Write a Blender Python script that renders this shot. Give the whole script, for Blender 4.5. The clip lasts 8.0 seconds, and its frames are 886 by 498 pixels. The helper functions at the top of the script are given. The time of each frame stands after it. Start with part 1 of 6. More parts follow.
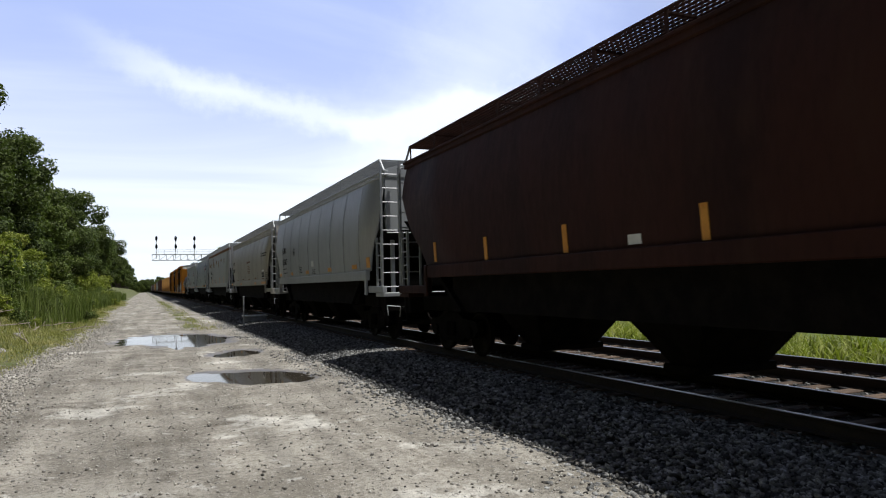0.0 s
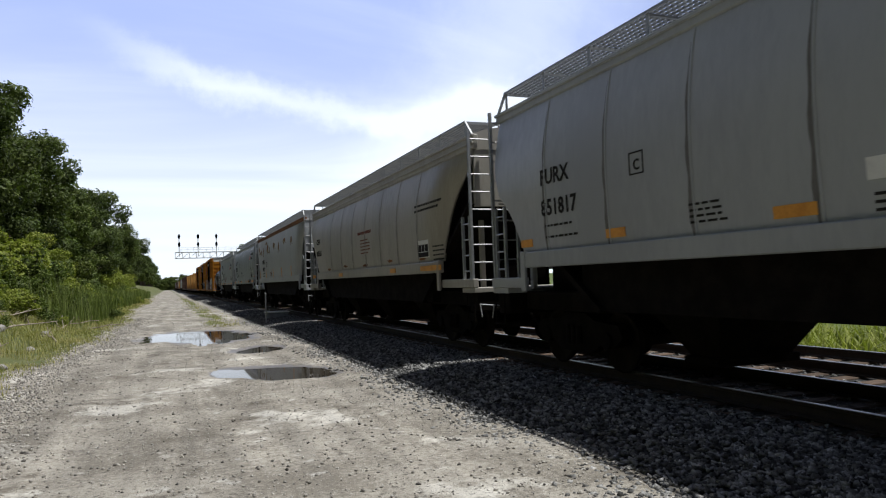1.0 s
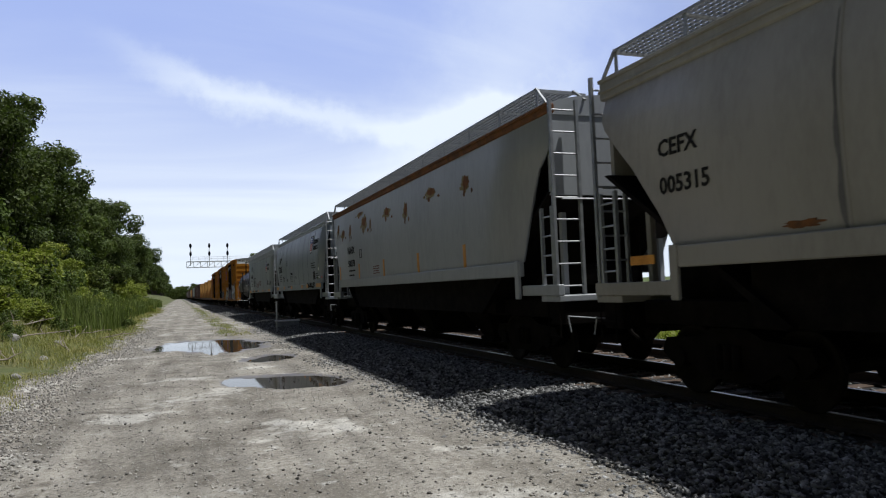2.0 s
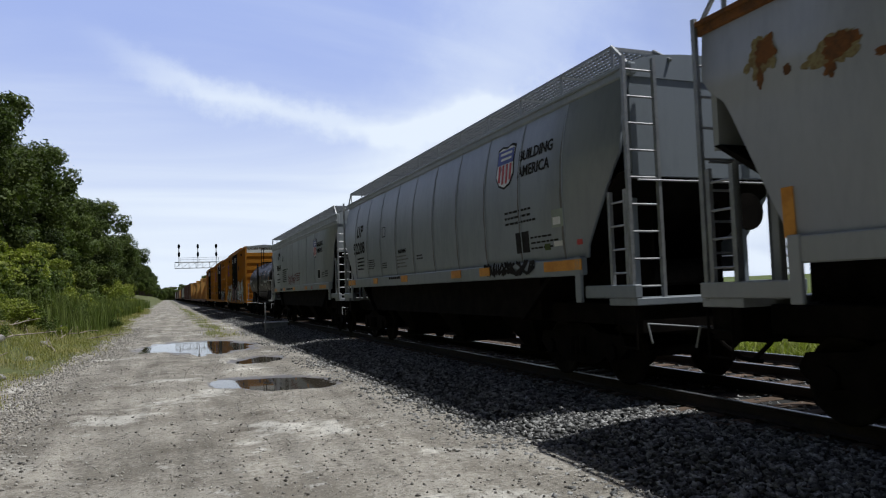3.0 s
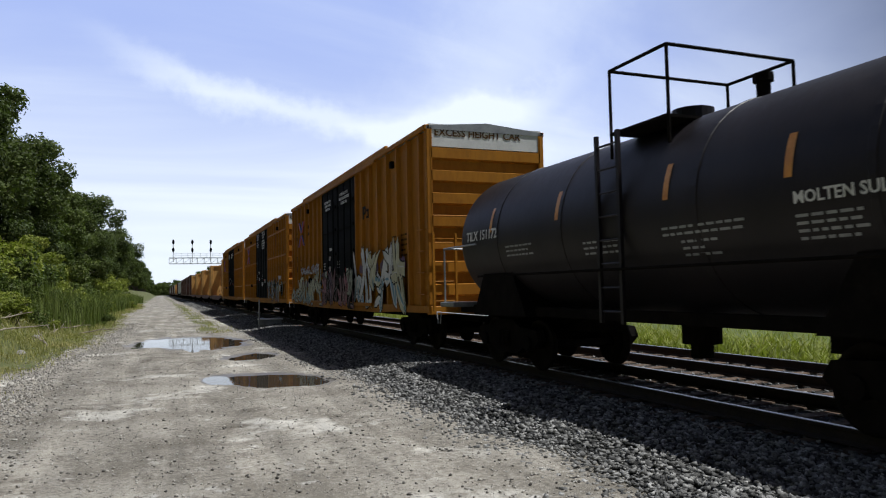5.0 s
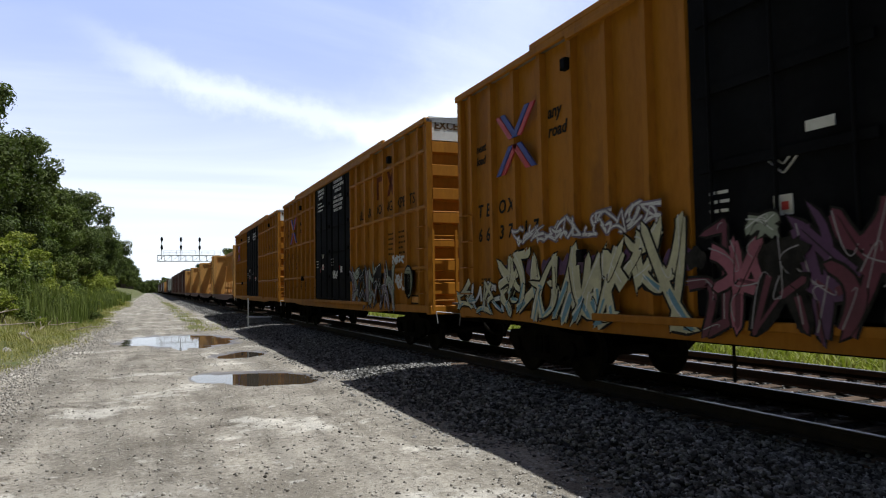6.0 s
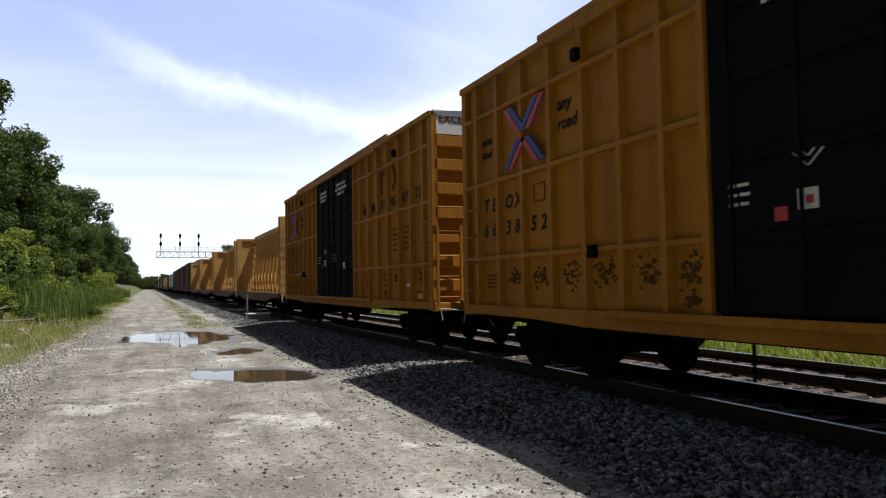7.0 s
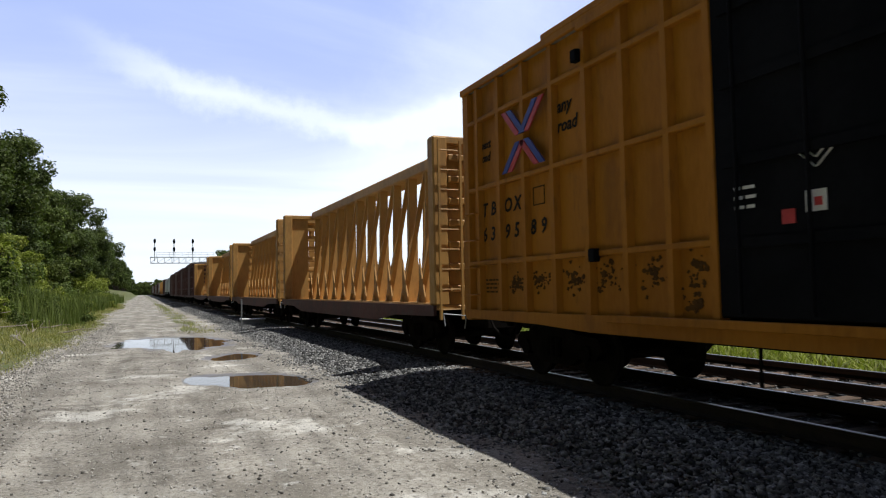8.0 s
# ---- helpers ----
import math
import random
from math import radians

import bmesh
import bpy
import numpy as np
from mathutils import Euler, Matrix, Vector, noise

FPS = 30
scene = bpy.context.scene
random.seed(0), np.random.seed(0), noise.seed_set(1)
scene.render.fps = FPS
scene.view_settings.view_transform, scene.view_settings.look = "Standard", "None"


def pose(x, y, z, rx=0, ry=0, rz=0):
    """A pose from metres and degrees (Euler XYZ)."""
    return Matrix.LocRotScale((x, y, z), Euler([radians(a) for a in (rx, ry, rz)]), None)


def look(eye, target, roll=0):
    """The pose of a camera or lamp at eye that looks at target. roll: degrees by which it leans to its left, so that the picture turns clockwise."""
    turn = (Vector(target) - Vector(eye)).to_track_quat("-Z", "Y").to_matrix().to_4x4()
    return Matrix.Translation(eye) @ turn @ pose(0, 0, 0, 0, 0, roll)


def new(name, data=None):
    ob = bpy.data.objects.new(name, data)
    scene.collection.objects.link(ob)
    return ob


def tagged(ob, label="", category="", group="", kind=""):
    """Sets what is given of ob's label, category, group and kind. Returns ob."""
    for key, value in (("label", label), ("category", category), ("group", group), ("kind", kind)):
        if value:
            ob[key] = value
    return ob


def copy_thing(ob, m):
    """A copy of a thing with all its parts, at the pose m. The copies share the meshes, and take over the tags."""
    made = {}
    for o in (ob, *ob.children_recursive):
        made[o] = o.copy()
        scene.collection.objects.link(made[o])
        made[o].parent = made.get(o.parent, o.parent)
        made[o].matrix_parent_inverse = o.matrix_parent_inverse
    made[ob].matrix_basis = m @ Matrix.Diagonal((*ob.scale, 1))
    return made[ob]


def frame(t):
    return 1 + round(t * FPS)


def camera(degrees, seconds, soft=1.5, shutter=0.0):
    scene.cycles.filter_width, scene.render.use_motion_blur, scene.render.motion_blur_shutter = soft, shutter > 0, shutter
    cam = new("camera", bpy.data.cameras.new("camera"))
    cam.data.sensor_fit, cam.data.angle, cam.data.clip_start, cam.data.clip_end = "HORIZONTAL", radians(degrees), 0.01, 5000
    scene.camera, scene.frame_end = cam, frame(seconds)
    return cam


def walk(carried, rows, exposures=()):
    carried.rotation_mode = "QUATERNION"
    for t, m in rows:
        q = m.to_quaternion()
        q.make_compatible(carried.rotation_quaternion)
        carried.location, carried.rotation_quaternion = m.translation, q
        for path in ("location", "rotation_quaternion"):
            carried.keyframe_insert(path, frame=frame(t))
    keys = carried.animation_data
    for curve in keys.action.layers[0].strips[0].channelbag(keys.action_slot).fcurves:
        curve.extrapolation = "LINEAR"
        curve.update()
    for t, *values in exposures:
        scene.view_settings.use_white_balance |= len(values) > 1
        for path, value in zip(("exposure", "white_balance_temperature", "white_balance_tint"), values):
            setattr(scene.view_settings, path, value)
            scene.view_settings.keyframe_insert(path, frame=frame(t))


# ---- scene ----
# ---- camera ----
cam = camera(64.6, 8.0, soft=1.15, shutter=0.04)
CAM = [
    (0.0, pose(0, 0, 1.50, 92.77, 1.43, -23.13)),
    (0.5, pose(0, 0, 1.50, 92.27, 2.13, -21.03)),
    (1.0, pose(0, 0, 1.50, 92.37, 2.10, -21.48)),
    (1.5, pose(0, 0, 1.50, 92.96, 2.29, -20.46)),
    (3.0, pose(0, 0, 1.50, 93.21, 2.02, -21.50)),
    (3.5, pose(0, 0, 1.50, 93.44, 1.74, -21.88)),
    (4.0, pose(0, 0, 1.50, 93.54, 1.46, -22.02)),
    (4.5, pose(0, 0, 1.50, 93.28, 1.19, -21.77)),
    (6.0, pose(0, 0, 1.50, 93.05, 0.91, -22.78)),
    (6.5, pose(0, 0, 1.50, 92.95, 0.51, -23.03)),
    (7.0, pose(0, 0, 1.50, 92.76, 0.90, -22.85)),
    (7.5, pose(0, 0, 1.50, 93.18, 0.94, -23.66)),
    (8.0, pose(0, 0, 1.50, 93.14, 1.06, -23.27)),
]
walk(cam, CAM, exposures=[(t, e - 0.28, k, 8) for t, e, k in ((0.0, 0.0, 6300), (1.0, 0.0, 6250), (1.5, -0.12, 6150), (2.8, -0.28, 6080), (4.0, -0.33, 6080), (4.6, -0.25, 6100), (6.0, 0.06, 6250), (7.0, 0.06, 6250), (7.5, 0.1, 6250), (8.0, 0.0, 6250))])

# ---- plan, metres; rail tops at z = 0, track along y ----
TRACK_X = 7.24          # centre line of the train's track
TRACK2_X = 10.25        # centre line of the second track
ROAD_Z = -0.35
HW = 1.55               # half width of the cars


def travelled(t):
    """Metres that the train has run since the start; it slows a little."""
    return 21.62 * t - 0.139 * t * t


# ---- world and sun ----
STREAK = (0.648, 0.138, -0.304, 0.2936)
SUN_TO = Vector((0.38, -0.20, 1.0)).normalized()
sun_el = math.asin(SUN_TO.z)
sun_az = math.atan2(SUN_TO.x, SUN_TO.y)

world = bpy.data.worlds.new("sky")
scene.world = world
world.use_nodes = True
wn, wl = world.node_tree.nodes, world.node_tree.links
wn.clear()


def wnode(kind, **kw):
    n = wn.new(kind)
    for k, v in kw.items():
        n.inputs[k].default_value = v
    return n


def wmath(op, a, b=None):
    n = wn.new("ShaderNodeMath")
    n.operation = op
    for i, v in enumerate((a, b)):
        if v is None:
            continue
        if isinstance(v, (int, float)):
            n.inputs[i].default_value = v
        else:
            wl.new(v, n.inputs[i])
    return n.outputs[0]


sky = wn.new("ShaderNodeTexSky")
sky.sky_type = "NISHITA"
sky.sun_disc = False
sky.sun_elevation = sun_el
sky.sun_rotation = sun_az
sky.air_density, sky.dust_density, sky.ozone_density = 1.0, 1.6, 2.0
coord = wn.new("ShaderNodeTexCoord")
# clouds lie on a plane overhead: direction divided by its height
sep = wn.new("ShaderNodeSeparateXYZ")
wl.new(coord.outputs["Generated"], sep.inputs[0])
height = wmath("ADD", wmath("MAXIMUM", sep.outputs[2], 0.0), 0.20)
cx = wmath("DIVIDE", sep.outputs[0], height)
cy = wmath("DIVIDE", sep.outputs[1], height)
comb = wn.new("ShaderNodeCombineXYZ")
wl.new(cx, comb.inputs[0])
wl.new(cy, comb.inputs[1])
stretch = wn.new("ShaderNodeMapping")
stretch.inputs["Rotation"].default_value = (0, 0, radians(35))
stretch.inputs["Scale"].default_value = (0.5, 1.3, 1)
wl.new(comb.outputs[0], stretch.inputs[0])
veil = wnode("ShaderNodeTexNoise", Scale=0.9, Detail=7.0, Roughness=0.55, Distortion=0.7)
wl.new(stretch.outputs[0], veil.inputs["Vector"])
veil_ramp = wn.new("ShaderNodeMapRange")
veil_ramp.interpolation_type = "SMOOTHSTEP"
for k, v in zip(("From Min", "From Max", "To Min", "To Max"), (0.36, 0.74, 0.0, 0.8)):
    veil_ramp.inputs[k].default_value = v
wl.new(veil.outputs[0], veil_ramp.inputs[0])
# a cirrus streak that sinks from upper left towards the line, and a brighter bank to its right
azim = wmath("ARCTAN2", sep.outputs[0], sep.outputs[1])
elev = wmath("ARCSINE", sep.outputs[2])
warp = wnode("ShaderNodeTexNoise", Scale=9.0, Detail=7.0, Roughness=0.62)
wl.new(coord.outputs["Generated"], warp.inputs["Vector"])
WARP = wmath("MULTIPLY", wmath("SUBTRACT", warp.outputs[0], 0.5), 0.10)
curve = wmath("ADD", STREAK[3], wmath("MULTIPLY", azim, wmath("ADD", STREAK[2], wmath("MULTIPLY", azim, wmath("ADD", STREAK[1], wmath("MULTIPLY", azim, STREAK[0]))))))
near = wmath("ABSOLUTE", wmath("SUBTRACT", wmath("ADD", elev, WARP), curve))


def smoothed(src, a, b, lo=0.0, hi=1.0):
    r = wn.new("ShaderNodeMapRange")
    r.interpolation_type = "SMOOTHSTEP"
    for k, v in zip(("From Min", "From Max", "To Min", "To Max"), (a, b, lo, hi)):
        r.inputs[k].default_value = v
    wl.new(src, r.inputs[0])
    return r.outputs[0]


streak = wmath("MULTIPLY", smoothed(near, 0.0, 0.036, 1.0, 0.0), wmath("MULTIPLY", smoothed(azim, -0.13, 0.06), smoothed(azim, 0.40, 0.65, 1.0, 0.0)))
bank = wmath("MULTIPLY", smoothed(wmath("ABSOLUTE", wmath("SUBTRACT", wmath("ADD", azim, wmath("MULTIPLY", WARP, 2.0)), wmath("ADD", 0.30, wmath("MULTIPLY", elev, 0.55)))), 0.0, 0.20, 1.0, 0.0), smoothed(elev, 0.5, 0.9, 1.0, 0.0))
ahead = smoothed(sep.outputs[1], 0.40, 0.82)
low = wn.new("ShaderNodeMapRange")
low.interpolation_type = "SMOOTHSTEP"
for k, v in zip(("From Min", "From Max", "To Min", "To Max"), (0.0, 0.36, 0.92, 0.0)):
    low.inputs[k].default_value = v
wl.new(sep.outputs[2], low.inputs[0])
thin = wmath("MULTIPLY", wmath("ADD", wmath("MULTIPLY", veil_ramp.outputs[0], 0.55), 0.02), wmath("ADD", 0.15, wmath("MULTIPLY", ahead, 0.85)))
cover = wmath("MINIMUM", wmath("ADD", wmath("ADD", thin, wmath("ADD", wmath("MULTIPLY", streak, 0.55), wmath("MULTIPLY", bank, 0.38))), wmath("MULTIPLY", low.outputs[0], wmath("ADD", 0.15, wmath("MULTIPLY", ahead, 0.85)))), 1.0)
lit = wn.new("ShaderNodeMix")
lit.data_type = "RGBA"
wl.new(cover, lit.inputs[0])
tint = wn.new("ShaderNodeMix")
tint.data_type = "RGBA"
tint.blend_type = "MULTIPLY"
tint.inputs[0].default_value = 1.0
wl.new(sky.outputs[0], tint.inputs[6])
tint.inputs[7].default_value = (0.56, 0.50, 0.55, 1)
haze = wn.new("ShaderNodeMix")
haze.data_type = "RGBA"
wl.new(wmath("MULTIPLY", wmath("MULTIPLY", ahead, 0.85), smoothed(elev, 0.42, 0.75, 1.0, 0.10)), haze.inputs[0])
wl.new(tint.outputs[2], haze.inputs[6])
haze.inputs[7].default_value = (10.2, 12.4, 21.0, 1)
wl.new(haze.outputs[2], lit.inputs[6])
lit.inputs[7].default_value = (19.0, 20.0, 21.5, 1)
back = wn.new("ShaderNodeBackground")
back.inputs[1].default_value = 0.065
wl.new(lit.outputs[2], back.inputs[0])
wout = wn.new("ShaderNodeOutputWorld")
wl.new(back.outputs[0], wout.inputs[0])

sun_data = bpy.data.lights.new("sun", "SUN")
sun_data.energy, sun_data.angle, sun_data.color = 5.0, radians(0.5), (1.0, 0.97, 0.92)
sun = new("sun", sun_data)
sun.matrix_world = look(SUN_TO * 80, (0, 0, 0))


# ---- materials ----
def material(name, a, b, rough=0.6, metal=0.0, scale=4.0, fine=40.0, bump=0.15, mix=(0.35, 0.7), extra=None, amount=0.5, object_space=True, spread=0.0, stretch_to=(1, 1, 1), bump_scale=None, spec=0.5):
    """Two colours mixed by coarse and fine noise; extra: (colour, scale, from, to) for stains; spread: lightness by object."""
    m = bpy.data.materials.new(name)
    m.use_nodes = True
    nt = m.node_tree
    nodes, links = nt.nodes, nt.links
    bsdf = nodes["Principled BSDF"]
    bsdf.inputs["Roughness"].default_value = rough
    bsdf.inputs["Metallic"].default_value = metal
    bsdf.inputs["Specular IOR Level"].default_value = spec
    tc = nodes.new("ShaderNodeTexCoord")
    mp = nodes.new("ShaderNodeMapping")
    mp.inputs["Scale"].default_value = stretch_to
    links.new(tc.outputs["Object" if object_space else "Generated"], mp.inputs[0])

    def noise_at(s, detail=6.0, rgh=0.6):
        n = nodes.new("ShaderNodeTexNoise")
        n.inputs["Scale"].default_value = s
        n.inputs["Detail"].default_value = detail
        n.inputs["Roughness"].default_value = rgh
        links.new(mp.outputs[0], n.inputs["Vector"])
        return n.outputs[0]

    def ranged(src, lo, hi):
        r = nodes.new("ShaderNodeMapRange")
        r.interpolation_type = "SMOOTHSTEP"
        r.inputs["From Min"].default_value, r.inputs["From Max"].default_value = lo, hi
        links.new(src, r.inputs[0])
        return r.outputs[0]

    def blend(fac, c1, c2, mode="MIX"):
        x = nodes.new("ShaderNodeMix")
        x.data_type, x.blend_type = "RGBA", mode
        if isinstance(fac, float):
            x.inputs[0].default_value = fac
        else:
            links.new(fac, x.inputs[0])
        for i, c in ((6, c1), (7, c2)):
            if isinstance(c, tuple):
                x.inputs[i].default_value = (*c, 1)
            else:
                links.new(c, x.inputs[i])
        return x.outputs[2]

    coarse, grain = noise_at(scale), noise_at(fine, 4.0, 0.7)
    add = nodes.new("ShaderNodeMath")
    add.operation = "MULTIPLY_ADD"
    links.new(grain, add.inputs[0])
    add.inputs[1].default_value = amount
    links.new(coarse, add.inputs[2])
    sub = nodes.new("ShaderNodeMath")
    sub.operation = "SUBTRACT"
    links.new(add.outputs[0], sub.inputs[0])
    sub.inputs[1].default_value = amount * 0.5
    col = blend(ranged(sub.outputs[0], *mix), a, b)
    for st in extra or ():
        colour, s, lo, hi = st
        col = blend(ranged(noise_at(s, 8.0, 0.65), lo, hi), col, colour)
    if spread:
        oi = nodes.new("ShaderNodeObjectInfo")
        geo = nodes.new("ShaderNodeNewGeometry")
        s1 = nodes.new("ShaderNodeMath")
        s1.operation = "ADD"
        links.new(oi.outputs["Random"], s1.inputs[0])
        links.new(geo.outputs["Random Per Island"], s1.inputs[1])
        s2 = nodes.new("ShaderNodeMath")
        s2.operation = "FRACT"
        links.new(s1.outputs[0], s2.inputs[0])
        r = nodes.new("ShaderNodeMapRange")
        r.inputs["To Min"].default_value, r.inputs["To Max"].default_value = 1 - spread, 1 + spread
        links.new(s2.outputs[0], r.inputs[0])
        hs = nodes.new("ShaderNodeHueSaturation")
        links.new(r.outputs[0], hs.inputs["Value"])
        links.new(col, hs.inputs["Color"])
        col = hs.outputs[0]
    links.new(col, bsdf.inputs["Base Color"])
    rr = nodes.new("ShaderNodeMapRange")
    rr.inputs["To Min"].default_value, rr.inputs["To Max"].default_value = max(0.03, rough - 0.12), min(1, rough + 0.12)
    links.new(grain, rr.inputs[0])
    links.new(rr.outputs[0], bsdf.inputs["Roughness"])
    if bump:
        bp = nodes.new("ShaderNodeBump")
        bp.inputs["Strength"].default_value = bump
        bp.inputs["Distance"].default_value = 0.02
        links.new(noise_at(bump_scale or fine, 6.0, 0.65), bp.inputs["Height"])
        links.new(bp.outputs[0], bsdf.inputs["Normal"])
    return m


RUST = (0.16, 0.055, 0.022)
DIRT = (0.10, 0.085, 0.07)
M = {}
M["grey"] = material("grey_paint", (0.33, 0.36, 0.38), (0.265, 0.29, 0.305), 0.45, scale=0.7, fine=9, bump=0.05, extra=[((0.28, 0.29, 0.295), 1.6, 0.58, 0.85), (RUST, 3.5, 0.76, 0.84)], stretch_to=(1, 1, 0.35))
M["blue_grey"] = material("blue_grey_paint", (0.28, 0.31, 0.345), (0.23, 0.26, 0.29), 0.42, scale=0.7, fine=9, bump=0.05, extra=[((0.27, 0.28, 0.29), 1.4, 0.58, 0.85)], stretch_to=(1, 1, 0.3))
M["white_grey"] = material("white_grey_paint", (0.38, 0.395, 0.41), (0.32, 0.33, 0.35), 0.45, scale=0.6, fine=9, bump=0.05, extra=[((0.36, 0.36, 0.36), 1.3, 0.6, 0.85)], stretch_to=(1, 1, 0.3))
M["beige"] = material("beige_paint", (0.375, 0.352, 0.310), (0.30, 0.280, 0.245), 0.5, scale=0.8, fine=9, bump=0.05, extra=[((0.30, 0.275, 0.235), 1.2, 0.55, 0.85), (RUST, 2.6, 0.76, 0.84)], stretch_to=(1, 1, 0.35))
M["brown"] = material("rust_brown_paint", (0.046, 0.0155, 0.010), (0.026, 0.010, 0.0075), 0.75, scale=0.9, fine=10, bump=0.1, spec=0.15, extra=[((0.055, 0.025, 0.016), 1.5, 0.5, 0.8)], stretch_to=(1, 1, 0.3))
M["red_brown"] = material("red_brown_paint", (0.11, 0.034, 0.024), (0.065, 0.025, 0.02), 0.7, scale=0.9, fine=10, bump=0.1, extra=[(DIRT, 1.5, 0.5, 0.8)])
M["yellow"] = material("freight_yellow_paint", (0.44, 0.182, 0.014), (0.34, 0.134, 0.011), 0.65, spec=0.2, scale=0.8, fine=11, bump=0.06, extra=[((0.22, 0.095, 0.018), 1.3, 0.52, 0.80), ((0.27, 0.115, 0.014), 5.0, 0.55, 0.75), (RUST, 4.0, 0.68, 0.78)], stretch_to=(1, 1, 0.3))
M["pale_yellow"] = material("weathered_yellow_paint", (0.54, 0.30, 0.085), (0.40, 0.205, 0.055), 0.6, scale=0.9, fine=11, bump=0.1, extra=[((0.26, 0.15, 0.06), 1.7, 0.52, 0.8), (RUST, 4.0, 0.62, 0.75)], stretch_to=(1, 1, 0.35))
M["door_black"] = material("door_black_paint", (0.005, 0.0055, 0.007), (0.010, 0.0105, 0.013), 0.75, scale=1.2, fine=12, bump=0.05, spec=0.06)
M["tank_black"] = material("tank_black_paint", (0.012, 0.0095, 0.012), (0.022, 0.017, 0.019), 0.5, scale=0.8, fine=10, bump=0.04, spec=0.3, extra=[((0.03, 0.026, 0.026), 1.2, 0.6, 0.9)], stretch_to=(1, 1, 0.4))
# Next two are near-black: the shade under the cars is put into them.
M["under"] = material("shade_dark_grimy_steel", (0.007, 0.0062, 0.0056), (0.014, 0.0115, 0.010), 0.9, scale=3, fine=30, bump=0.3, spec=0.04)
M["wheel"] = material("wheel_steel", (0.012, 0.010, 0.009), (0.024, 0.020, 0.017), 0.85, 0.0, scale=4, fine=30, bump=0.2, spec=0.08)
M["bright"] = material("worn_bright_steel", (0.40, 0.40, 0.41), (0.30, 0.30, 0.31), 0.5, 0.5, scale=4, fine=40, bump=0.05)
M["galv"] = material("galvanised_steel", (0.36, 0.37, 0.38), (0.26, 0.27, 0.28), 0.5, 0.5, scale=5, fine=50, bump=0.05)
M["white"] = material("white_paint", (0.78, 0.78, 0.76), (0.66, 0.66, 0.64), 0.5, scale=2, fine=20, bump=0.04, extra=[((0.45, 0.42, 0.38), 2.5, 0.6, 0.85)])
M["orange"] = material("orange_reflector", (0.75, 0.34, 0.05), (0.60, 0.24, 0.03), 0.4, scale=4, fine=30, bump=0.05)
M["red"] = material("red_paint", (0.55, 0.05, 0.05), (0.42, 0.04, 0.04), 0.5, scale=4, fine=30, bump=0.03)
M["blue"] = material("blue_paint", (0.04, 0.06, 0.32), (0.03, 0.05, 0.24), 0.5, scale=4, fine=30, bump=0.03)
M["maroon"] = material("faded_maroon_paint", (0.13, 0.032, 0.022), (0.19, 0.060, 0.032), 0.8, scale=4, fine=30, bump=0.03, spec=0.12)
M["ink"] = material("black_lettering", (0.016, 0.015, 0.015), (0.034, 0.032, 0.030), 0.8, scale=6, fine=40, bump=0.02, spec=0.12)
M["faded_ink"] = material("faded_dark_lettering", (0.075, 0.038, 0.012), (0.12, 0.060, 0.018), 0.85, scale=6, fine=40, bump=0.02, spec=0.1)
M["rust_patch"] = material("rust_patch", (0.22, 0.085, 0.020), (0.10, 0.046, 0.018), 0.9, scale=5, fine=30, bump=0.3)
M["rust_bloom"] = material("rust_bloom", (0.30, 0.25, 0.12), (0.19, 0.125, 0.045), 0.8, scale=6, fine=24, bump=0.1)
M["rail"] = material("rail_steel", (0.040, 0.026, 0.020), (0.024, 0.018, 0.015), 0.8, 0.1, scale=5, fine=40, bump=0.2)
M["railhead"] = material("polished_rail_head", (0.40, 0.40, 0.41), (0.30, 0.30, 0.31), 0.38, 0.9, scale=5, fine=60, bump=0.02)
M["tie"] = material("creosoted_wood", (0.075, 0.048, 0.032), (0.15, 0.10, 0.065), 0.85, scale=6, fine=40, bump=0.5, spread=0.35, stretch_to=(0.3, 2, 2))
M["stone"] = material("ballast_stone", (0.11, 0.108, 0.104), (0.34, 0.333, 0.32), 0.85, scale=9, fine=60, bump=0.3, spread=0.85, spec=0.3)
M["pebble"] = material("road_pebble", (0.26, 0.24, 0.215), (0.44, 0.415, 0.375), 0.9, scale=6, fine=60, bump=0.3, spread=0.55)
# Near-black bed: the shade between the loose stones is put into its colour.
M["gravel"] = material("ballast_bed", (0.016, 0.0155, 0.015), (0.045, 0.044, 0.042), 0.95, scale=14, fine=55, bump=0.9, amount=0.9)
M["dirt"] = material("packed_limestone_dirt", (0.40, 0.368, 0.315), (0.235, 0.212, 0.176), 0.95, scale=0.8, fine=14, bump=1.0, mix=(0.36, 0.64), amount=0.9, bump_scale=26, spec=0.2, extra=[((0.62, 0.59, 0.53), 0.55, 0.55, 0.64), ((0.165, 0.145, 0.118), 1.0, 0.55, 0.68), ((0.60, 0.575, 0.53), 2.6, 0.60, 0.70), ((0.15, 0.135, 0.115), 7.0, 0.60, 0.68), ((0.14, 0.128, 0.112), 26.0, 0.57, 0.64), ((0.58, 0.56, 0.52), 34.0, 0.60, 0.66), ((0.11, 0.10, 0.088), 62.0, 0.59, 0.64), ((0.62, 0.60, 0.56), 75.0, 0.62, 0.68)])


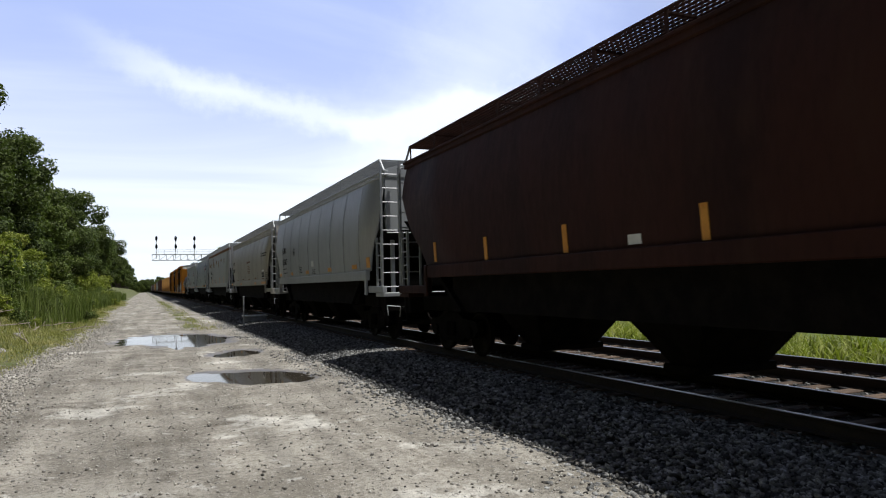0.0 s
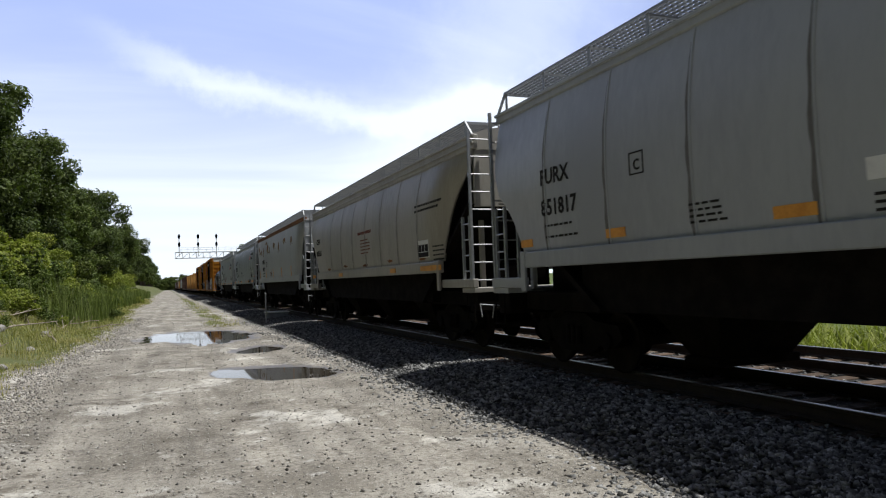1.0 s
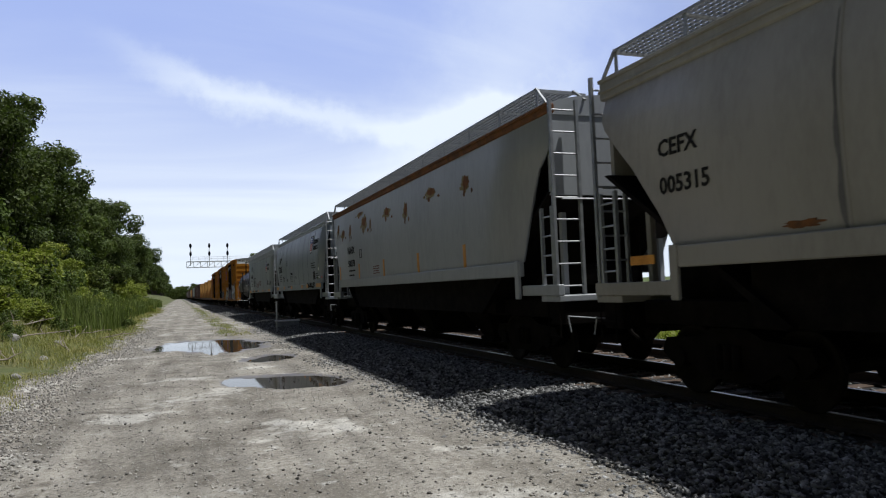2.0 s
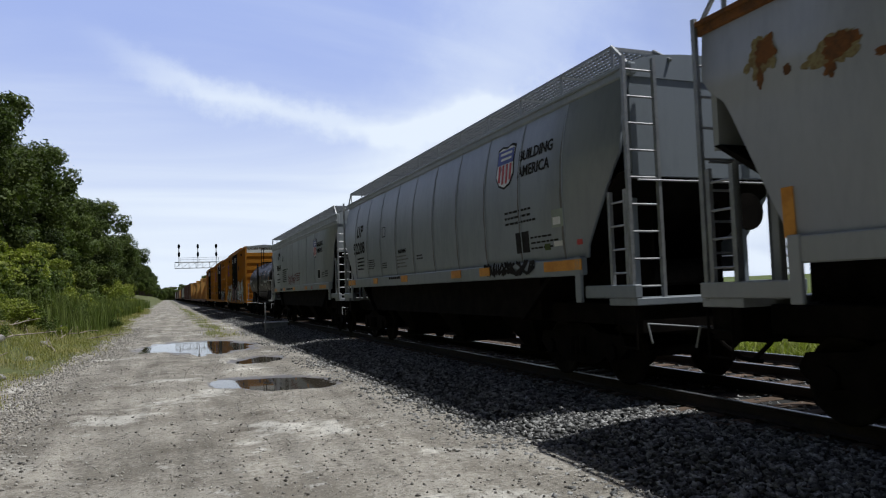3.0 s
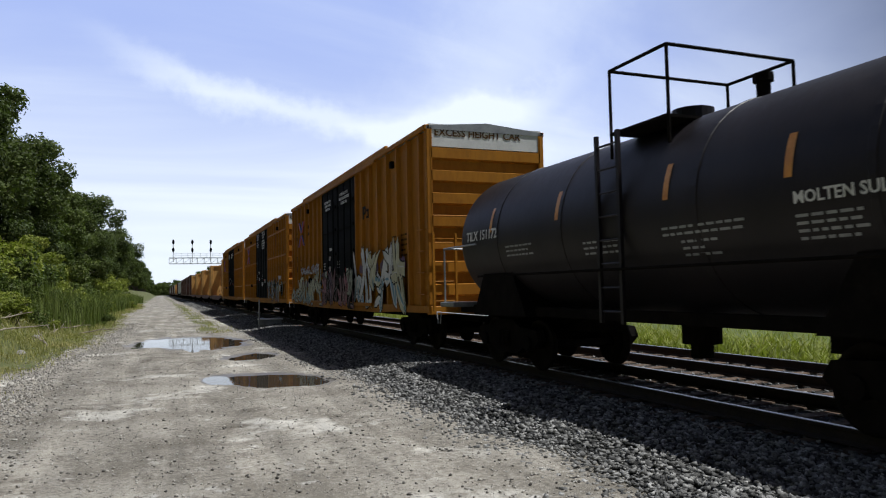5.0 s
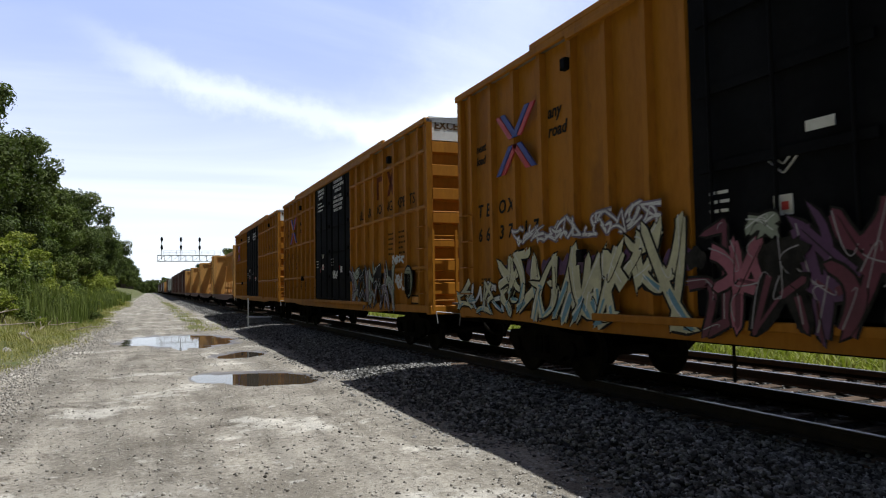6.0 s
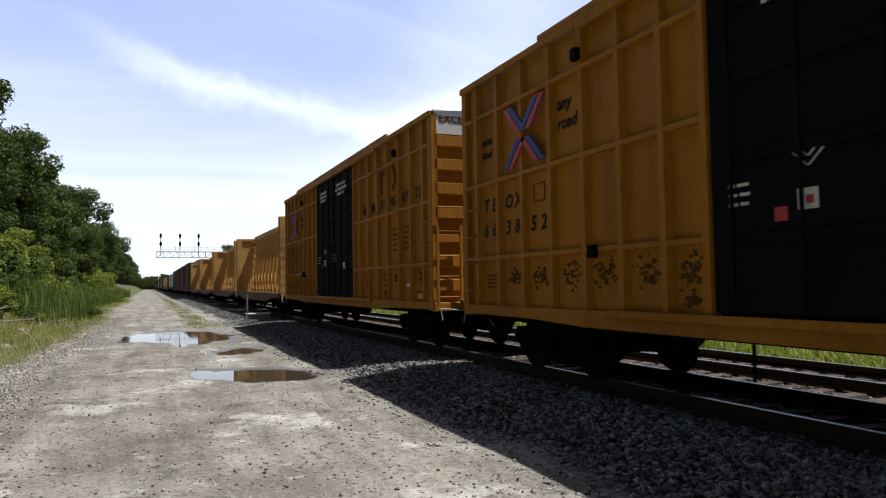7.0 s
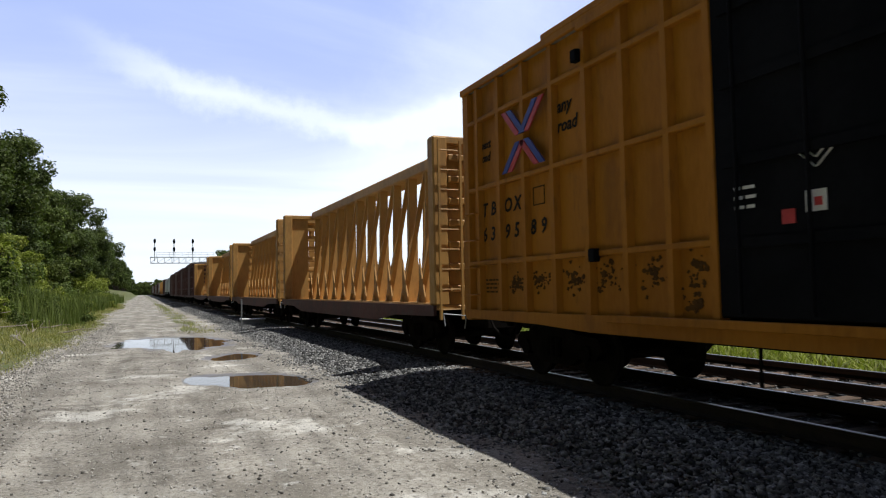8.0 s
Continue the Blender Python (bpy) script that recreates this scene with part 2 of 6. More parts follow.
def wheel_tracks(m):
    """Long paler and darker streaks along the road, from wheels."""
    nodes, links = m.node_tree.nodes, m.node_tree.links
    b = nodes["Principled BSDF"]
    src = b.inputs["Base Color"].links[0].from_socket
    tc = nodes.new("ShaderNodeTexCoord")
    mp = nodes.new("ShaderNodeMapping")
    mp.inputs["Scale"].default_value = (2.2, 0.16, 1)
    links.new(tc.outputs["Object"], mp.inputs[0])
    n = nodes.new("ShaderNodeTexNoise")
    n.inputs["Scale"].default_value, n.inputs["Detail"].default_value, n.inputs["Distortion"].default_value = 1.0, 6.0, 0.5
    links.new(mp.outputs[0], n.inputs["Vector"])
    r = nodes.new("ShaderNodeMapRange")
    for k, v in zip(("From Min", "From Max", "To Min", "To Max"), (0.3, 0.7, 0.74, 1.22)):
        r.inputs[k].default_value = v
    links.new(n.outputs[0], r.inputs[0])
    h = nodes.new("ShaderNodeHueSaturation")
    links.new(r.outputs[0], h.inputs["Value"])
    links.new(src, h.inputs["Color"])
    links.new(h.outputs[0], b.inputs["Base Color"])


wheel_tracks(M["dirt"])
M["grime"] = material("dirt_streak", (0.13, 0.125, 0.12), (0.18, 0.175, 0.17), 0.8, scale=2, fine=20, bump=0.05)
M["silver"] = material("aluminium_paint", (0.62, 0.63, 0.64), (0.52, 0.53, 0.54), 0.5, scale=3, fine=20, bump=0.04)
M["dark_stone"] = material("dark_stone", (0.05, 0.046, 0.042), (0.11, 0.10, 0.092), 0.9, scale=6, fine=50, bump=0.3, spread=0.4)
M["soil"] = material("grassy_soil", (0.085, 0.105, 0.030), (0.16, 0.16, 0.060), 0.95, scale=0.8, fine=9, bump=0.6, extra=[((0.23, 0.20, 0.14), 0.5, 0.58, 0.75)])
M["field"] = material("meadow_ground", (0.085, 0.12, 0.022), (0.13, 0.16, 0.038), 0.95, scale=0.3, fine=5, bump=0.6)
M["mud"] = material("wet_mud", (0.13, 0.115, 0.095), (0.19, 0.17, 0.14), 0.45, scale=2.0, fine=20, bump=0.3)
M["bark"] = material("bark", (0.09, 0.07, 0.055), (0.15, 0.12, 0.095), 0.9, scale=5, fine=25, bump=0.6, stretch_to=(2, 2, 0.4))
M["concrete"] = material("grey_stone", (0.36, 0.34, 0.32), (0.25, 0.24, 0.23), 0.85, scale=3, fine=20, bump=0.4)


def leaf_material(name, a, b, spread=0.35):
    m = material(name, a, b, 0.6, scale=0.25, fine=3.0, bump=0.0, spread=spread, spec=0.3)
    nt = m.node_tree
    bsdf = nt.nodes["Principled BSDF"]
    tr = nt.nodes.new("ShaderNodeBsdfTranslucent")
    tr.inputs[0].default_value = (a[0] * 1.6, a[1] * 1.7, a[2] * 0.9, 1)
    mx = nt.nodes.new("ShaderNodeMixShader")
    mx.inputs[0].default_value = 0.28
    nt.links.new(bsdf.outputs[0], mx.inputs[1])
    nt.links.new(tr.outputs[0], mx.inputs[2])
    nt.links.new(mx.outputs[0], nt.nodes["Material Output"].inputs[0])
    return m


M["leaf"] = leaf_material("tree_leaves", (0.080, 0.115, 0.026), (0.150, 0.175, 0.042), 0.5)
M["leaf_dark"] = leaf_material("dark_tree_leaves", (0.055, 0.080, 0.020), (0.110, 0.135, 0.034), 0.5)
M["shrub"] = leaf_material("shrub_leaves", (0.185, 0.225, 0.036), (0.31, 0.32, 0.068), 0.45)
M["reed"] = leaf_material("reed_blades", (0.115, 0.155, 0.035), (0.165, 0.20, 0.055))
M["dry_grass"] = leaf_material("grass_blades", (0.24, 0.245, 0.075), (0.36, 0.31, 0.14))
M["dead"] = material("dead_wood", (0.42, 0.36, 0.29), (0.28, 0.235, 0.19), 0.9, scale=5, fine=30, bump=0.4)


def water_material():
    m = bpy.data.materials.new("puddle_water")
    m.use_nodes = True
    nodes, links = m.node_tree.nodes, m.node_tree.links
    b = nodes["Principled BSDF"]
    b.inputs["Base Color"].default_value = (0.055, 0.047, 0.036, 1)
    b.inputs["Roughness"].default_value = 0.03
    b.inputs["IOR"].default_value = 1.33
    n = nodes.new("ShaderNodeTexNoise")
    n.inputs["Scale"].default_value = 2.5
    bp = nodes.new("ShaderNodeBump")
    bp.inputs["Strength"].default_value = 0.05
    bp.inputs["Distance"].default_value = 0.01
    links.new(n.outputs[0], bp.inputs["Height"])
    links.new(bp.outputs[0], b.inputs["Normal"])
    return m


M["water"] = water_material()


# ---- mesh helpers ----
def box(bm, x0, x1, y0, y1, z0, z1):
    v = [bm.verts.new((x, y, z)) for z in (z0, z1) for y in (y0, y1) for x in (x0, x1)]
    for f in ((0, 2, 3, 1), (4, 5, 7, 6), (0, 1, 5, 4), (2, 6, 7, 3), (0, 4, 6, 2), (1, 3, 7, 5)):
        bm.faces.new([v[i] for i in f])
    return bm


def new_box(*a):
    return box(bmesh.new(), *a)


def tube(bm, p, q, r, n=8):
    """A round bar from p to q, closed at both ends."""
    p, q = Vector(p), Vector(q)
    turn = (q - p).to_track_quat("Z", "Y").to_matrix()
    rings = []
    for c in (p, q):
        rings.append([bm.verts.new(c + turn @ Vector((r * math.cos(2 * math.pi * i / n), r * math.sin(2 * math.pi * i / n), 0))) for i in range(n)])
    for i in range(n):
        bm.faces.new((rings[0][i], rings[0][(i + 1) % n], rings[1][(i + 1) % n], rings[1][i]))
    bm.faces.new(rings[0][::-1])
    bm.faces.new(rings[1])
    return bm


def beam(bm, p, q, w, d, up=(0, 0, 1)):
    """A square bar from p to q."""
    p, q = Vector(p), Vector(q)
    along = (q - p).normalized()
    side = along.cross(Vector(up)).normalized() * (w / 2)
    over = side.cross(along).normalized() * (d / 2)
    v = [bm.verts.new(c + a * side + b * over) for c in (p, q) for a, b in ((-1, -1), (1, -1), (1, 1), (-1, 1))]
    for f in ((0, 3, 2, 1), (4, 5, 6, 7), (0, 1, 5, 4), (1, 2, 6, 5), (2, 3, 7, 6), (3, 0, 4, 7)):
        bm.faces.new([v[i] for i in f])
    return bm


def slab(bm, outline, axis, a, b):
    """A flat outline, extruded between a and b along an axis (0, 1 or 2)."""
    def at(u, w, k):
        return {0: (k, u, w), 1: (u, k, w), 2: (u, w, k)}[axis]
    lo = [bm.verts.new(at(u, w, a)) for u, w in outline]
    hi = [bm.verts.new(at(u, w, b)) for u, w in outline]
    n = len(outline)
    bm.faces.new(lo[::-1])
    bm.faces.new(hi)
    for i in range(n):
        bm.faces.new((lo[i], lo[(i + 1) % n], hi[(i + 1) % n], hi[i]))
    return bm


def mesh_of(name, bm, mat, smooth=False):
    bmesh.ops.recalc_face_normals(bm, faces=bm.faces)
    me = bpy.data.meshes.new(name)
    bm.to_mesh(me)
    bm.free()
    me.materials.append(M[mat])
    if smooth:
        me.shade_smooth()
    return me


def part(name, bm, mat, parent=None, label="", smooth=False):
    ob = new(name, mesh_of(name, bm, mat, smooth))
    ob.parent = parent
    if label:
        ob["label"] = label
    return ob


def share(ob, name, parent, m):
    """The same mesh once more, at another place."""
    c = new(name, ob.data)
    c.parent = parent
    c.matrix_basis = m
    return c


def bevelled(bm, w, seg=1):
    bmesh.ops.recalc_face_normals(bm, faces=bm.faces)
    bmesh.ops.bevel(bm, geom=list(bm.edges), offset=w, segments=seg, affect="EDGES")
    return bm


def numpy_mesh(name, verts, faces, mat):
    me = bpy.data.meshes.new(name)
    me.from_pydata(verts, [], faces)
    me.materials.append(M[mat])
    return me


SIDE = Matrix(((0, 0, -1), (-1, 0, 0), (0, 1, 0))).to_4x4()
END = Matrix(((1, 0, 0), (0, 0, -1), (0, 1, 0))).to_4x4()


def words(text, size, mat, parent, m, name="lettering", slant=0.0, wide=1.0, bold=0.022):
    """Built-in font letters as a flat mesh."""
    cu = bpy.data.curves.new("letters", "FONT")
    cu.body, cu.size, cu.shear, cu.extrude = text, size, slant, 0.002
    cu.resolution_u = 2
    cu.offset = bold * size
    tmp = bpy.data.objects.new("letters", cu)
    me = bpy.data.meshes.new_from_object(tmp)
    bpy.data.objects.remove(tmp)
    bpy.data.curves.remove(cu)
    me.transform(Matrix.Diagonal((wide, 1, 1, 1)))
    me.materials.clear()
    me.materials.append(M[mat])
    ob = new(name, me)
    ob.parent = parent
    ob.matrix_basis = m
    return tagged(ob, kind="stuff")


def on_side(y, z, out=0.008):
    return Matrix.Translation((-HW - out, y, z)) @ SIDE


def bars(rows, parent, mat, y, z, wide, step=0.085, thick=0.035, out=0.006, seed=1):
    """Small writing that cannot be read: a block of rows of short dashes."""
    rng = random.Random(seed)
    bm = bmesh.new()
    for r in range(rows):
        u = 0.0
        while u < wide * rng.uniform(0.7, 1.0):
            w = rng.uniform(0.06, 0.16)
            box(bm, -HW - out, -HW - out + 0.004, y - u - w, y - u, z - r * step, z - r * step + thick)
            u += w + 0.035
    return tagged(part("small_print", bm, mat, parent), kind="stuff")


# ---- ground: one sheet to the horizon ----
def smooth(a, b, x):
    k = min(1, max(0, (x - a) / (b - a)))
    return k * k * (3 - 2 * k)


PUDDLES = [  # centre x, y, half width, half length, turn
    (2.15, 15.2, 1.55, 0.95, -0.85),
    (1.10, 28.2, 1.85, 3.5, 0.15),
    (2.50, 20.9, 0.72, 1.05, -0.35),
]


def puddle_depth(x, y):
    d = 0.0
    for px, py, a, b, turn in PUDDLES:
        u, w = x - px, y - py
        u, w = u * math.cos(turn) + w * math.sin(turn), -u * math.sin(turn) + w * math.cos(turn)
        wob = 1 + 0.30 * noise.noise((x * 1.3, y * 0.8, px)) + 0.14 * noise.noise((x * 4, y * 3, px))
        r = math.hypot(u / a, w / b) / wob
        d = max(d, 0.06 * (1 - smooth(0.6, 1.35, r)))
    return d


def left_edge(y):
    """The line at which the road's gravel gives way to weeds."""
    return -2.45 - 0.35 * math.sin(y * 0.11) - 0.2 * math.sin(y * 0.37 + 1)


def ground_z(x, y):
    wet = puddle_depth(x, y)
    z = ROAD_Z
    z += (1 - wet / 0.06) * 0.03 * noise.noise((x * 0.35, y * 0.35, 0)) + 0.014 * noise.noise((x * 1.6, y * 1.6, 4))
    for rut in (-0.9, 0.75):
        z -= (1 - wet / 0.06) * 0.028 * math.exp(-((x - rut - 0.25 * math.sin(y * 0.07)) / 0.28) ** 2)
    e = left_edge(y)
    if x < e:
        z += 0.10 * smooth(0, 1.2, e - x) + 3.3 * smooth(0.9, 9.0, e - x) + 0.12 * noise.noise((x * 0.6, y * 0.4, 9))
    if x > 12.4:
        z += 0.9 * smooth(12.4, 30, x) + 1.2 * smooth(30, 90, x)
    return z - wet


def ground():
    def steps(marks):
        out = []
        for (a, b, n) in marks:
            out += list(np.linspace(a, b, n, endpoint=False))
        return out
    xs = steps([(-1500, -100, 6), (-100, -14, 14), (-14, -3.5, 24), (-3.5, 4.6, 66), (4.6, 12.4, 12), (12.4, 20, 10), (20, 100, 14), (100, 1500, 6)]) + [1500]
    ys = steps([(-400, -6, 8), (-6, 2, 12), (2, 36, 220), (36, 120, 110), (120, 400, 50), (400, 2500, 10)]) + [2500]
    verts = [(x, y, ground_z(x, y)) for y in ys for x in xs]
    n = len(xs)
    faces, kinds = [], []
    for j in range(len(ys) - 1):
        for i in range(n - 1):
            faces.append((j * n + i, j * n + i + 1, (j + 1) * n + i + 1, (j + 1) * n + i))
            cx, cy = (xs[i] + xs[i + 1]) / 2, (ys[j] + ys[j + 1]) / 2
            wob = 0.5 * noise.noise((cx * 0.8, cy * 0.5, 2))
            verge = cy > 33 and 2.0 + wob < cx < 2.9 + wob * 0.6 and noise.noise((cx * 0.9, cy * 0.25, 17)) > 0.0
            kind = 1 if cx < left_edge(cy) + wob - 0.3 or verge else 2 if cx > 12.2 else 0
            if kind == 0 and puddle_depth(cx, cy) > 0.016:
                kind = 3
            kinds.append(kind)
    me = numpy_mesh("ground", verts, faces, "dirt")
    for k in ("soil", "field", "mud"):
        me.materials.append(M[k])
    me.polygons.foreach_set("material_index", kinds)
    me.shade_smooth()
    tagged(new("ground", me), "pale packed dirt service road with weeds beside it", "ground", kind="structure")
    for px, py, a, b, turn in PUDDLES:
        bm = bmesh.new()
        ring = [bm.verts.new((px + 1.35 * (a * math.cos(t) * math.cos(turn) - b * math.sin(t) * math.sin(turn)), py + 1.35 * (a * math.cos(t) * math.sin(turn) + b * math.sin(t) * math.cos(turn)), ROAD_Z - 0.034)) for t in np.linspace(0, 2 * math.pi, 40, endpoint=False)]
        bm.faces.new(ring)
        tagged(part("puddle", bm, "water"), "shallow muddy rain puddle on the dirt road", "puddle", "puddles on the road", "structure")


ground()


# ---- ballast bed and tracks ----
def bed_z(x):
    """Height of the stone bed across both tracks."""
    toe, top = 3.35, 5.35
    if x < toe:
        return ROAD_Z - 0.05
    if x < top:
        return ROAD_Z - 0.05 + (0.20) * smooth(toe, top, x)
    if x < 11.75:
        return -0.20
    return -0.20 - 0.3 * smooth(11.75, 12.9, x)


def ballast_bed():
    xs = list(np.linspace(3.3, 5.7, 14)) + [6.5, 7.24, 8, 8.9, 9.8, 10.25, 11.0, 11.5, 11.75, 12.1, 12.5, 12.95]
    ys = list(np.linspace(-60, 2, 10)) + list(np.linspace(2.4, 50, 130)) + list(np.linspace(52, 200, 60)) + list(np.linspace(220, 1500, 40))
    verts = [(x + (0.12 * noise.noise((y * 0.7, 3, 0)) if x < 5.6 else 0), y, bed_z(x) + (0.03 * noise.noise((x * 2, y * 2, 5)) if x > 3.36 else -0.05)) for y in ys for x in xs]
    n = len(xs)
    faces = [(j * n + i, j * n + i + 1, (j + 1) * n + i + 1, (j + 1) * n + i) for j in range(len(ys) - 1) for i in range(n - 1)]
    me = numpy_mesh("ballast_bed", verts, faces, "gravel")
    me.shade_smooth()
    tagged(new("ballast_bed", me), "bed of crushed grey stone under the tracks, coloured dark as shaded gaps", "ballast", kind="structure")


ballast_bed()


def rocks(name, label, spots, mat, category="stones"):
    """Many angular stones as one mesh; spots: x, y, z, size."""
    base = np.array([(1, 0, 0), (-1, 0, 0), (0, 1, 0), (0, -1, 0), (0, 0, 1), (0, 0, -1)], float)
    tri = np.array([(0, 2, 4), (2, 1, 4), (1, 3, 4), (3, 0, 4), (2, 0, 5), (1, 2, 5), (3, 1, 5), (0, 3, 5)])
    rng = np.random.default_rng(7)
    spots = np.array(spots)
    n = len(spots)
    v = base[None] * rng.uniform(0.55, 1.25, (n, 6, 1)) + rng.normal(0, 0.16, (n, 6, 3))
    q = rng.normal(size=(n, 4))
    q /= np.linalg.norm(q, axis=1, keepdims=True)
    w, x, y, z = q.T
    r = np.stack([np.stack([1 - 2 * (y * y + z * z), 2 * (x * y - z * w), 2 * (x * z + y * w)], -1), np.stack([2 * (x * y + z * w), 1 - 2 * (x * x + z * z), 2 * (y * z - x * w)], -1), np.stack([2 * (x * z - y * w), 2 * (y * z + x * w), 1 - 2 * (x * x + y * y)], -1)], 1)
    v = np.einsum("nij,nkj->nki", r, v) * spots[:, 3][:, None, None] * np.array([1, 1, 0.75]) + spots[:, None, :3]
    f = (tri[None] + 6 * np.arange(n)[:, None, None]).reshape(-1, 3)
    me = bpy.data.meshes.new(name)
    me.vertices.add(n * 6)
    me.vertices.foreach_set("co", v.reshape(-1))
    me.loops.add(len(f) * 3)
    me.loops.foreach_set("vertex_index", f.reshape(-1))
    me.polygons.add(len(f))
    me.polygons.foreach_set("loop_start", np.arange(0, len(f) * 3, 3))
    me.polygons.foreach_set("loop_total", np.full(len(f), 3))
    me.update(calc_edges=True)
    me.validate()
    me.materials.append(M[mat])
    return tagged(new(name, me), label, category, kind="stuff")


def scatter():
    rng = random.Random(5)
    spots = []
    while len(spots) < 34000:
        y = 2.5 + 36 * rng.random() ** 1.9
        x = rng.uniform(3.0, 6.2)
        if x < 4.0 and rng.random() > ((x - 2.9) / 1.1) ** 2:
            continue
        spots.append((x, y, max(bed_z(x), ROAD_Z - 0.02) + 0.015, 0.018 + 0.034 * rng.random() ** 1.6))
    for _ in range(9000):
        x, y = rng.uniform(6.2, 12.3), rng.uniform(2.5, 40)
        spots.append((x, y, bed_z(x) + 0.01, rng.uniform(0.02, 0.045)))
    for _ in range(9000):
        x, y = rng.uniform(3.6, 6.1), rng.uniform(36, 130)
        spots.append((x, y, bed_z(x) + 0.02, rng.uniform(0.03, 0.06)))
    rocks("ballast_stones", "loose angular grey ballast stones", spots, "stone", "stones")
    spots = []
    for _ in range(34000):
        y = 3.0 + 40 * rng.random() ** 2.0
        x = rng.uniform(-3.2, 4.3)
        if puddle_depth(x, y) > 0.006:
            continue
        s = 0.004 + 0.024 * rng.random() ** 5
        spots.append((x, y, ground_z(x, y) + s * 0.25, s))
    for _ in range(9000):
        y = 4 + 45 * rng.random() ** 1.6
        x = left_edge(y) + rng.gauss(0.25, 0.38)
        s = rng.uniform(0.012, 0.034)
        spots.append((x, y, ground_z(x, y) + s * 0.3, s))
    dark = []
    for _ in range(1000):
        y = 3.2 + 30 * rng.random() ** 1.7
        x = rng.uniform(-2.6, 3.9)
        if noise.noise((x * 0.9, y * 0.7, 31)) < rng.uniform(-0.3, 0.35) or puddle_depth(x, y) > 0.004:
            continue
        s = 0.010 + 0.022 * rng.random() ** 2.5
        dark.append((x, y, ground_z(x, y) + s * 0.3, s))
    rocks("dark_stones", "scattered dark stones on the dirt road", dark, "dark_stone", "stones")
    rocks("road_pebbles", "scattered pebbles and broken stone on the road", spots, "pebble", "pebbles")


scatter()


def rail_mesh(length):
    prof = [(-0.07, -0.17), (0.07, -0.17), (0.07, -0.155), (0.012, -0.135), (0.012, -0.045), (0.036, -0.032), (0.036, -0.006), (0.028, 0.0), (-0.028, 0.0), (-0.036, -0.006), (-0.036, -0.032), (-0.012, -0.045), (-0.012, -0.135), (-0.07, -0.155)]
    me = mesh_of("rail", slab(bmesh.new(), prof, 1, -60, length), "rail")
    me.materials.append(M["railhead"])
    for p in me.polygons:
        if p.center.z > -0.008 and abs(p.normal.z) > 0.5:
            p.material_index = 1
    return me


def tracks():
    rail = rail_mesh(1400)
    tie = mesh_of("tie", bevelled(new_box(-1.3, 1.3, -0.11, 0.11, -0.36, -0.175), 0.012), "tie")
    plate = mesh_of("tie_plate", new_box(-0.10, 0.10, -0.09, 0.09, -0.175, -0.158), "rail")
    for k, x in enumerate((TRACK_X, TRACK2_X)):
        root = tagged(new("railway_track"), "worn steel rails on dark wooden ties in stone ballast", "track", "parallel tracks", "structure")
        root.matrix_basis = pose(x, 0, 0)
        for s in (-0.753, 0.753):
            r = new("rail", rail)
            r.parent, r.matrix_basis = root, pose(s, 0, 0)
        rng = random.Random(20 + k)
        bm = bmesh.new()
        for i in range(700):
            y = -10 + i * 0.5 + rng.uniform(-0.02, 0.02)
            turn = rng.uniform(-1, 1)
            if 2 < y < 52:
                t = new("tie", tie)
                t.parent, t.matrix_basis = root, pose(rng.uniform(-0.05, 0.05), y, rng.uniform(-0.008, 0.006), 0, 0, turn)
                for s in (-0.753, 0.753):
                    p = new("tie_plate", plate)
                    p.parent, p.matrix_basis = root, pose(s, y, 0)
            else:
                box(bm, -1.3, 1.3, y - 0.11, y + 0.11, -0.36, -0.175)
        far = part("far_ties", bm, "tie", root)
        far["kind"] = "stuff"


tracks()


# ---- freight cars; in each car y runs to its rear, x = -HW is the side towards the road ----
def wheel_mesh():
    bm = bmesh.new()
    n = 24
    prof = [(0.075, 0.06), (0.10, 0.10), (0.11, 0.38), (0.135, 0.40), (0.135, 0.455), (0.105, 0.465), (0.10, 0.42), (0.0, 0.41), (0.0, 0.36), (0.05, 0.33), (0.06, 0.10), (0.03, 0.06)]
    rings = [[bm.verts.new((x, r * math.cos(2 * math.pi * i / n), r * math.sin(2 * math.pi * i / n))) for i in range(n)] for x, r in prof]
    for k in range(len(prof)):
        a, b = rings[k], rings[(k + 1) % len(prof)]
        for i in range(n):
            bm.faces.new((a[i], a[(i + 1) % n], b[(i + 1) % n], b[i]))
    return mesh_of("wheel", bm, "wheel", True)


def frame_mesh():
    out = [(-1.25, 0.52), (-1.15, 0.70), (-0.55, 0.74), (-0.28, 0.86), (0.28, 0.86), (0.55, 0.74), (1.15, 0.70), (1.25, 0.52), (1.05, 0.36), (0.75, 0.40), (0.42, 0.24), (-0.42, 0.24), (-0.75, 0.40), (-1.05, 0.36)]
    bm = slab(bmesh.new(), out, 0, -0.08, 0.08)
    for y in (-0.88, 0.88):
        tube(bm, (-0.13, y, 0.46), (0.10, y, 0.46), 0.13, 12)
    for y in (-0.14, 0.0, 0.14):
        tube(bm, (-0.11, y, 0.36), (-0.11, y, 0.66), 0.055, 8)
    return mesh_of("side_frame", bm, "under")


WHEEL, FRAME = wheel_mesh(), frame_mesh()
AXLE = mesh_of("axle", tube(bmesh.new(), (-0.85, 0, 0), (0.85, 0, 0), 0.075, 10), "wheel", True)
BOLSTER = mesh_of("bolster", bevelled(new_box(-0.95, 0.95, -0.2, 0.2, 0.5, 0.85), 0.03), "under")


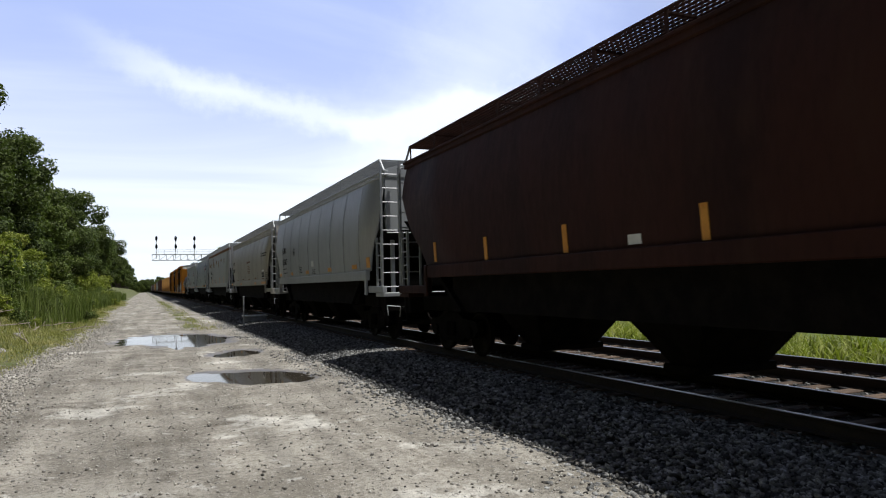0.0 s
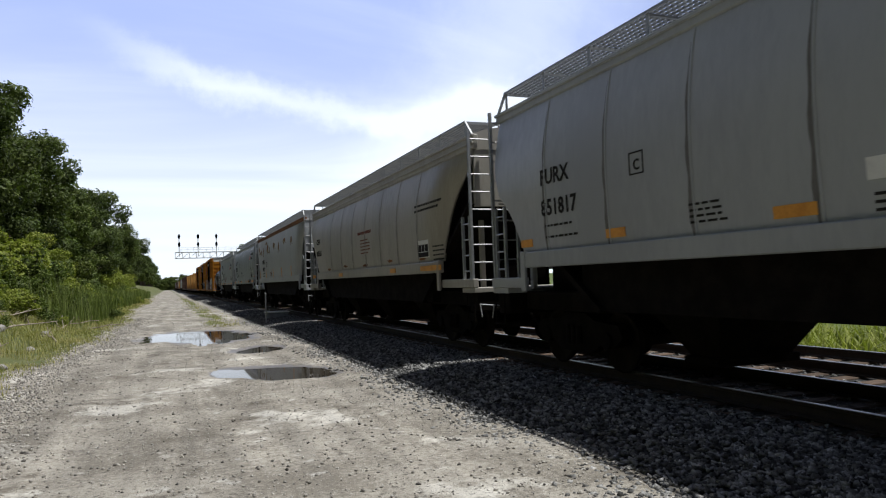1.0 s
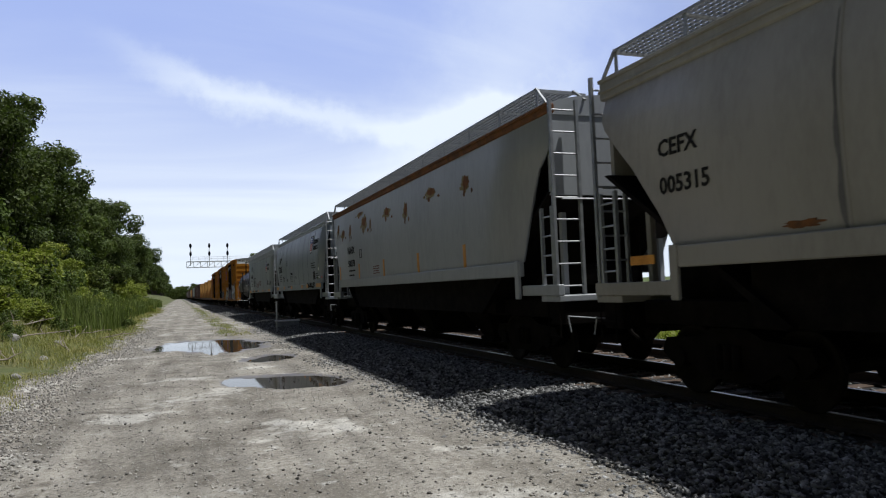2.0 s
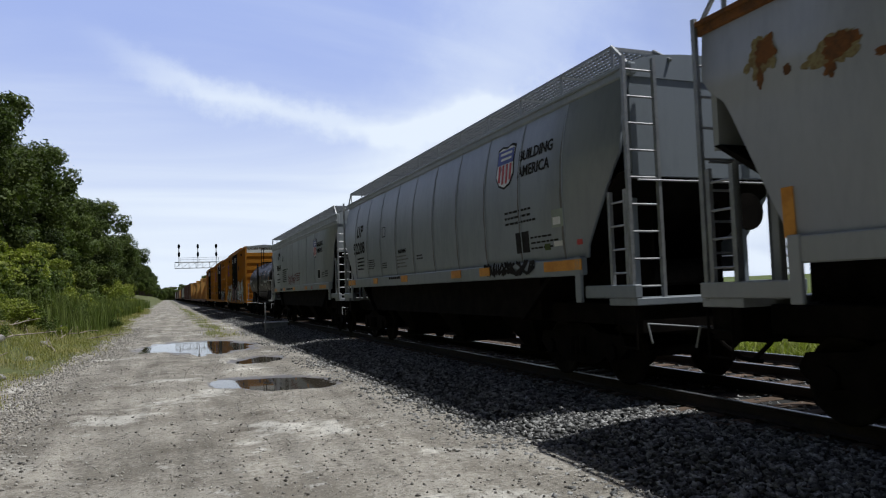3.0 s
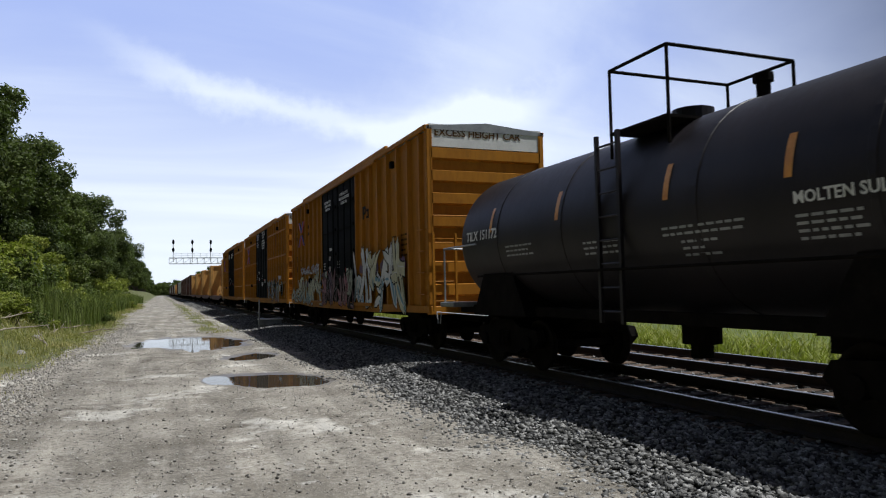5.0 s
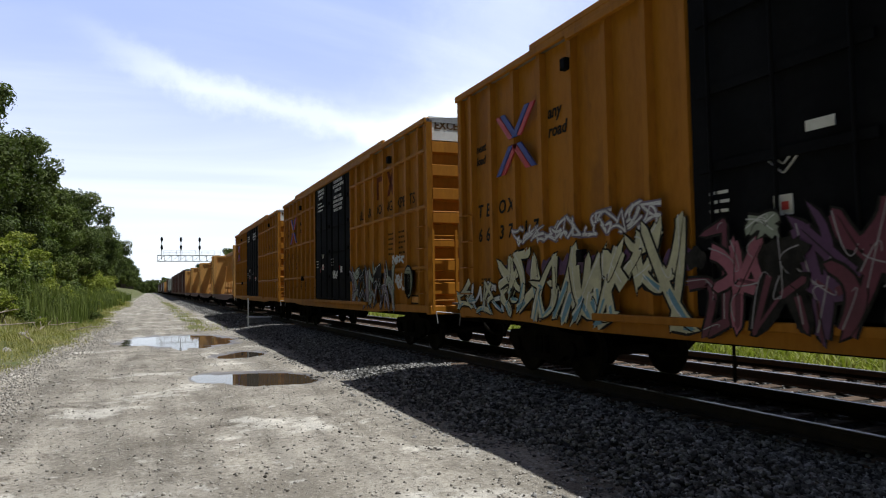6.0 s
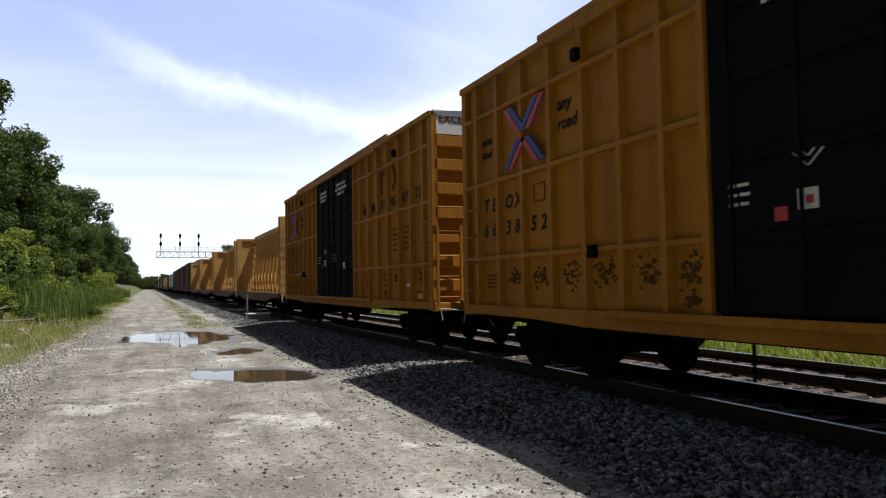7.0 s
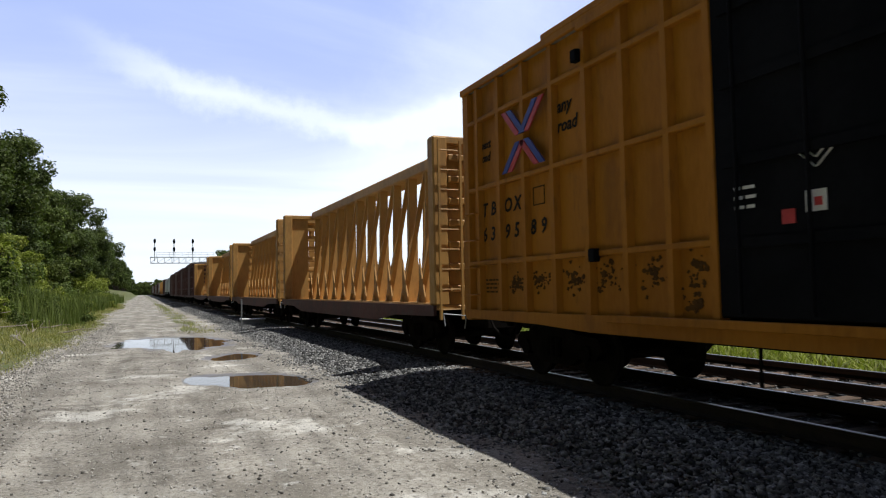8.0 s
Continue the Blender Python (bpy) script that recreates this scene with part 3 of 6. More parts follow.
def truck(car, y):
    t = new("truck")
    t.parent, t.matrix_basis = car, pose(0, y, 0)
    b = new("bolster", BOLSTER)
    b.parent = t
    for s in (-1, 1):
        f = new("side_frame", FRAME)
        f.parent, f.matrix_basis = t, pose(s * 0.99, 0, 0, 0, 0, 0 if s < 0 else 180)
    for yy in (-0.88, 0.88):
        a = new("axle", AXLE)
        a.parent, a.matrix_basis = t, pose(0, yy, 0.42)
        for s in (-1, 1):
            w = new("wheel", WHEEL)
            w.parent, w.matrix_basis = t, pose(s * 0.70, yy, 0.42, 0, 0, 0 if s > 0 else 180)


def coupler(car, y, way):
    bm = new_box(-0.10, 0.10, min(y, y + way * 0.5), max(y, y + way * 0.5), 0.72, 0.92)
    box(bm, -0.16, 0.17, min(y + way * 0.45, y + way * 0.78), max(y + way * 0.45, y + way * 0.78), 0.66, 0.98)
    part("coupler", bevelled(bm, 0.03), "under", car)
    bm = bmesh.new()
    pts = [(-0.32, y, 0.85), (-0.34, y + way * 0.25, 0.62), (-0.28, y + way * 0.5, 0.45), (-0.15, y + way * 0.72, 0.42)]
    for a, b in zip(pts, pts[1:]):
        tube(bm, a, b, 0.03, 6)
    part("brake_hose", bm, "under", car)
    bm = tube(bmesh.new(), (-1.45, y + way * 0.12, 0.95), (-0.2, y + way * 0.18, 0.82), 0.013, 6)
    tube(bm, (-1.45, y + way * 0.12, 0.95), (-1.45, y + way * 0.2, 0.70), 0.013, 6)
    part("uncoupling_lever", bm, "galv", car)


def ladder(car, p, way, z0, z1, wide, mat="galv", rungs=None, name="ladder"):
    """A ladder that stands at p, its width along way ('x' or 'y')."""
    bm = bmesh.new()
    d = Vector((wide, 0, 0)) if way == "x" else Vector((0, wide, 0))
    p = Vector(p)
    for q in (p, p + d):
        beam(bm, (q.x, q.y, z0), (q.x, q.y, z1), 0.06, 0.05, (1, 0.01, 0))
    ob = part(name, bm, mat, car)
    n = rungs or int((z1 - z0) / 0.42)
    bm = bmesh.new()
    tube(bm, p, p + d, 0.016, 6)
    rung = None
    for i in range(n):
        z = z0 + (i + 0.5) * (z1 - z0) / n
        if rung is None:
            rung = part("rung", bm, "bright" if mat in ("galv", "under") else mat, ob)
            rung.matrix_basis = pose(0, 0, z - p.z)
        else:
            share(rung, "rung", ob, pose(0, 0, z - p.z))
    return ob


def car_root(name, label, category, group=""):
    return tagged(new(name), label, category, group or "cars of the freight train")


SHAPE = {}          # hopper car's name: how far its side leans in at the eave, height of the side


def skin(z, bulge, top, sill=1.88):
    """How far out a hopper's side sheet lies at height z: fullest at the waist, leaning in above it."""
    belly = 3.0
    if z > belly:
        return HW - 0.03 - bulge * ((z - belly) / (top - belly)) ** 2
    return HW - 0.03 - 0.25 * bulge * ((belly - z) / (belly - sill)) ** 2


def side_at(car, z):
    return skin(z, *SHAPE[car.name])


def hopper(length, mat, label, seams=(), bulge=0.06, crown=4.46, sill=(1.62, 1.88), chord=0.16, ends=((3.3, 0.12), (2.0, 1.06)), simple=False, lip="", bays=3, climb=0.0, deck="galv"):
    """seams: places of the side's welded seams; crown: height of the eave; ends: height and inset of the side sheet's ends."""
    car = car_root("covered_hopper_car", label, "hopper car")
    L = length / 2
    top = crown - chord
    SHAPE[car.name] = (bulge, top)
    EX = HW - bulge         # the eave's distance from the middle
    profile = sorted(ends)

    def inset(z):
        """How far the side sheet's end lies in from the car's end at height z."""
        return float(np.interp(z, [p[0] for p in profile], [p[1] for p in profile]))

    def out(z):
        return skin(z, bulge, top)

    foot = L - inset(sill[1])

    zs = [sill[1] + (top - sill[1]) * i / 14 for i in range(15)]
    for s in (-1, 1):
        bm = bmesh.new()
        rows = []
        for z in zs:
            e = L - inset(z)
            rows.append([bm.verts.new((s * out(z), y, z)) for y in np.linspace(-e, e, 9)])
        inner = []
        for z in zs:
            e = L - inset(z)
            inner.append([bm.verts.new((s * (out(z) - 0.06), y, z)) for y in (-e, e)])
        for a, b in zip(rows, rows[1:]):
            for i in range(8):
                bm.faces.new((a[i], a[i + 1], b[i + 1], b[i]))
        for j in range(14):
            bm.faces.new((rows[j][0], rows[j + 1][0], inner[j + 1][0], inner[j][0]))
            bm.faces.new((rows[j][8], rows[j + 1][8], inner[j + 1][1], inner[j][1]))
            bm.faces.new((inner[j][0], inner[j][1], inner[j + 1][1], inner[j + 1][0]))
        part("side_sheet", bm, mat, car, smooth=True)
    # top chord, side sill
    for s in (-1, 1):
        part("top_chord", bevelled(new_box(s * (EX - 0.06) - 0.06, s * (EX - 0.06) + 0.06, -L, L, top, top + chord), 0.02), lip or mat, car)
        part("chord_lip", bevelled(new_box(s * EX - 0.03, s * EX + 0.045, -L, L, top + chord - 0.05, top + chord + 0.01), 0.012), lip or mat, car)
        if chord > 0.2:
            part("chord_lip", bevelled(new_box(s * EX - 0.03, s * EX + 0.03, -L, L, top + 0.10, top + 0.14), 0.01), lip or mat, car)
        part("side_sill", bevelled(new_box(s * (HW - 0.03) - 0.05, s * (HW - 0.03) + 0.05, -foot, foot, sill[0], sill[1] + 0.004), 0.015), mat, car)
        # end platform sill and step
        for e in (-1, 1):
            part("end_sill", bevelled(new_box(s * (HW - 0.08) - 0.06, s * (HW - 0.08) + 0.06, min(e * foot, e * (L + 0.12)), max(e * foot, e * (L + 0.12)), 1.28, 1.46), 0.012), mat, car)
            bm = new_box(s * HW - 0.04, s * HW + 0.02, e * (foot - 0.1) - 0.075, e * (foot - 0.1) + 0.075, 1.22, sill[1] + 0.02)
            part("corner_gusset", bevelled(bm, 0.012), mat, car)
    # roof: shallow curve
    bm = bmesh.new()
    prof = [(EX * math.sin(a), top + chord - 0.03 + 0.26 * math.cos(a) ** 1.3) for a in np.linspace(-1.52, 1.52, 13)]
    prof += [(EX - 0.05, top), (-EX + 0.05, top)]
    part("roof", slab(bm, prof, 1, -L + 0.1, L - 0.1), mat, car)
    # hatches along the roof
    hatch = None
    for i in range(5):
        y = -L + length * (i + 0.5) / 5
        if hatch is None:
            hatch = part("hatch", bevelled(new_box(-0.35, 0.35, -0.9, 0.9, top + chord + 0.24, top + chord + 0.38), 0.03), mat, car)
            hatch.matrix_basis = pose(0, y, 0)
        else:
            share(hatch, "hatch", car, pose(0, y, 0))
    # end walls and slope sheets
    for e in (-1, 1):
        part("end_wall", new_box(-EX + 0.06, EX - 0.06, min(e * (L - 0.2), e * (L - 0.12)), max(e * (L - 0.2), e * (L - 0.12)), 2.95, top + chord), mat, car)
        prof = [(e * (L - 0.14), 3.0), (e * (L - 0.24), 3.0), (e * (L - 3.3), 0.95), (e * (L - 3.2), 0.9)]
        # Sheet in near-black, not the car's paint: end shade put into colour.
        part("slope_sheet", slab(bmesh.new(), prof, 0, -HW + 0.1, HW - 0.1), "under", car, "sloping sheet coloured near-black as shade")
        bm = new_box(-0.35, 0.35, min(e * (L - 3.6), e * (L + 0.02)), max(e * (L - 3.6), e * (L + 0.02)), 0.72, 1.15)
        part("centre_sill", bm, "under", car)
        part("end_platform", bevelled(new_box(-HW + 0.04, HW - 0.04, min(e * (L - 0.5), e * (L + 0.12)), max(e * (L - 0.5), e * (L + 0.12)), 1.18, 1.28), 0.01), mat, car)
        # Beam, plate and webs are added to block the bright view through.
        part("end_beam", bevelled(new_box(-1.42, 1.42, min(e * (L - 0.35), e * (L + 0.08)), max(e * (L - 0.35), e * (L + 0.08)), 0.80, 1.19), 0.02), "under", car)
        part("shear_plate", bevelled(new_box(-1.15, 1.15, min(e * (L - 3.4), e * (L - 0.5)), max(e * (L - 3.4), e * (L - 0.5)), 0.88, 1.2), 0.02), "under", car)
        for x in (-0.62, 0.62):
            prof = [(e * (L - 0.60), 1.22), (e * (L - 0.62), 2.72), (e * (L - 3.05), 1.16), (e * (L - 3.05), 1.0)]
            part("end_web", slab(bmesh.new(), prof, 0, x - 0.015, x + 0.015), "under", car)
        if e < 0:
            part("air_reservoir", tube(bmesh.new(), (-0.7, e * (L - 0.7), 1.62), (0.5, e * (L - 0.7), 1.62), 0.2, 14), "under", car)
            part("brake_wheel", tube(bmesh.new(), (0.55, e * (L + 0.02), 2.45), (0.55, e * (L + 0.06), 2.45), 0.27, 18), "under", car)
        for s in (-1, 1):
            part("end_post", bevelled(new_box(s * 1.0 - 0.05, s * 1.0 + 0.05, e * (L - 0.55) - 0.05, e * (L - 0.55) + 0.05, 1.25, 2.7), 0.01), mat, car)
        coupler(car, e * (L + 0.12), e)
        truck(car, e * (L - 2.0))
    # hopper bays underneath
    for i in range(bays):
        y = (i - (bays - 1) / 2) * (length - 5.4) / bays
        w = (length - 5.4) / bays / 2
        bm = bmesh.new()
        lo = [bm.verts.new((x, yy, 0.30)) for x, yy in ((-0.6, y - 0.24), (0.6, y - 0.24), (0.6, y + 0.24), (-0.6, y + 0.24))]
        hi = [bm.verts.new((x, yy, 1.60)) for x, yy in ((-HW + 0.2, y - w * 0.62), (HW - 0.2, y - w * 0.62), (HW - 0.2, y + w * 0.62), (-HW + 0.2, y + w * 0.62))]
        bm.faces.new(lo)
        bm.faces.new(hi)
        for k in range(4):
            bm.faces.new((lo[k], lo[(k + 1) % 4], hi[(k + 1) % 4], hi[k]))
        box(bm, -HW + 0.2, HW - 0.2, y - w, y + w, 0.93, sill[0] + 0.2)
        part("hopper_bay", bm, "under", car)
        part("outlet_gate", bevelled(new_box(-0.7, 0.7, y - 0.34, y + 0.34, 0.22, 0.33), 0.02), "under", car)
    # ribs: thin seams that follow the side, each with a streak of grime beside it
    rib = streak_of_dirt = None
    for y in seams:
        if rib is None:
            bm = bmesh.new()
            for z0, z1 in zip(zs, zs[1:]):
                a, b = out(z0), out(z1)
                v = [bm.verts.new(c) for c in ((-a - 0.012, -0.012, z0), (-a - 0.012, 0.012, z0), (-b - 0.012, 0.012, z1), (-b - 0.012, -0.012, z1), (-a + 0.02, -0.028, z0), (-a + 0.02, 0.028, z0), (-b + 0.02, 0.028, z1), (-b + 0.02, -0.028, z1))]
                for f in ((0, 1, 2, 3), (0, 3, 7, 4), (1, 5, 6, 2)):
                    bm.faces.new([v[k] for k in f])
            rib = part("rib", bm, mat, car)
            rib.matrix_basis = pose(0, y, 0)
            bm = bmesh.new()
            for k, (z0, z1) in enumerate(zip(zs, zs[1:])):
                a, b = out(z0) + 0.004, out(z1) + 0.004
                w0, w1 = (0.055 * (1 - (j / 14) ** 2) * (0.6 + 0.8 * abs(math.sin(j * 2.3))) for j in (k, k + 1))
                if k < 13:
                    bm.faces.new([bm.verts.new(c) for c in ((-a, 0.026, z0), (-a, 0.026 + w0, z0), (-b, 0.026 + w1, z1), (-b, 0.026, z1))])
            streak_of_dirt = part("grime_streak", bm, "grime", car)
            streak_of_dirt.matrix_basis = pose(0, y, 0)
        else:
            share(rib, "rib", car, pose(0, y, 0))
            share(streak_of_dirt, "grime_streak", car, pose(0, y, 0))
    # running board: open steel grating on brackets along the roof
    zb, Y = crown + 0.35, L - 0.42
    for s in (-1, 1):
        bm = bmesh.new()
        a, b = sorted((s * (EX - 0.02), s * (EX - 0.78)))
        strips = 2 if simple else 9
        for k in range(strips):
            x = a + (b - a) * k / (strips - 1)
            w = 0.02 if k in (0, strips - 1) else 0.008
            box(bm, x - w, x + w, -Y, Y, zb - 0.035, zb)
        n = int(2 * Y / (0.10 if not simple else 0.4))
        for k in range(n):
            y = -Y + 2 * Y * k / (n - 1)
            box(bm, a, b, y - 0.007, y + 0.007, zb - 0.03, zb - 0.006)
        board = part("running_board", bm, deck, car)
        bm = bmesh.new()
        beam(bm, (s * (EX - 0.03), 0, crown - 0.02), (s * (EX - 0.03), 0, zb), 0.07, 0.012, (1, 0, 0))
        beam(bm, (s * (EX - 0.03), 0, zb - 0.05), (s * 0.5, 0, zb - 0.05), 0.05, 0.03)
        bracket = part("bracket", bm, deck, board)
        bracket.matrix_basis = pose(0, -Y, 0)
        for k in range(1, 12):
            share(bracket, "bracket", board, pose(0, -Y + 2 * Y * k / 11, 0))
        for e in (-1, 1):
            for x, z in ((EX - 0.02, crown - 0.02), (EX - 0.75, crown + 0.1)):
                part("board_stay", beam(bmesh.new(), (s * x, e * (L - 0.06), z), (s * x, e * Y, zb), 0.04, 0.04), "galv", board)
    # ladders at both ends, on the sides and across the ends
    for e in (-1, 1):
        for s in (-1, 1):
            y = e * (L + 0.03)
            ladder(car, (s * (HW - 0.06), y, 0), "x", 1.25, climb or crown + 0.06, -s * 0.5, "galv", 9)
            # short side ladder under the slope, and stirrup step below the platform
            ladder(car, (s * (HW - 0.07), e * (L - 0.42), 0), "y", 1.46, 2.75, e * 0.36, "galv", 4, "side_ladder")
            bm = bmesh.new()
            for z in (0.62, 0.92):
                tube(bm, (s * (HW - 0.06), e * (L - 0.30), z), (s * (HW - 0.06), e * (L + 0.06), z), 0.014, 6)
            for yy in (L - 0.30, L + 0.06):
                tube(bm, (s * (HW - 0.06), e * yy, 0.60), (s * (HW - 0.06), e * yy, 1.30), 0.016, 6)
            part("stirrup_step", bm, "under", car)
        bm = tube(bmesh.new(), (-HW + 0.2, e * (L + 0.06), 2.86), (HW - 0.2, e * (L + 0.06), 2.86), 0.016, 6)
        part("cross_handhold", bm, "bright", car)
    return car


def boxcar(length, mat, label, grid=True, detail=True, top=5.28, door_mat="door_black"):
    car = car_root("box_car", label, "box car")
    L = length / 2
    z0 = 1.02
    door = 2.45
    for s in (-1, 1):
        for a, b in ((-L, -door), (door, L)):
            part("side_panel", new_box(min(s * (HW - 0.10), s * (HW - 0.14)), max(s * (HW - 0.10), s * (HW - 0.14)), a, b, z0, top - 0.05), mat, car)
        part("eave", bevelled(new_box(s * HW - 0.05, s * HW + 0.02, -L, L, top - 0.12, top), 0.015), mat, car)
        part("roof_rail", bevelled(new_box(s * HW - 0.06, s * HW + 0.03, -L + 3.0, L - 3.0, top - 0.02, top + 0.085), 0.015), mat, car)
        # fish-belly side sill
        prof = [(-L, z0 + 0.06), (-L, z0 - 0.10), (-L + 2.6, z0 - 0.12), (-L + 4.0, z0 - 0.18), (L - 4.0, z0 - 0.18), (L - 2.6, z0 - 0.12), (L, z0 - 0.10), (L, z0 + 0.06)]
        part("side_sill", slab(bmesh.new(), prof, 0, min(s * (HW - 0.06), s * HW), max(s * (HW - 0.06), s * HW)), mat, car)
        # two plug doors
        for k, (a, b) in enumerate(((-door + 0.03, -0.02), (0.02, door - 0.03))):
            leaf = part("plug_door", bevelled(new_box(min(s * (HW - 0.12), s * (HW - 0.015)), max(s * (HW - 0.12), s * (HW - 0.015)), a, b, z0 + 0.1, top - 0.16), 0.02), door_mat, car)
            if detail:
                bm = bmesh.new()
                for z in (1.9, 2.75, 3.6, 4.4):
                    box(bm, s * (HW + 0.005) - 0.025, s * (HW + 0.005) + 0.025, a + 0.15, b - 0.15, z - 0.05, z + 0.05)
                tagged(part("door_stiffening", bm, door_mat, leaf), kind="stuff")
                for y in (a + 0.35, (a + b) / 2, b - 0.35):
                    part("lock_bar", tube(bmesh.new(), (s * (HW + 0.045), y, z0 + 0.15), (s * (HW + 0.045), y, top - 0.25), 0.022, 6), door_mat, leaf)
        for z in (z0 + 0.03, top - 0.14):
            part("door_track", bevelled(new_box(s * (HW + 0.03) - 0.04, s * (HW + 0.03) + 0.04, -door - (1.9 if z < 2 else 2.4), door + (1.9 if z < 2 else 2.4), z - 0.05, z + 0.05), 0.01), mat, car)
        # vertical ribs, and level ones between them
        post = None
        for a, b in ((-L, -door), (door, L)):
            for at in (2.50, 3.20, 4.03, 4.87, 5.75, 6.63, 7.50, 8.34, L - 0.05):
                y = math.copysign(min(at * length / 17.85, L - 0.05), a + b)
                if post is None:
                    bm = bmesh.new()
                    v = [(s * (HW - 0.11), -0.085), (s * HW, -0.05), (s * HW, 0.05), (s * (HW - 0.11), 0.085)]
                    slab(bm, v, 2, z0 + 0.06, top - 0.12)
                    post = part("side_post", bm, mat, car)
                    post.matrix_basis = pose(0, y, 0)
                else:
                    share(post, "side_post", car, pose(0, y, 0))
            if grid:
                for z in (1.93, 3.30, 4.57):
                    part("belt_rail", bevelled(new_box(s * (HW - 0.055) - 0.055, s * (HW - 0.055) + 0.045, a + 0.05, b - 0.05, z - 0.04, z + 0.04), 0.012), mat, car)
    for e in (-1, 1):
        # corrugated end
        bm = bmesh.new()
        prof = []
        n = 7
        for i in range(n):
            za = z0 + 0.05 + (top - 0.55 - z0) * i / n
            h = (top - 0.55 - z0) / n
            prof += [(e * (L - 0.11), za), (e * (L - 0.11), za + 0.42 * h), (e * (L - 0.0), za + 0.50 * h), (e * (L - 0.0), za + 0.94 * h)]
        prof += [(e * (L - 0.11), top - 0.5), (e * (L - 0.18), top - 0.5), (e * (L - 0.18), z0 + 0.05)]
        part("corrugated_end", slab(bm, prof, 0, -HW + 0.07, HW - 0.07), mat, car)
        part("end_header", new_box(-HW + 0.07, HW - 0.07, min(e * (L - 0.14), e * (L - 0.02)), max(e * (L - 0.14), e * (L - 0.02)), top - 0.5, top + 0.03), "white" if detail else mat, car, "white painted band")
        for s in (-1, 1):
            part("corner_post", bevelled(new_box(s * (HW - 0.05) - 0.05, s * (HW - 0.05) + 0.05, min(e * (L - 0.16), e * L), max(e * (L - 0.16), e * L), z0, top), 0.015), mat, car)
        part("end_sill", bevelled(new_box(-HW + 0.02, HW - 0.02, min(e * (L - 0.2), e * (L + 0.04)), max(e * (L - 0.2), e * (L + 0.04)), z0 - 0.14, z0 + 0.06), 0.02), mat, car)
        if detail:
            ladder(car, (-HW + 0.08, e * (L + 0.12), 0), "x", z0 - 0.05, 2.75, 0.55, mat, 4, "end_ladder")
            for z in (1.35, 1.85, 2.35, 2.85):
                bm = tube(bmesh.new(), (-HW - 0.06, e * (L - 0.60), z), (-HW - 0.06, e * (L - 0.14), z), 0.014, 6)
                for yy in (L - 0.60, L - 0.14):
                    tube(bm, (-HW - 0.06, e * yy, z), (-HW + 0.08, e * yy, z), 0.014, 6)
                part("grab_iron", bm, mat, car)
            bm = tube(bmesh.new(), (-HW + 0.1, e * (L + 0.1), 3.15), (HW - 0.3, e * (L + 0.1), 3.15), 0.02, 6)
            part("grab_bar", bm, "yellow", car)
            part("crossover_platform", bevelled(new_box(-1.0, 1.0, min(e * (L + 0.05), e * (L + 0.38)), max(e * (L + 0.05), e * (L + 0.38)), 1.10, 1.14), 0.006), "galv", car)
        coupler(car, e * (L + 0.08), e)
        truck(car, e * (L - 2.35))
        part("centre_sill", new_box(-0.32, 0.32, min(e * 0.2, e * L), max(e * 0.2, e * L), 0.68, 1.05), "under", car)
    # roof: ridged sheets
    bm = bmesh.new()
    prof = [(-HW, top - 0.02), (0, top + 0.12), (HW, top - 0.02), (HW, top - 0.1), (-HW, top - 0.1)]
    slab(bm, prof, 1, -L, L)
    for i in range(17):
        y = -L + length * (i + 0.5) / 17
        beam(bm, (-HW, y, top + 0.0), (0, y, top + 0.14), 0.06, 0.05)
        beam(bm, (HW, y, top + 0.0), (0, y, top + 0.14), 0.06, 0.05)
    part("roof", bm, "galv", car)
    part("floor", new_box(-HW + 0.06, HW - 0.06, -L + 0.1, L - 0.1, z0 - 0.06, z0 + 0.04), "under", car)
    if detail:
        # brake gear below the floor
        bm = tube(bmesh.new(), (-0.9, -1.6, 0.72), (-0.9, -0.6, 0.72), 0.18, 12)
        part("air_reservoir", bm, "under", car)
        bm = bmesh.new()
        for y in (-2.6, -2.35, 2.0):
            tube(bm, (-HW + 0.12, y, z0 - 0.2), (-HW + 0.12, y, 0.42), 0.02, 6)
        tube(bm, (-HW + 0.12, -2.6, 0.43), (-HW + 0.12, -2.35, 0.43), 0.02, 6)
        tube(bm, (-0.6, -5.0, 0.55), (-0.6, 5.0, 0.5), 0.018, 6)
        part("brake_rigging", bm, "under", car)
    return car


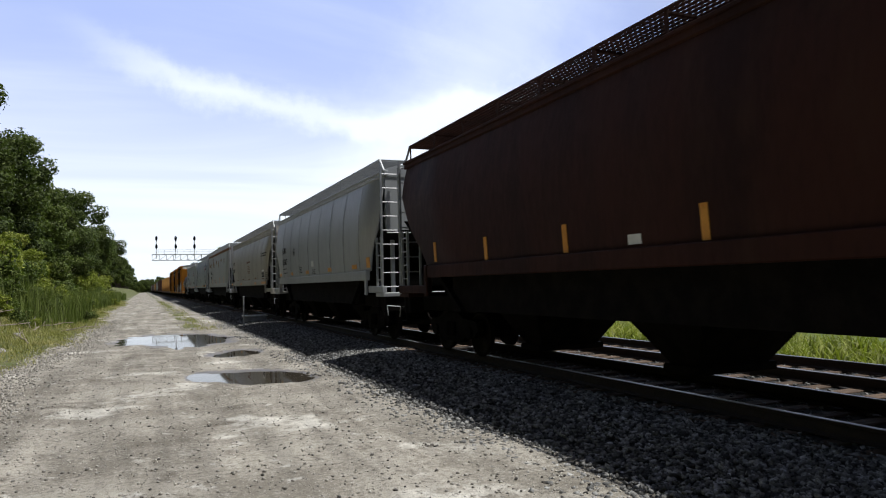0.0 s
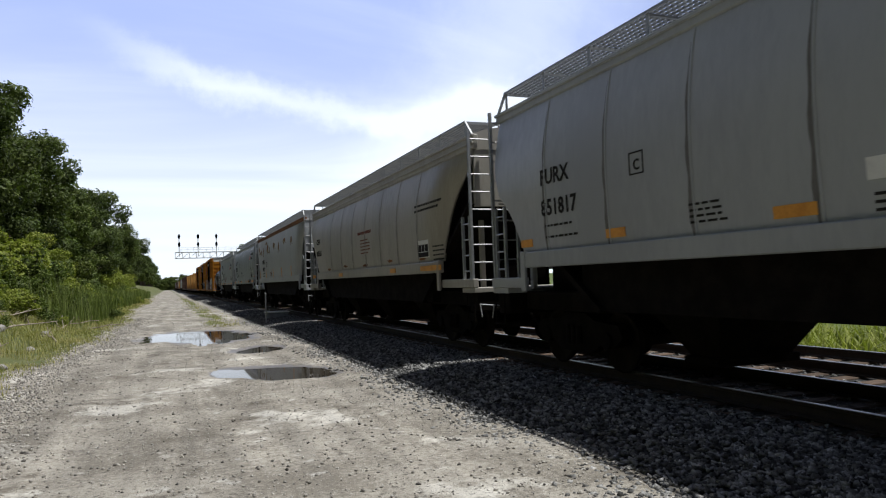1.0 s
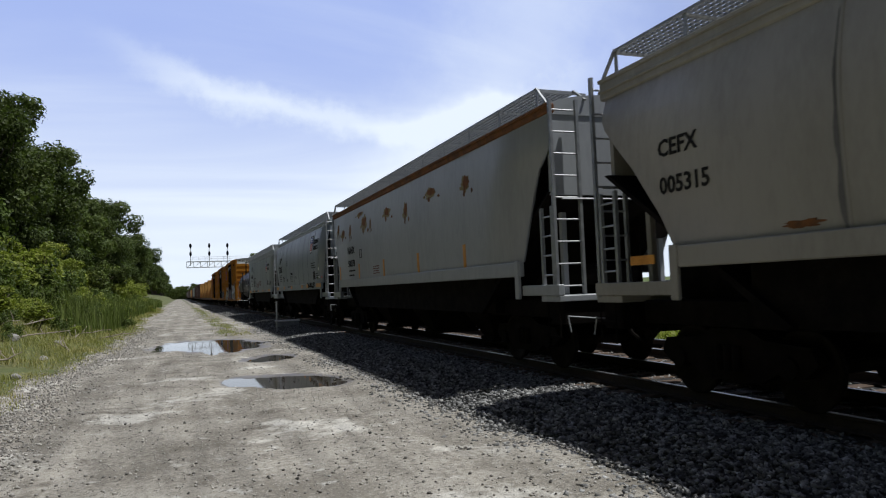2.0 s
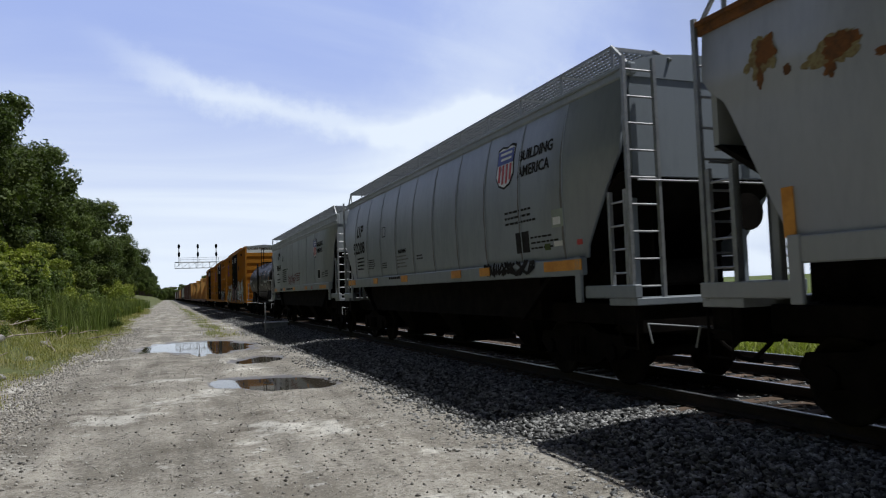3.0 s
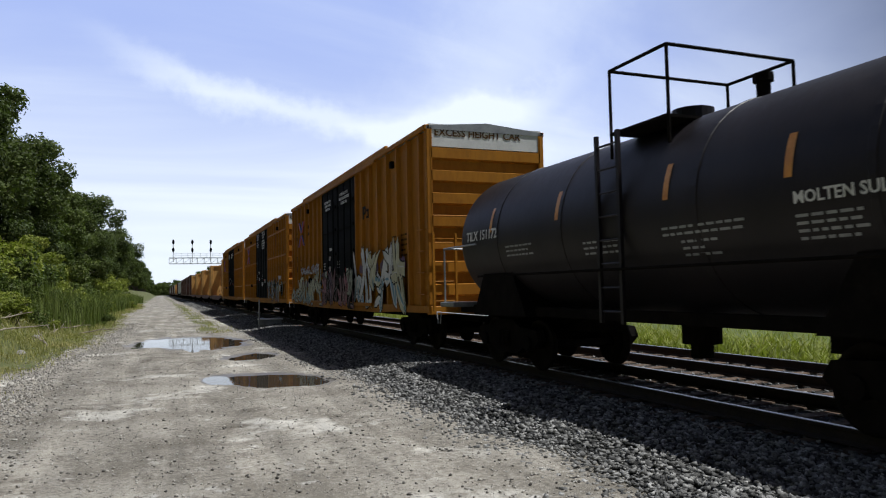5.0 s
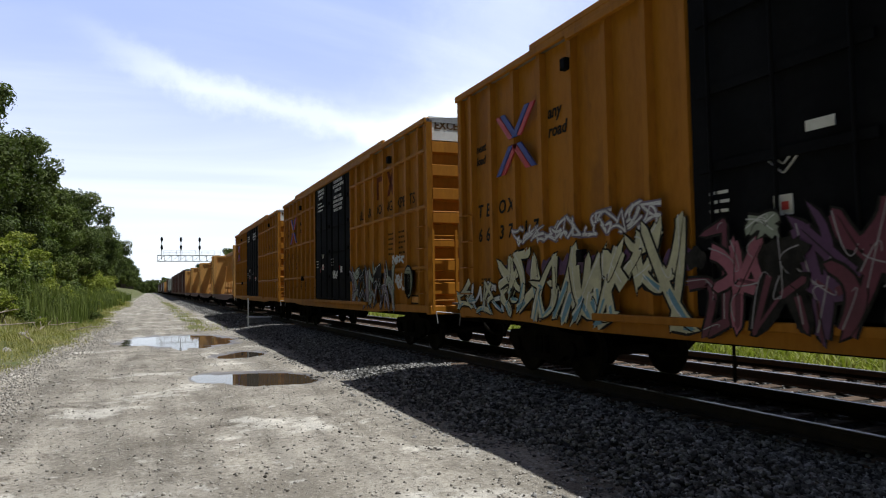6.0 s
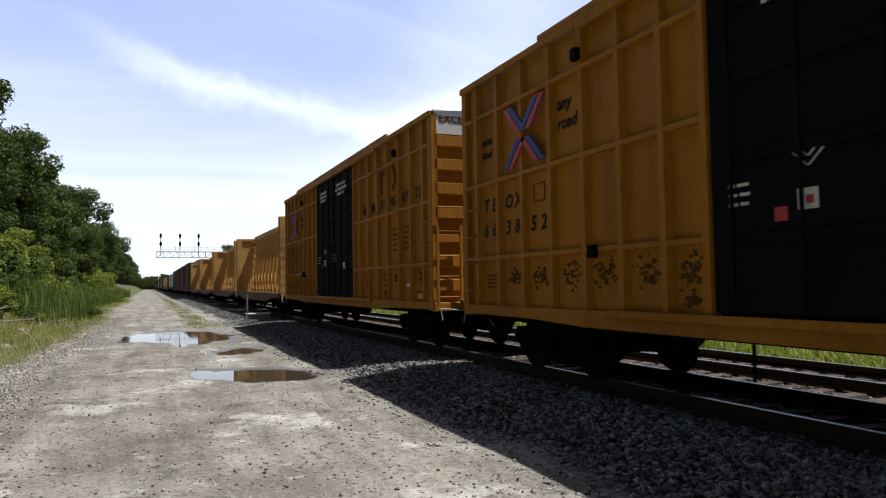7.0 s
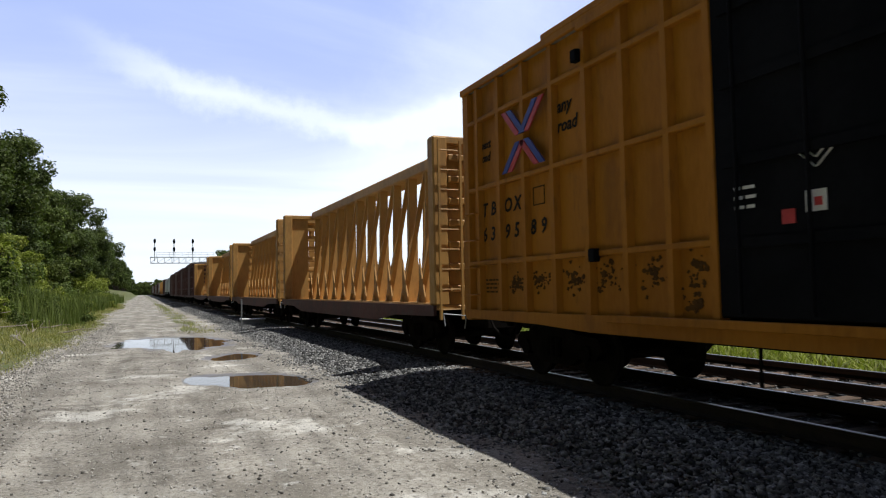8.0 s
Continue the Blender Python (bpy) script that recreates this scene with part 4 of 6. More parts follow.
def tank_car(length, label):
    car = car_root("tank_car", label, "tank car")
    L = length / 2
    r, zc = 1.40, 2.42
    bm = bmesh.new()
    n = 48
    prof = [(-L + 0.55 - 0.62 * math.cos(a), r * math.sin(a)) for a in np.linspace(0.02, math.pi / 2, 10)]
    prof += [(y, r) for y in np.linspace(-L + 1.2, L - 1.2, 8)]
    prof += [(L - 0.55 + 0.62 * math.sin(a), r * math.cos(a)) for a in np.linspace(0.0, math.pi / 2 - 0.02, 10)]
    rings = [[bm.verts.new((rr * math.cos(2 * math.pi * i / n), y, zc + rr * math.sin(2 * math.pi * i / n))) for i in range(n)] for y, rr in prof]
    for a, b in zip(rings, rings[1:]):
        for i in range(n):
            bm.faces.new((a[i], a[(i + 1) % n], b[(i + 1) % n], b[i]))
    bm.faces.new(rings[0][::-1])
    bm.faces.new(rings[-1])
    part("tank", bm, "tank_black", car, smooth=True)
    for y in (-L + 2.1, -1.5, 1.5, L - 2.1):
        bm = bmesh.new()
        rr = [[bm.verts.new(((r + h) * math.cos(a), y + w, zc + (r + h) * math.sin(a))) for a in np.linspace(0, 2 * math.pi, 40, endpoint=False)] for h, w in ((0.0, -0.05), (0.012, -0.04), (0.012, 0.04), (0.0, 0.05))]
        for a, b in zip(rr, rr[1:]):
            for i in range(40):
                bm.faces.new((a[i], a[(i + 1) % 40], b[(i + 1) % 40], b[i]))
        part("girth_seam", bm, "tank_black", car)
    # stripes on the near side
    for y, a0, a1 in ((-5.1, -0.75, 0.1), (-2.85, -0.42, -0.08), (-1.0, -0.42, -0.08), (1.6, -0.42, -0.08), (4.0, -0.42, -0.08)):
        bm = bmesh.new()
        arc = np.linspace(math.pi + a0, math.pi + a1, 8)
        rr = [[bm.verts.new(((r + 0.006) * math.cos(a), y + w, zc + (r + 0.006) * math.sin(a))) for a in arc] for w in (-0.05, 0.05)]
        for i in range(7):
            bm.faces.new((rr[0][i], rr[0][i + 1], rr[1][i + 1], rr[1][i]))
        part("reflector_stripe", bm, "orange", car)
    # dome platform with rails, valves
    part("valve_housing", tube(bmesh.new(), (0, 0, zc + r - 0.05), (0, 0, zc + r + 0.20), 0.30, 20), "tank_black", car, smooth=False)
    part("relief_valve", tube(tube(bmesh.new(), (0, -1.3, zc + r - 0.05), (0, -1.3, zc + r + 0.25), 0.09, 10), (0, -1.3, zc + r + 0.25), (0, -1.3, zc + r + 0.36), 0.13, 10), "under", car)
    bm = bmesh.new()
    for s in (-1, 1):
        box(bm, min(s * 0.5, s * 1.15), max(s * 0.5, s * 1.15), -0.8, 0.45, zc + r - 0.16, zc + r - 0.12)
    part("platform", bm, "under", car)
    rail_top = zc + r + 0.80
    for s in (-1, 1):
        for y in (-0.8, 0.45):
            part("rail_post", tube(bmesh.new(), (s * 1.12, y, zc + 0.9), (s * 1.12, y, rail_top), 0.025, 6), "under", car)
        part("handrail", tube(bmesh.new(), (s * 1.12, -0.8, rail_top), (s * 1.12, 0.45, rail_top), 0.025, 6), "under", car)
    for y in (-0.8, 0.45):
        part("handrail", tube(bmesh.new(), (-1.12, y, rail_top), (1.12, y, rail_top), 0.025, 6), "under", car)
    ladder(car, (-1.42, -0.1, 0), "y", 0.95, zc + r - 0.2, 0.5, "tank_black", 8)
    for s in (-1, 1):
        part("side_sill", bevelled(new_box(s * 0.98 - 0.05, s * 0.98 + 0.05, -L - 0.5, L + 0.5, 0.95, 1.12), 0.015), "under", car)
    bm = bmesh.new()
    for s in (-1, 1):
        z, x = 2.25, s * 1.47
        tube(bm, (x, -L + 1.4, z - 0.55), (x, L - 1.4, z - 0.55), 0.022, 6)
    part("side_handrail", bm, "under", car)
    for e in (-1, 1):
        prof = [(e * (L - 2.9), 0.95), (e * (L - 2.4), 1.75), (e * (L - 1.2), 1.75), (e * (L - 0.7), 0.95)]
        part("saddle", slab(bmesh.new(), prof, 0, -1.25, 1.25), "under", car)
        part("end_platform", bevelled(new_box(-HW + 0.05, HW - 0.05, min(e * (L - 0.2), e * (L + 0.55)), max(e * (L - 0.2), e * (L + 0.55)), 1.08, 1.18), 0.01), "galv", car)
        bm = bmesh.new()
        for x in (-1.4, 1.4):
            tube(bm, (x, e * (L + 0.5), 1.15), (x, e * (L + 0.5), 2.35), 0.022, 6)
            tube(bm, (x, e * (L + 0.5), 2.35), (x, e * (L - 1.2), 2.35), 0.022, 6)
        tube(bm, (-1.4, e * (L + 0.5), 2.35), (1.4, e * (L + 0.5), 2.35), 0.022, 6)
        part("end_handrail", bm, "galv", car)
        part("centre_sill", new_box(-0.32, 0.32, min(e * (L - 3.5), e * (L + 0.5)), max(e * (L - 3.5), e * (L + 0.5)), 0.68, 1.08), "under", car)
        coupler(car, e * (L + 0.5), e)
        truck(car, e * (L - 1.75))
    part("outlet_valve", tube(tube(bmesh.new(), (0, 0, zc - r + 0.05), (0, 0, 0.62), 0.28, 14), (0, 0, 0.62), (0, 0, 0.42), 0.16, 12), "under", car)
    # lettering, bent onto the shell and the domed end
    def on_shell(ob, z):
        for v in ob.data.vertices:
            v.co.z += math.sqrt(max(0.01, r * r - (z + v.co.y - zc) ** 2)) - r

    def on_dome(ob, x, z):
        for v in ob.data.vertices:
            v.co.z += L - 0.545 + 0.62 * math.sqrt(max(0, 1 - ((x + v.co.x) ** 2 + (z + v.co.y - zc) ** 2) / r ** 2))

    for text, size, y, z in (("TILX 151172", 0.26, L - 0.75, 2.42), ("MOLTEN SULFUR", 0.17, -2.9, 2.26)):
        on_shell(words(text, size, "white", car, Matrix.Translation((-r - 0.010, y, z)) @ SIDE), z)
    for text, size, x, z in (("TILX 151172", 0.24, -0.72, 2.86),):
        on_dome(words(text, size, "white", car, Matrix.Translation((x, 0, z)) @ END), x, z)
    bm = new_box(-0.33, 0.05, -L - 0.012, -L + 0.05, 3.12, 3.27)
    part("number_plate", bm, "orange", car, "small orange plate")
    for k, (y, z, wide, rows, step) in enumerate(((-4.3, 2.98, 0.9, 8, 0.075), (-0.9, 2.16, 1.3, 2, 0.08), (-1.2, 1.98, 0.5, 3, 0.08), (-2.9, 2.12, 0.8, 4, 0.075), (0.9, 2.1, 1.2, 3, 0.08), (3.4, 2.2, 1.0, 3, 0.08))):
        ob = bars(rows, car, "galv", y, z, wide, step, 0.03, 0.0, 50 + k)
        for v in ob.data.vertices:
            v.co.x = -math.sqrt(max(0.01, r * r - (v.co.z - zc) ** 2)) - 0.006 - (0.003 if v.co.x < -HW + 0.002 else 0)
    bm = bmesh.new()
    for y0, y1, z0, z1 in ((-4.60, -4.12, 2.13, 2.16), (-4.60, -4.12, 1.82, 1.85), (-4.60, -4.57, 1.82, 2.16), (-4.15, -4.12, 1.82, 2.16)):
        box(bm, -r - 0.004, -r + 0.25, y0, y1, z0, z1)
    ob = part("placard_holder", bm, "galv", car)
    for v in ob.data.vertices:
        v.co.x = -math.sqrt(max(0.01, r * r - (v.co.z - zc) ** 2)) - (0.012 if v.co.x < -r else 0.002)
    return car


def centerbeam_car(length, label, detail=True):
    car = car_root("centerbeam_flat_car", label, "flat car")
    L = length / 2
    zd, top, head = 1.12, 4.90, 4.74
    part("deck", bevelled(new_box(-HW + 0.02, HW - 0.02, -L, L, zd - 0.10, zd), 0.02), "pale_yellow", car)
    for s in (-1, 1):
        prof = [(-L, zd), (-L, zd - 0.22), (-L + 2.5, zd - 0.25), (-L + 4, zd - 0.42), (L - 4, zd - 0.42), (L - 2.5, zd - 0.25), (L, zd - 0.22), (L, zd)]
        part("side_sill", slab(bmesh.new(), prof, 0, min(s * (HW - 0.02), s * (HW + 0.05)), max(s * (HW - 0.02), s * (HW + 0.05))), "red_brown", car)
    part("top_chord", bevelled(new_box(-0.36, 0.36, -L + 0.3, L - 0.3, top - 0.34, top), 0.05), "pale_yellow", car)
    n = 12
    riser = brace = None
    for i in range(n + 1):
        y = -L + 0.9 + (length - 1.8) * i / n
        if riser is None:
            bm = bmesh.new()
            for s in (-1, 1):
                slab(bm, [(s * 0.10, top - 0.3), (s * 0.34, top - 0.3), (s * 0.36, 2.5), (s * 0.62, zd), (s * 0.10, zd)][::s], 1, -0.055, 0.055)
            riser = part("riser", bm, "pale_yellow", car)
            riser.matrix_basis = pose(0, y, 0)
        else:
            share(riser, "riser", car, pose(0, y, 0))
        if i < n:
            step = (length - 1.8) / n
            if brace is None:
                bm = bmesh.new()
                for s in (-1, 1):
                    beam(bm, (s * 0.30, 0.05, top - 0.35), (s * 0.52, step - 0.05, zd + 0.05), 0.05, 0.13, (1, 0, 0))
                    slab(bm, [(step - 0.45, zd), (step - 0.02, zd), (step - 0.02, zd + 1.15)], 0, s * 0.55 - 0.02, s * 0.55 + 0.02)
                brace = part("diagonal_brace", bm, "pale_yellow", car)
                brace.matrix_basis = pose(0, y, 0)
            else:
                share(brace, "diagonal_brace", car, pose(0, y, 0))
    for e in (-1, 1):
        y0, y1 = min(e * (L - 0.35), e * (L - 0.02)), max(e * (L - 0.35), e * (L - 0.02))
        for s in (-1, 1):
            part("bulkhead_post", bevelled(new_box(s * 1.38 - 0.17, s * 1.38 + 0.17, y0, y1, zd, head), 0.03), "pale_yellow", car)
            part("bulkhead_panel", new_box(min(s * 0.5, s * 1.22), max(s * 0.5, s * 1.22), y0 + 0.12, y1 - 0.12, zd, head - 0.1), "pale_yellow", car)
        part("bulkhead_header", bevelled(new_box(-1.54, 1.54, y0 + 0.02, y1 - 0.02, head - 0.16, head + 0.02), 0.03), "pale_yellow", car)
        for k in range(7):
            z = zd + 0.35 + k * 0.47
            part("bulkhead_beam", bevelled(new_box(-1.2, 1.2, min(e * (L - 0.12), e * (L - 0.0)), max(e * (L - 0.12), e * (L - 0.0)), z - 0.07, z + 0.07), 0.02), "pale_yellow", car)
        ladder(car, (-HW + 0.1, e * (L + 0.06), 0), "x", zd - 0.3, head - 0.1, 0.5, "pale_yellow", 9)
        coupler(car, e * (L + 0.06), e)
        truck(car, e * (L - 2.2))
        part("centre_sill", new_box(-0.32, 0.32, min(e * 0.2, e * L), max(e * 0.2, e * L), 0.6, 1.02), "under", car)
    return car


# ---- the train, first car first: rear end and front end along the track at the start ----
def place(front, rear):
    return rear - front, (front + rear) / 2


TRAIN = []          # car, middle along the track at the start

ln, mid = place(-1.2, 15.98)
rust = hopper(ln, "brown", "dark rust-brown covered hopper car with curved sides", bulge=0.17, crown=4.44, deck="brown", ends=((3.6, 0.12), (2.85, 0.66), (2.15, 1.42), (1.88, 1.65)))
TRAIN.append((rust, mid))
ROUND = ((3.4, 0.12), (2.95, 0.32), (2.7, 0.62), (2.4, 0.86), (1.88, 1.12))     # end of a curved side sheet
ln, mid = place(17.5, 33.35)
furx = hopper(ln, "white_grey", "pale grey ribbed covered hopper car with end ladders", seams=[5.95 - 1.70 * k for k in range(8)], bulge=0.17, crown=4.53, ends=ROUND)
TRAIN.append((furx, mid))
ln, mid = place(34.46, 51.4)
beige = hopper(ln, "beige", "weathered beige smooth-sided covered hopper car", bulge=0.18, crown=4.43, chord=0.30, seams=[4.4 - 1.62 * k for k in range(7)], ends=((3.75, 0.12), (2.98, 0.9), (2.28, 1.42), (1.88, 1.6)))
TRAIN.append((beige, mid))
ln, mid = place(52.7, 69.92)
nahx = hopper(ln, "white_grey", "light grey covered hopper car with rust patches", bulge=0.06, crown=4.46, lip="rust_patch", ends=((3.71, 0.06), (3.41, 0.42), (1.88, 1.15)))
TRAIN.append((nahx, mid))
ln, mid = place(71.36, 87.3)
up1 = hopper(ln, "blue_grey", "blue-grey ribbed covered hopper car", seams=[6.4 - 1.42 * k for k in range(10)], bulge=0.2, crown=4.49)
TRAIN.append((up1, mid))
ln, mid = place(88.4, 105.1)
up2 = hopper(ln, "grey", "grey smooth-sided covered hopper car with graffiti", bulge=0.04, crown=4.32, chord=0.36, seams=[5.0 - 1.85 * k for k in range(6)], ends=((3.8, 0.10), (3.3, 0.5), (2.48, 0.8), (1.88, 1.1)), climb=3.72)
TRAIN.append((up2, mid))
ln, mid = place(106.8, 118.5)
tank = tank_car(ln, "black tank car with a railed platform on top")
TRAIN.append((tank, mid))
ln, mid = place(119.6, 137.4)
box_c = boxcar(ln, "yellow", "yellow box car with black doors and bright graffiti", grid=False)
TRAIN.append((box_c, mid))
ln, mid = place(139.1, 156.95)
box_a = boxcar(ln, "yellow", "yellow box car with black doors and silver graffiti")
TRAIN.append((box_a, mid))
ln, mid = place(158.6, 176.2)
box_b = boxcar(ln, "yellow", "clean yellow box car with black plug doors")
TRAIN.append((box_b, mid))
ln, mid = place(177.7, 194.9)
beam_car = centerbeam_car(ln, "empty weathered yellow centerbeam flat car")
TRAIN.append((beam_car, mid))
for k in range(3):
    TRAIN.append((copy_thing(beam_car, Matrix()), mid + 18.6 * (k + 1)))
y = mid + 18.6 * 4
far_box = boxcar(16.8, "red_brown", "dark red-brown box car", detail=False, top=5.0, door_mat="red_brown")
far_hop = hopper(16.6, "grey", "plain grey covered hopper car", simple=True)
for k, kind in enumerate("bbbbhhbyyhbbhtbbhhbb"):
    if kind == "b":
        c = far_box if k == 0 else copy_thing(far_box, Matrix())
    elif kind == "h":
        c = far_hop if k == 4 else copy_thing(far_hop, Matrix())
    elif kind == "t":
        c = copy_thing(tank, Matrix())
    else:
        c = copy_thing(beam_car, Matrix())
    TRAIN.append((c, y))
    y += 18.5


# ---- plants ----
def leaf_cloud(centres, radii, count, size, rng, flat=0.8, droop=0.0):
    """Small bent leaf clumps on and inside a set of balls: verts and faces."""
    centres, radii = np.array(centres), np.array(radii)
    pick = rng.choice(len(centres), count, p=radii ** 2 / np.sum(radii ** 2))
    d = rng.normal(size=(count, 3))
    d /= np.linalg.norm(d, axis=1, keepdims=True)
    r = radii[pick] * (1 - 0.45 * rng.random(count) ** 2.0) * (1 + 0.12 * rng.normal(size=count))
    p = centres[pick] + d * r[:, None] * np.array([1, 1, flat])
    n = d + 0.7 * rng.normal(size=(count, 3)) + np.array([0, 0, 0.35])
    n /= np.linalg.norm(n, axis=1, keepdims=True)
    u = np.cross(n, rng.normal(size=(count, 3)))
    u /= np.linalg.norm(u, axis=1, keepdims=True)
    w = np.cross(n, u)
    s = size * rng.uniform(0.5, 1.3, count)[:, None]
    v = np.stack([p - u * s, p - w * s * 0.55 + n * s * 0.12, p + u * s, p + w * s * 0.55 + n * s * 0.12], 1)
    return v.reshape(-1, 3), np.arange(count * 4).reshape(-1, 4)


def quad_mesh(name, v, f, mat):
    me = bpy.data.meshes.new(name)
    me.vertices.add(len(v))
    me.vertices.foreach_set("co", np.asarray(v, float).reshape(-1))
    k = f.shape[1]
    me.loops.add(f.size)
    me.loops.foreach_set("vertex_index", f.reshape(-1))
    me.polygons.add(len(f))
    me.polygons.foreach_set("loop_start", np.arange(0, f.size, k))
    me.polygons.foreach_set("loop_total", np.full(len(f), k))
    me.update(calc_edges=True)
    me.materials.append(M[mat])
    return me


def tree_model(seed, height, spread, leaves, size, mat):
    """Trunk with limbs, and a crown of leaf clumps with gaps. Returns trunk and crown meshes."""
    rng = np.random.default_rng(seed)
    bm = bmesh.new()

    def limb(p, q, r0, r1):
        p, q = Vector(p), Vector(q)
        turn = (q - p).to_track_quat("Z", "Y").to_matrix()
        a = [bm.verts.new(p + turn @ Vector((r0 * math.cos(t), r0 * math.sin(t), 0))) for t in np.linspace(0, 2 * math.pi, 8, endpoint=False)]
        b = [bm.verts.new(q + turn @ Vector((r1 * math.cos(t), r1 * math.sin(t), 0))) for t in np.linspace(0, 2 * math.pi, 8, endpoint=False)]
        for i in range(8):
            bm.faces.new((a[i], a[(i + 1) % 8], b[(i + 1) % 8], b[i]))

    r = height * 0.018
    pts = [Vector((0, 0, -0.6))]
    for i in range(1, 6):
        pts.append(Vector((rng.normal(0, 0.12) * i * 0.5, rng.normal(0, 0.12) * i * 0.5, height * 0.8 * i / 5)))
    for i in range(5):
        limb(pts[i], pts[i + 1], r * (1 - 0.17 * i), r * (1 - 0.17 * (i + 1)))
    centres, radii = [], []
    for i in range(16):
        k = 0.16 + 0.80 * (i + 0.5) / 16
        a = i * 2.4 + rng.uniform(-0.5, 0.5)
        base = pts[0].lerp(pts[5], min(0.98, k * 0.95))
        reach = spread * (0.62 + 0.5 * math.sin(math.pi * (k * 0.85 + 0.1))) * rng.uniform(0.55, 1.05) * (1.0 if k < 0.75 else 0.7)
        tip = Vector((base.x + reach * math.cos(a), base.y + reach * math.sin(a), height * k + reach * 0.25))
        limb(base, tip, r * 0.42, r * 0.08)
        for _ in range(4):
            c = base.lerp(tip, rng.uniform(0.45, 1.08)) + Vector(rng.normal(0, spread * 0.13, 3))
            c.z = min(c.z, height * 0.93)
            centres.append(tuple(c))
            radii.append(spread * rng.uniform(0.16, 0.34))
    centres.append(tuple(pts[5] + Vector((0, 0, height * 0.09))))
    radii.append(spread * 0.3)
    v, f = leaf_cloud(centres, radii, leaves, size, rng)
    return mesh_of("trunk", bm, "bark"), quad_mesh("crown", v, f, mat)


def trees():
    models = [tree_model(11, 13.0, 4.2, 24000, 0.18, "leaf"), tree_model(12, 14.5, 4.6, 26000, 0.18, "leaf_dark"), tree_model(13, 11.5, 4.0, 21000, 0.17, "leaf"), tree_model(14, 8.0, 3.2, 9000, 0.17, "shrub")]
    rng = random.Random(31)
    spots = []
    # Unseen trees up to y = 50, added to block skylight.
    y = -70
    while y < 190:
        if 50 < y < 96:         # the near mass of the wood reaches out towards the road
            edge, low = (-10.2, 0.74) if y < 70 else (-8.3, 0.72)
        elif y < 50:
            edge, low = -13.6, 0.86
        else:
            edge, low = -13.0, 0.66
        spots.append((edge + rng.uniform(-1.4, 0.5), y, rng.choice((0, 1, 1, 2)), low * rng.uniform(0.92, 1.10)))
        spots.append((edge - 6.5 + rng.uniform(-2, 2), y + rng.uniform(1, 4), rng.choice((0, 1, 2)), low * rng.uniform(0.98, 1.18)))
        y += rng.uniform(4.4, 6.0)
    while y < 620:
        spots.append((-11.5 + rng.uniform(-2.5, 1.0), y, rng.choice((0, 1, 2)), rng.uniform(0.85, 1.12)))
        if rng.random() < 0.6:
            spots.append((-17 + rng.uniform(-2, 2), y + 3, rng.choice((0, 1)), rng.uniform(0.8, 1.05)))
        y += rng.uniform(6, 11)
    for k in range(14):      # lower growth at the wood's edge
        spots.append((-7.6 + rng.uniform(-0.8, 0.8), 50 + k * 9 + rng.uniform(-3, 3), 3, rng.uniform(0.26, 0.42)))
    for x, y2, k, s in ((23, 205, 0, 1.0), (27, 214, 1, 0.95), (31, 240, 2, 1.1), (20, 330, 0, 0.9), (24, 350, 1, 1.0), (-3, 640, 0, 1.0), (4, 700, 1, 1.1), (14, 720, 0, 1.0), (22, 690, 1, 1.0), (-10, 700, 2, 1.2)):
        spots.append((x, y2, k, s))
    for k in range(30):
        spots.append((-34 + 3.4 * k + rng.uniform(-1.5, 1.5), 640 + rng.uniform(0, 70), rng.choice((0, 1, 2)), rng.uniform(0.95, 1.25)))
    for x, y2, k, s in spots:
        root = tagged(new("tree"), "leafy green deciduous tree at the wood's edge", "tree", "trees along the line")
        turn = Matrix.Rotation(rng.uniform(0, 6.28), 4, "Z")
        root.matrix_basis = Matrix.Translation((x, y2, ground_z(x, y2) - (3.2 if y2 > 600 else 0))) @ turn @ Matrix.Diagonal((s, s, s * rng.uniform(0.92, 1.08), 1))
        for nm, me in zip(("trunk", "crown"), models[k]):
            o = new(nm, me)
            o.parent = root


trees()


def shrub_model(seed, leaves, size, mat, tall=1.0):
    rng = np.random.default_rng(seed)
    bm = bmesh.new()
    centres, radii = [], []
    for i in range(9):
        a = rng.uniform(0, 6.28)
        tip = Vector((0.75 * math.cos(a) * rng.uniform(0.3, 1), 0.75 * math.sin(a) * rng.uniform(0.3, 1), tall * rng.uniform(0.6, 1.25)))
        tube(bm, (0, 0, -0.1), tip, 0.018, 5)
        for _ in range(3):
            centres.append(tuple(tip * rng.uniform(0.5, 1.0) + Vector(rng.normal(0, 0.12, 3))))
            radii.append(rng.uniform(0.18, 0.38))
    v, f = leaf_cloud(centres, radii, leaves, size, rng, 0.9)
    return mesh_of("stem", bm, "bark"), quad_mesh("foliage", v, f, mat)


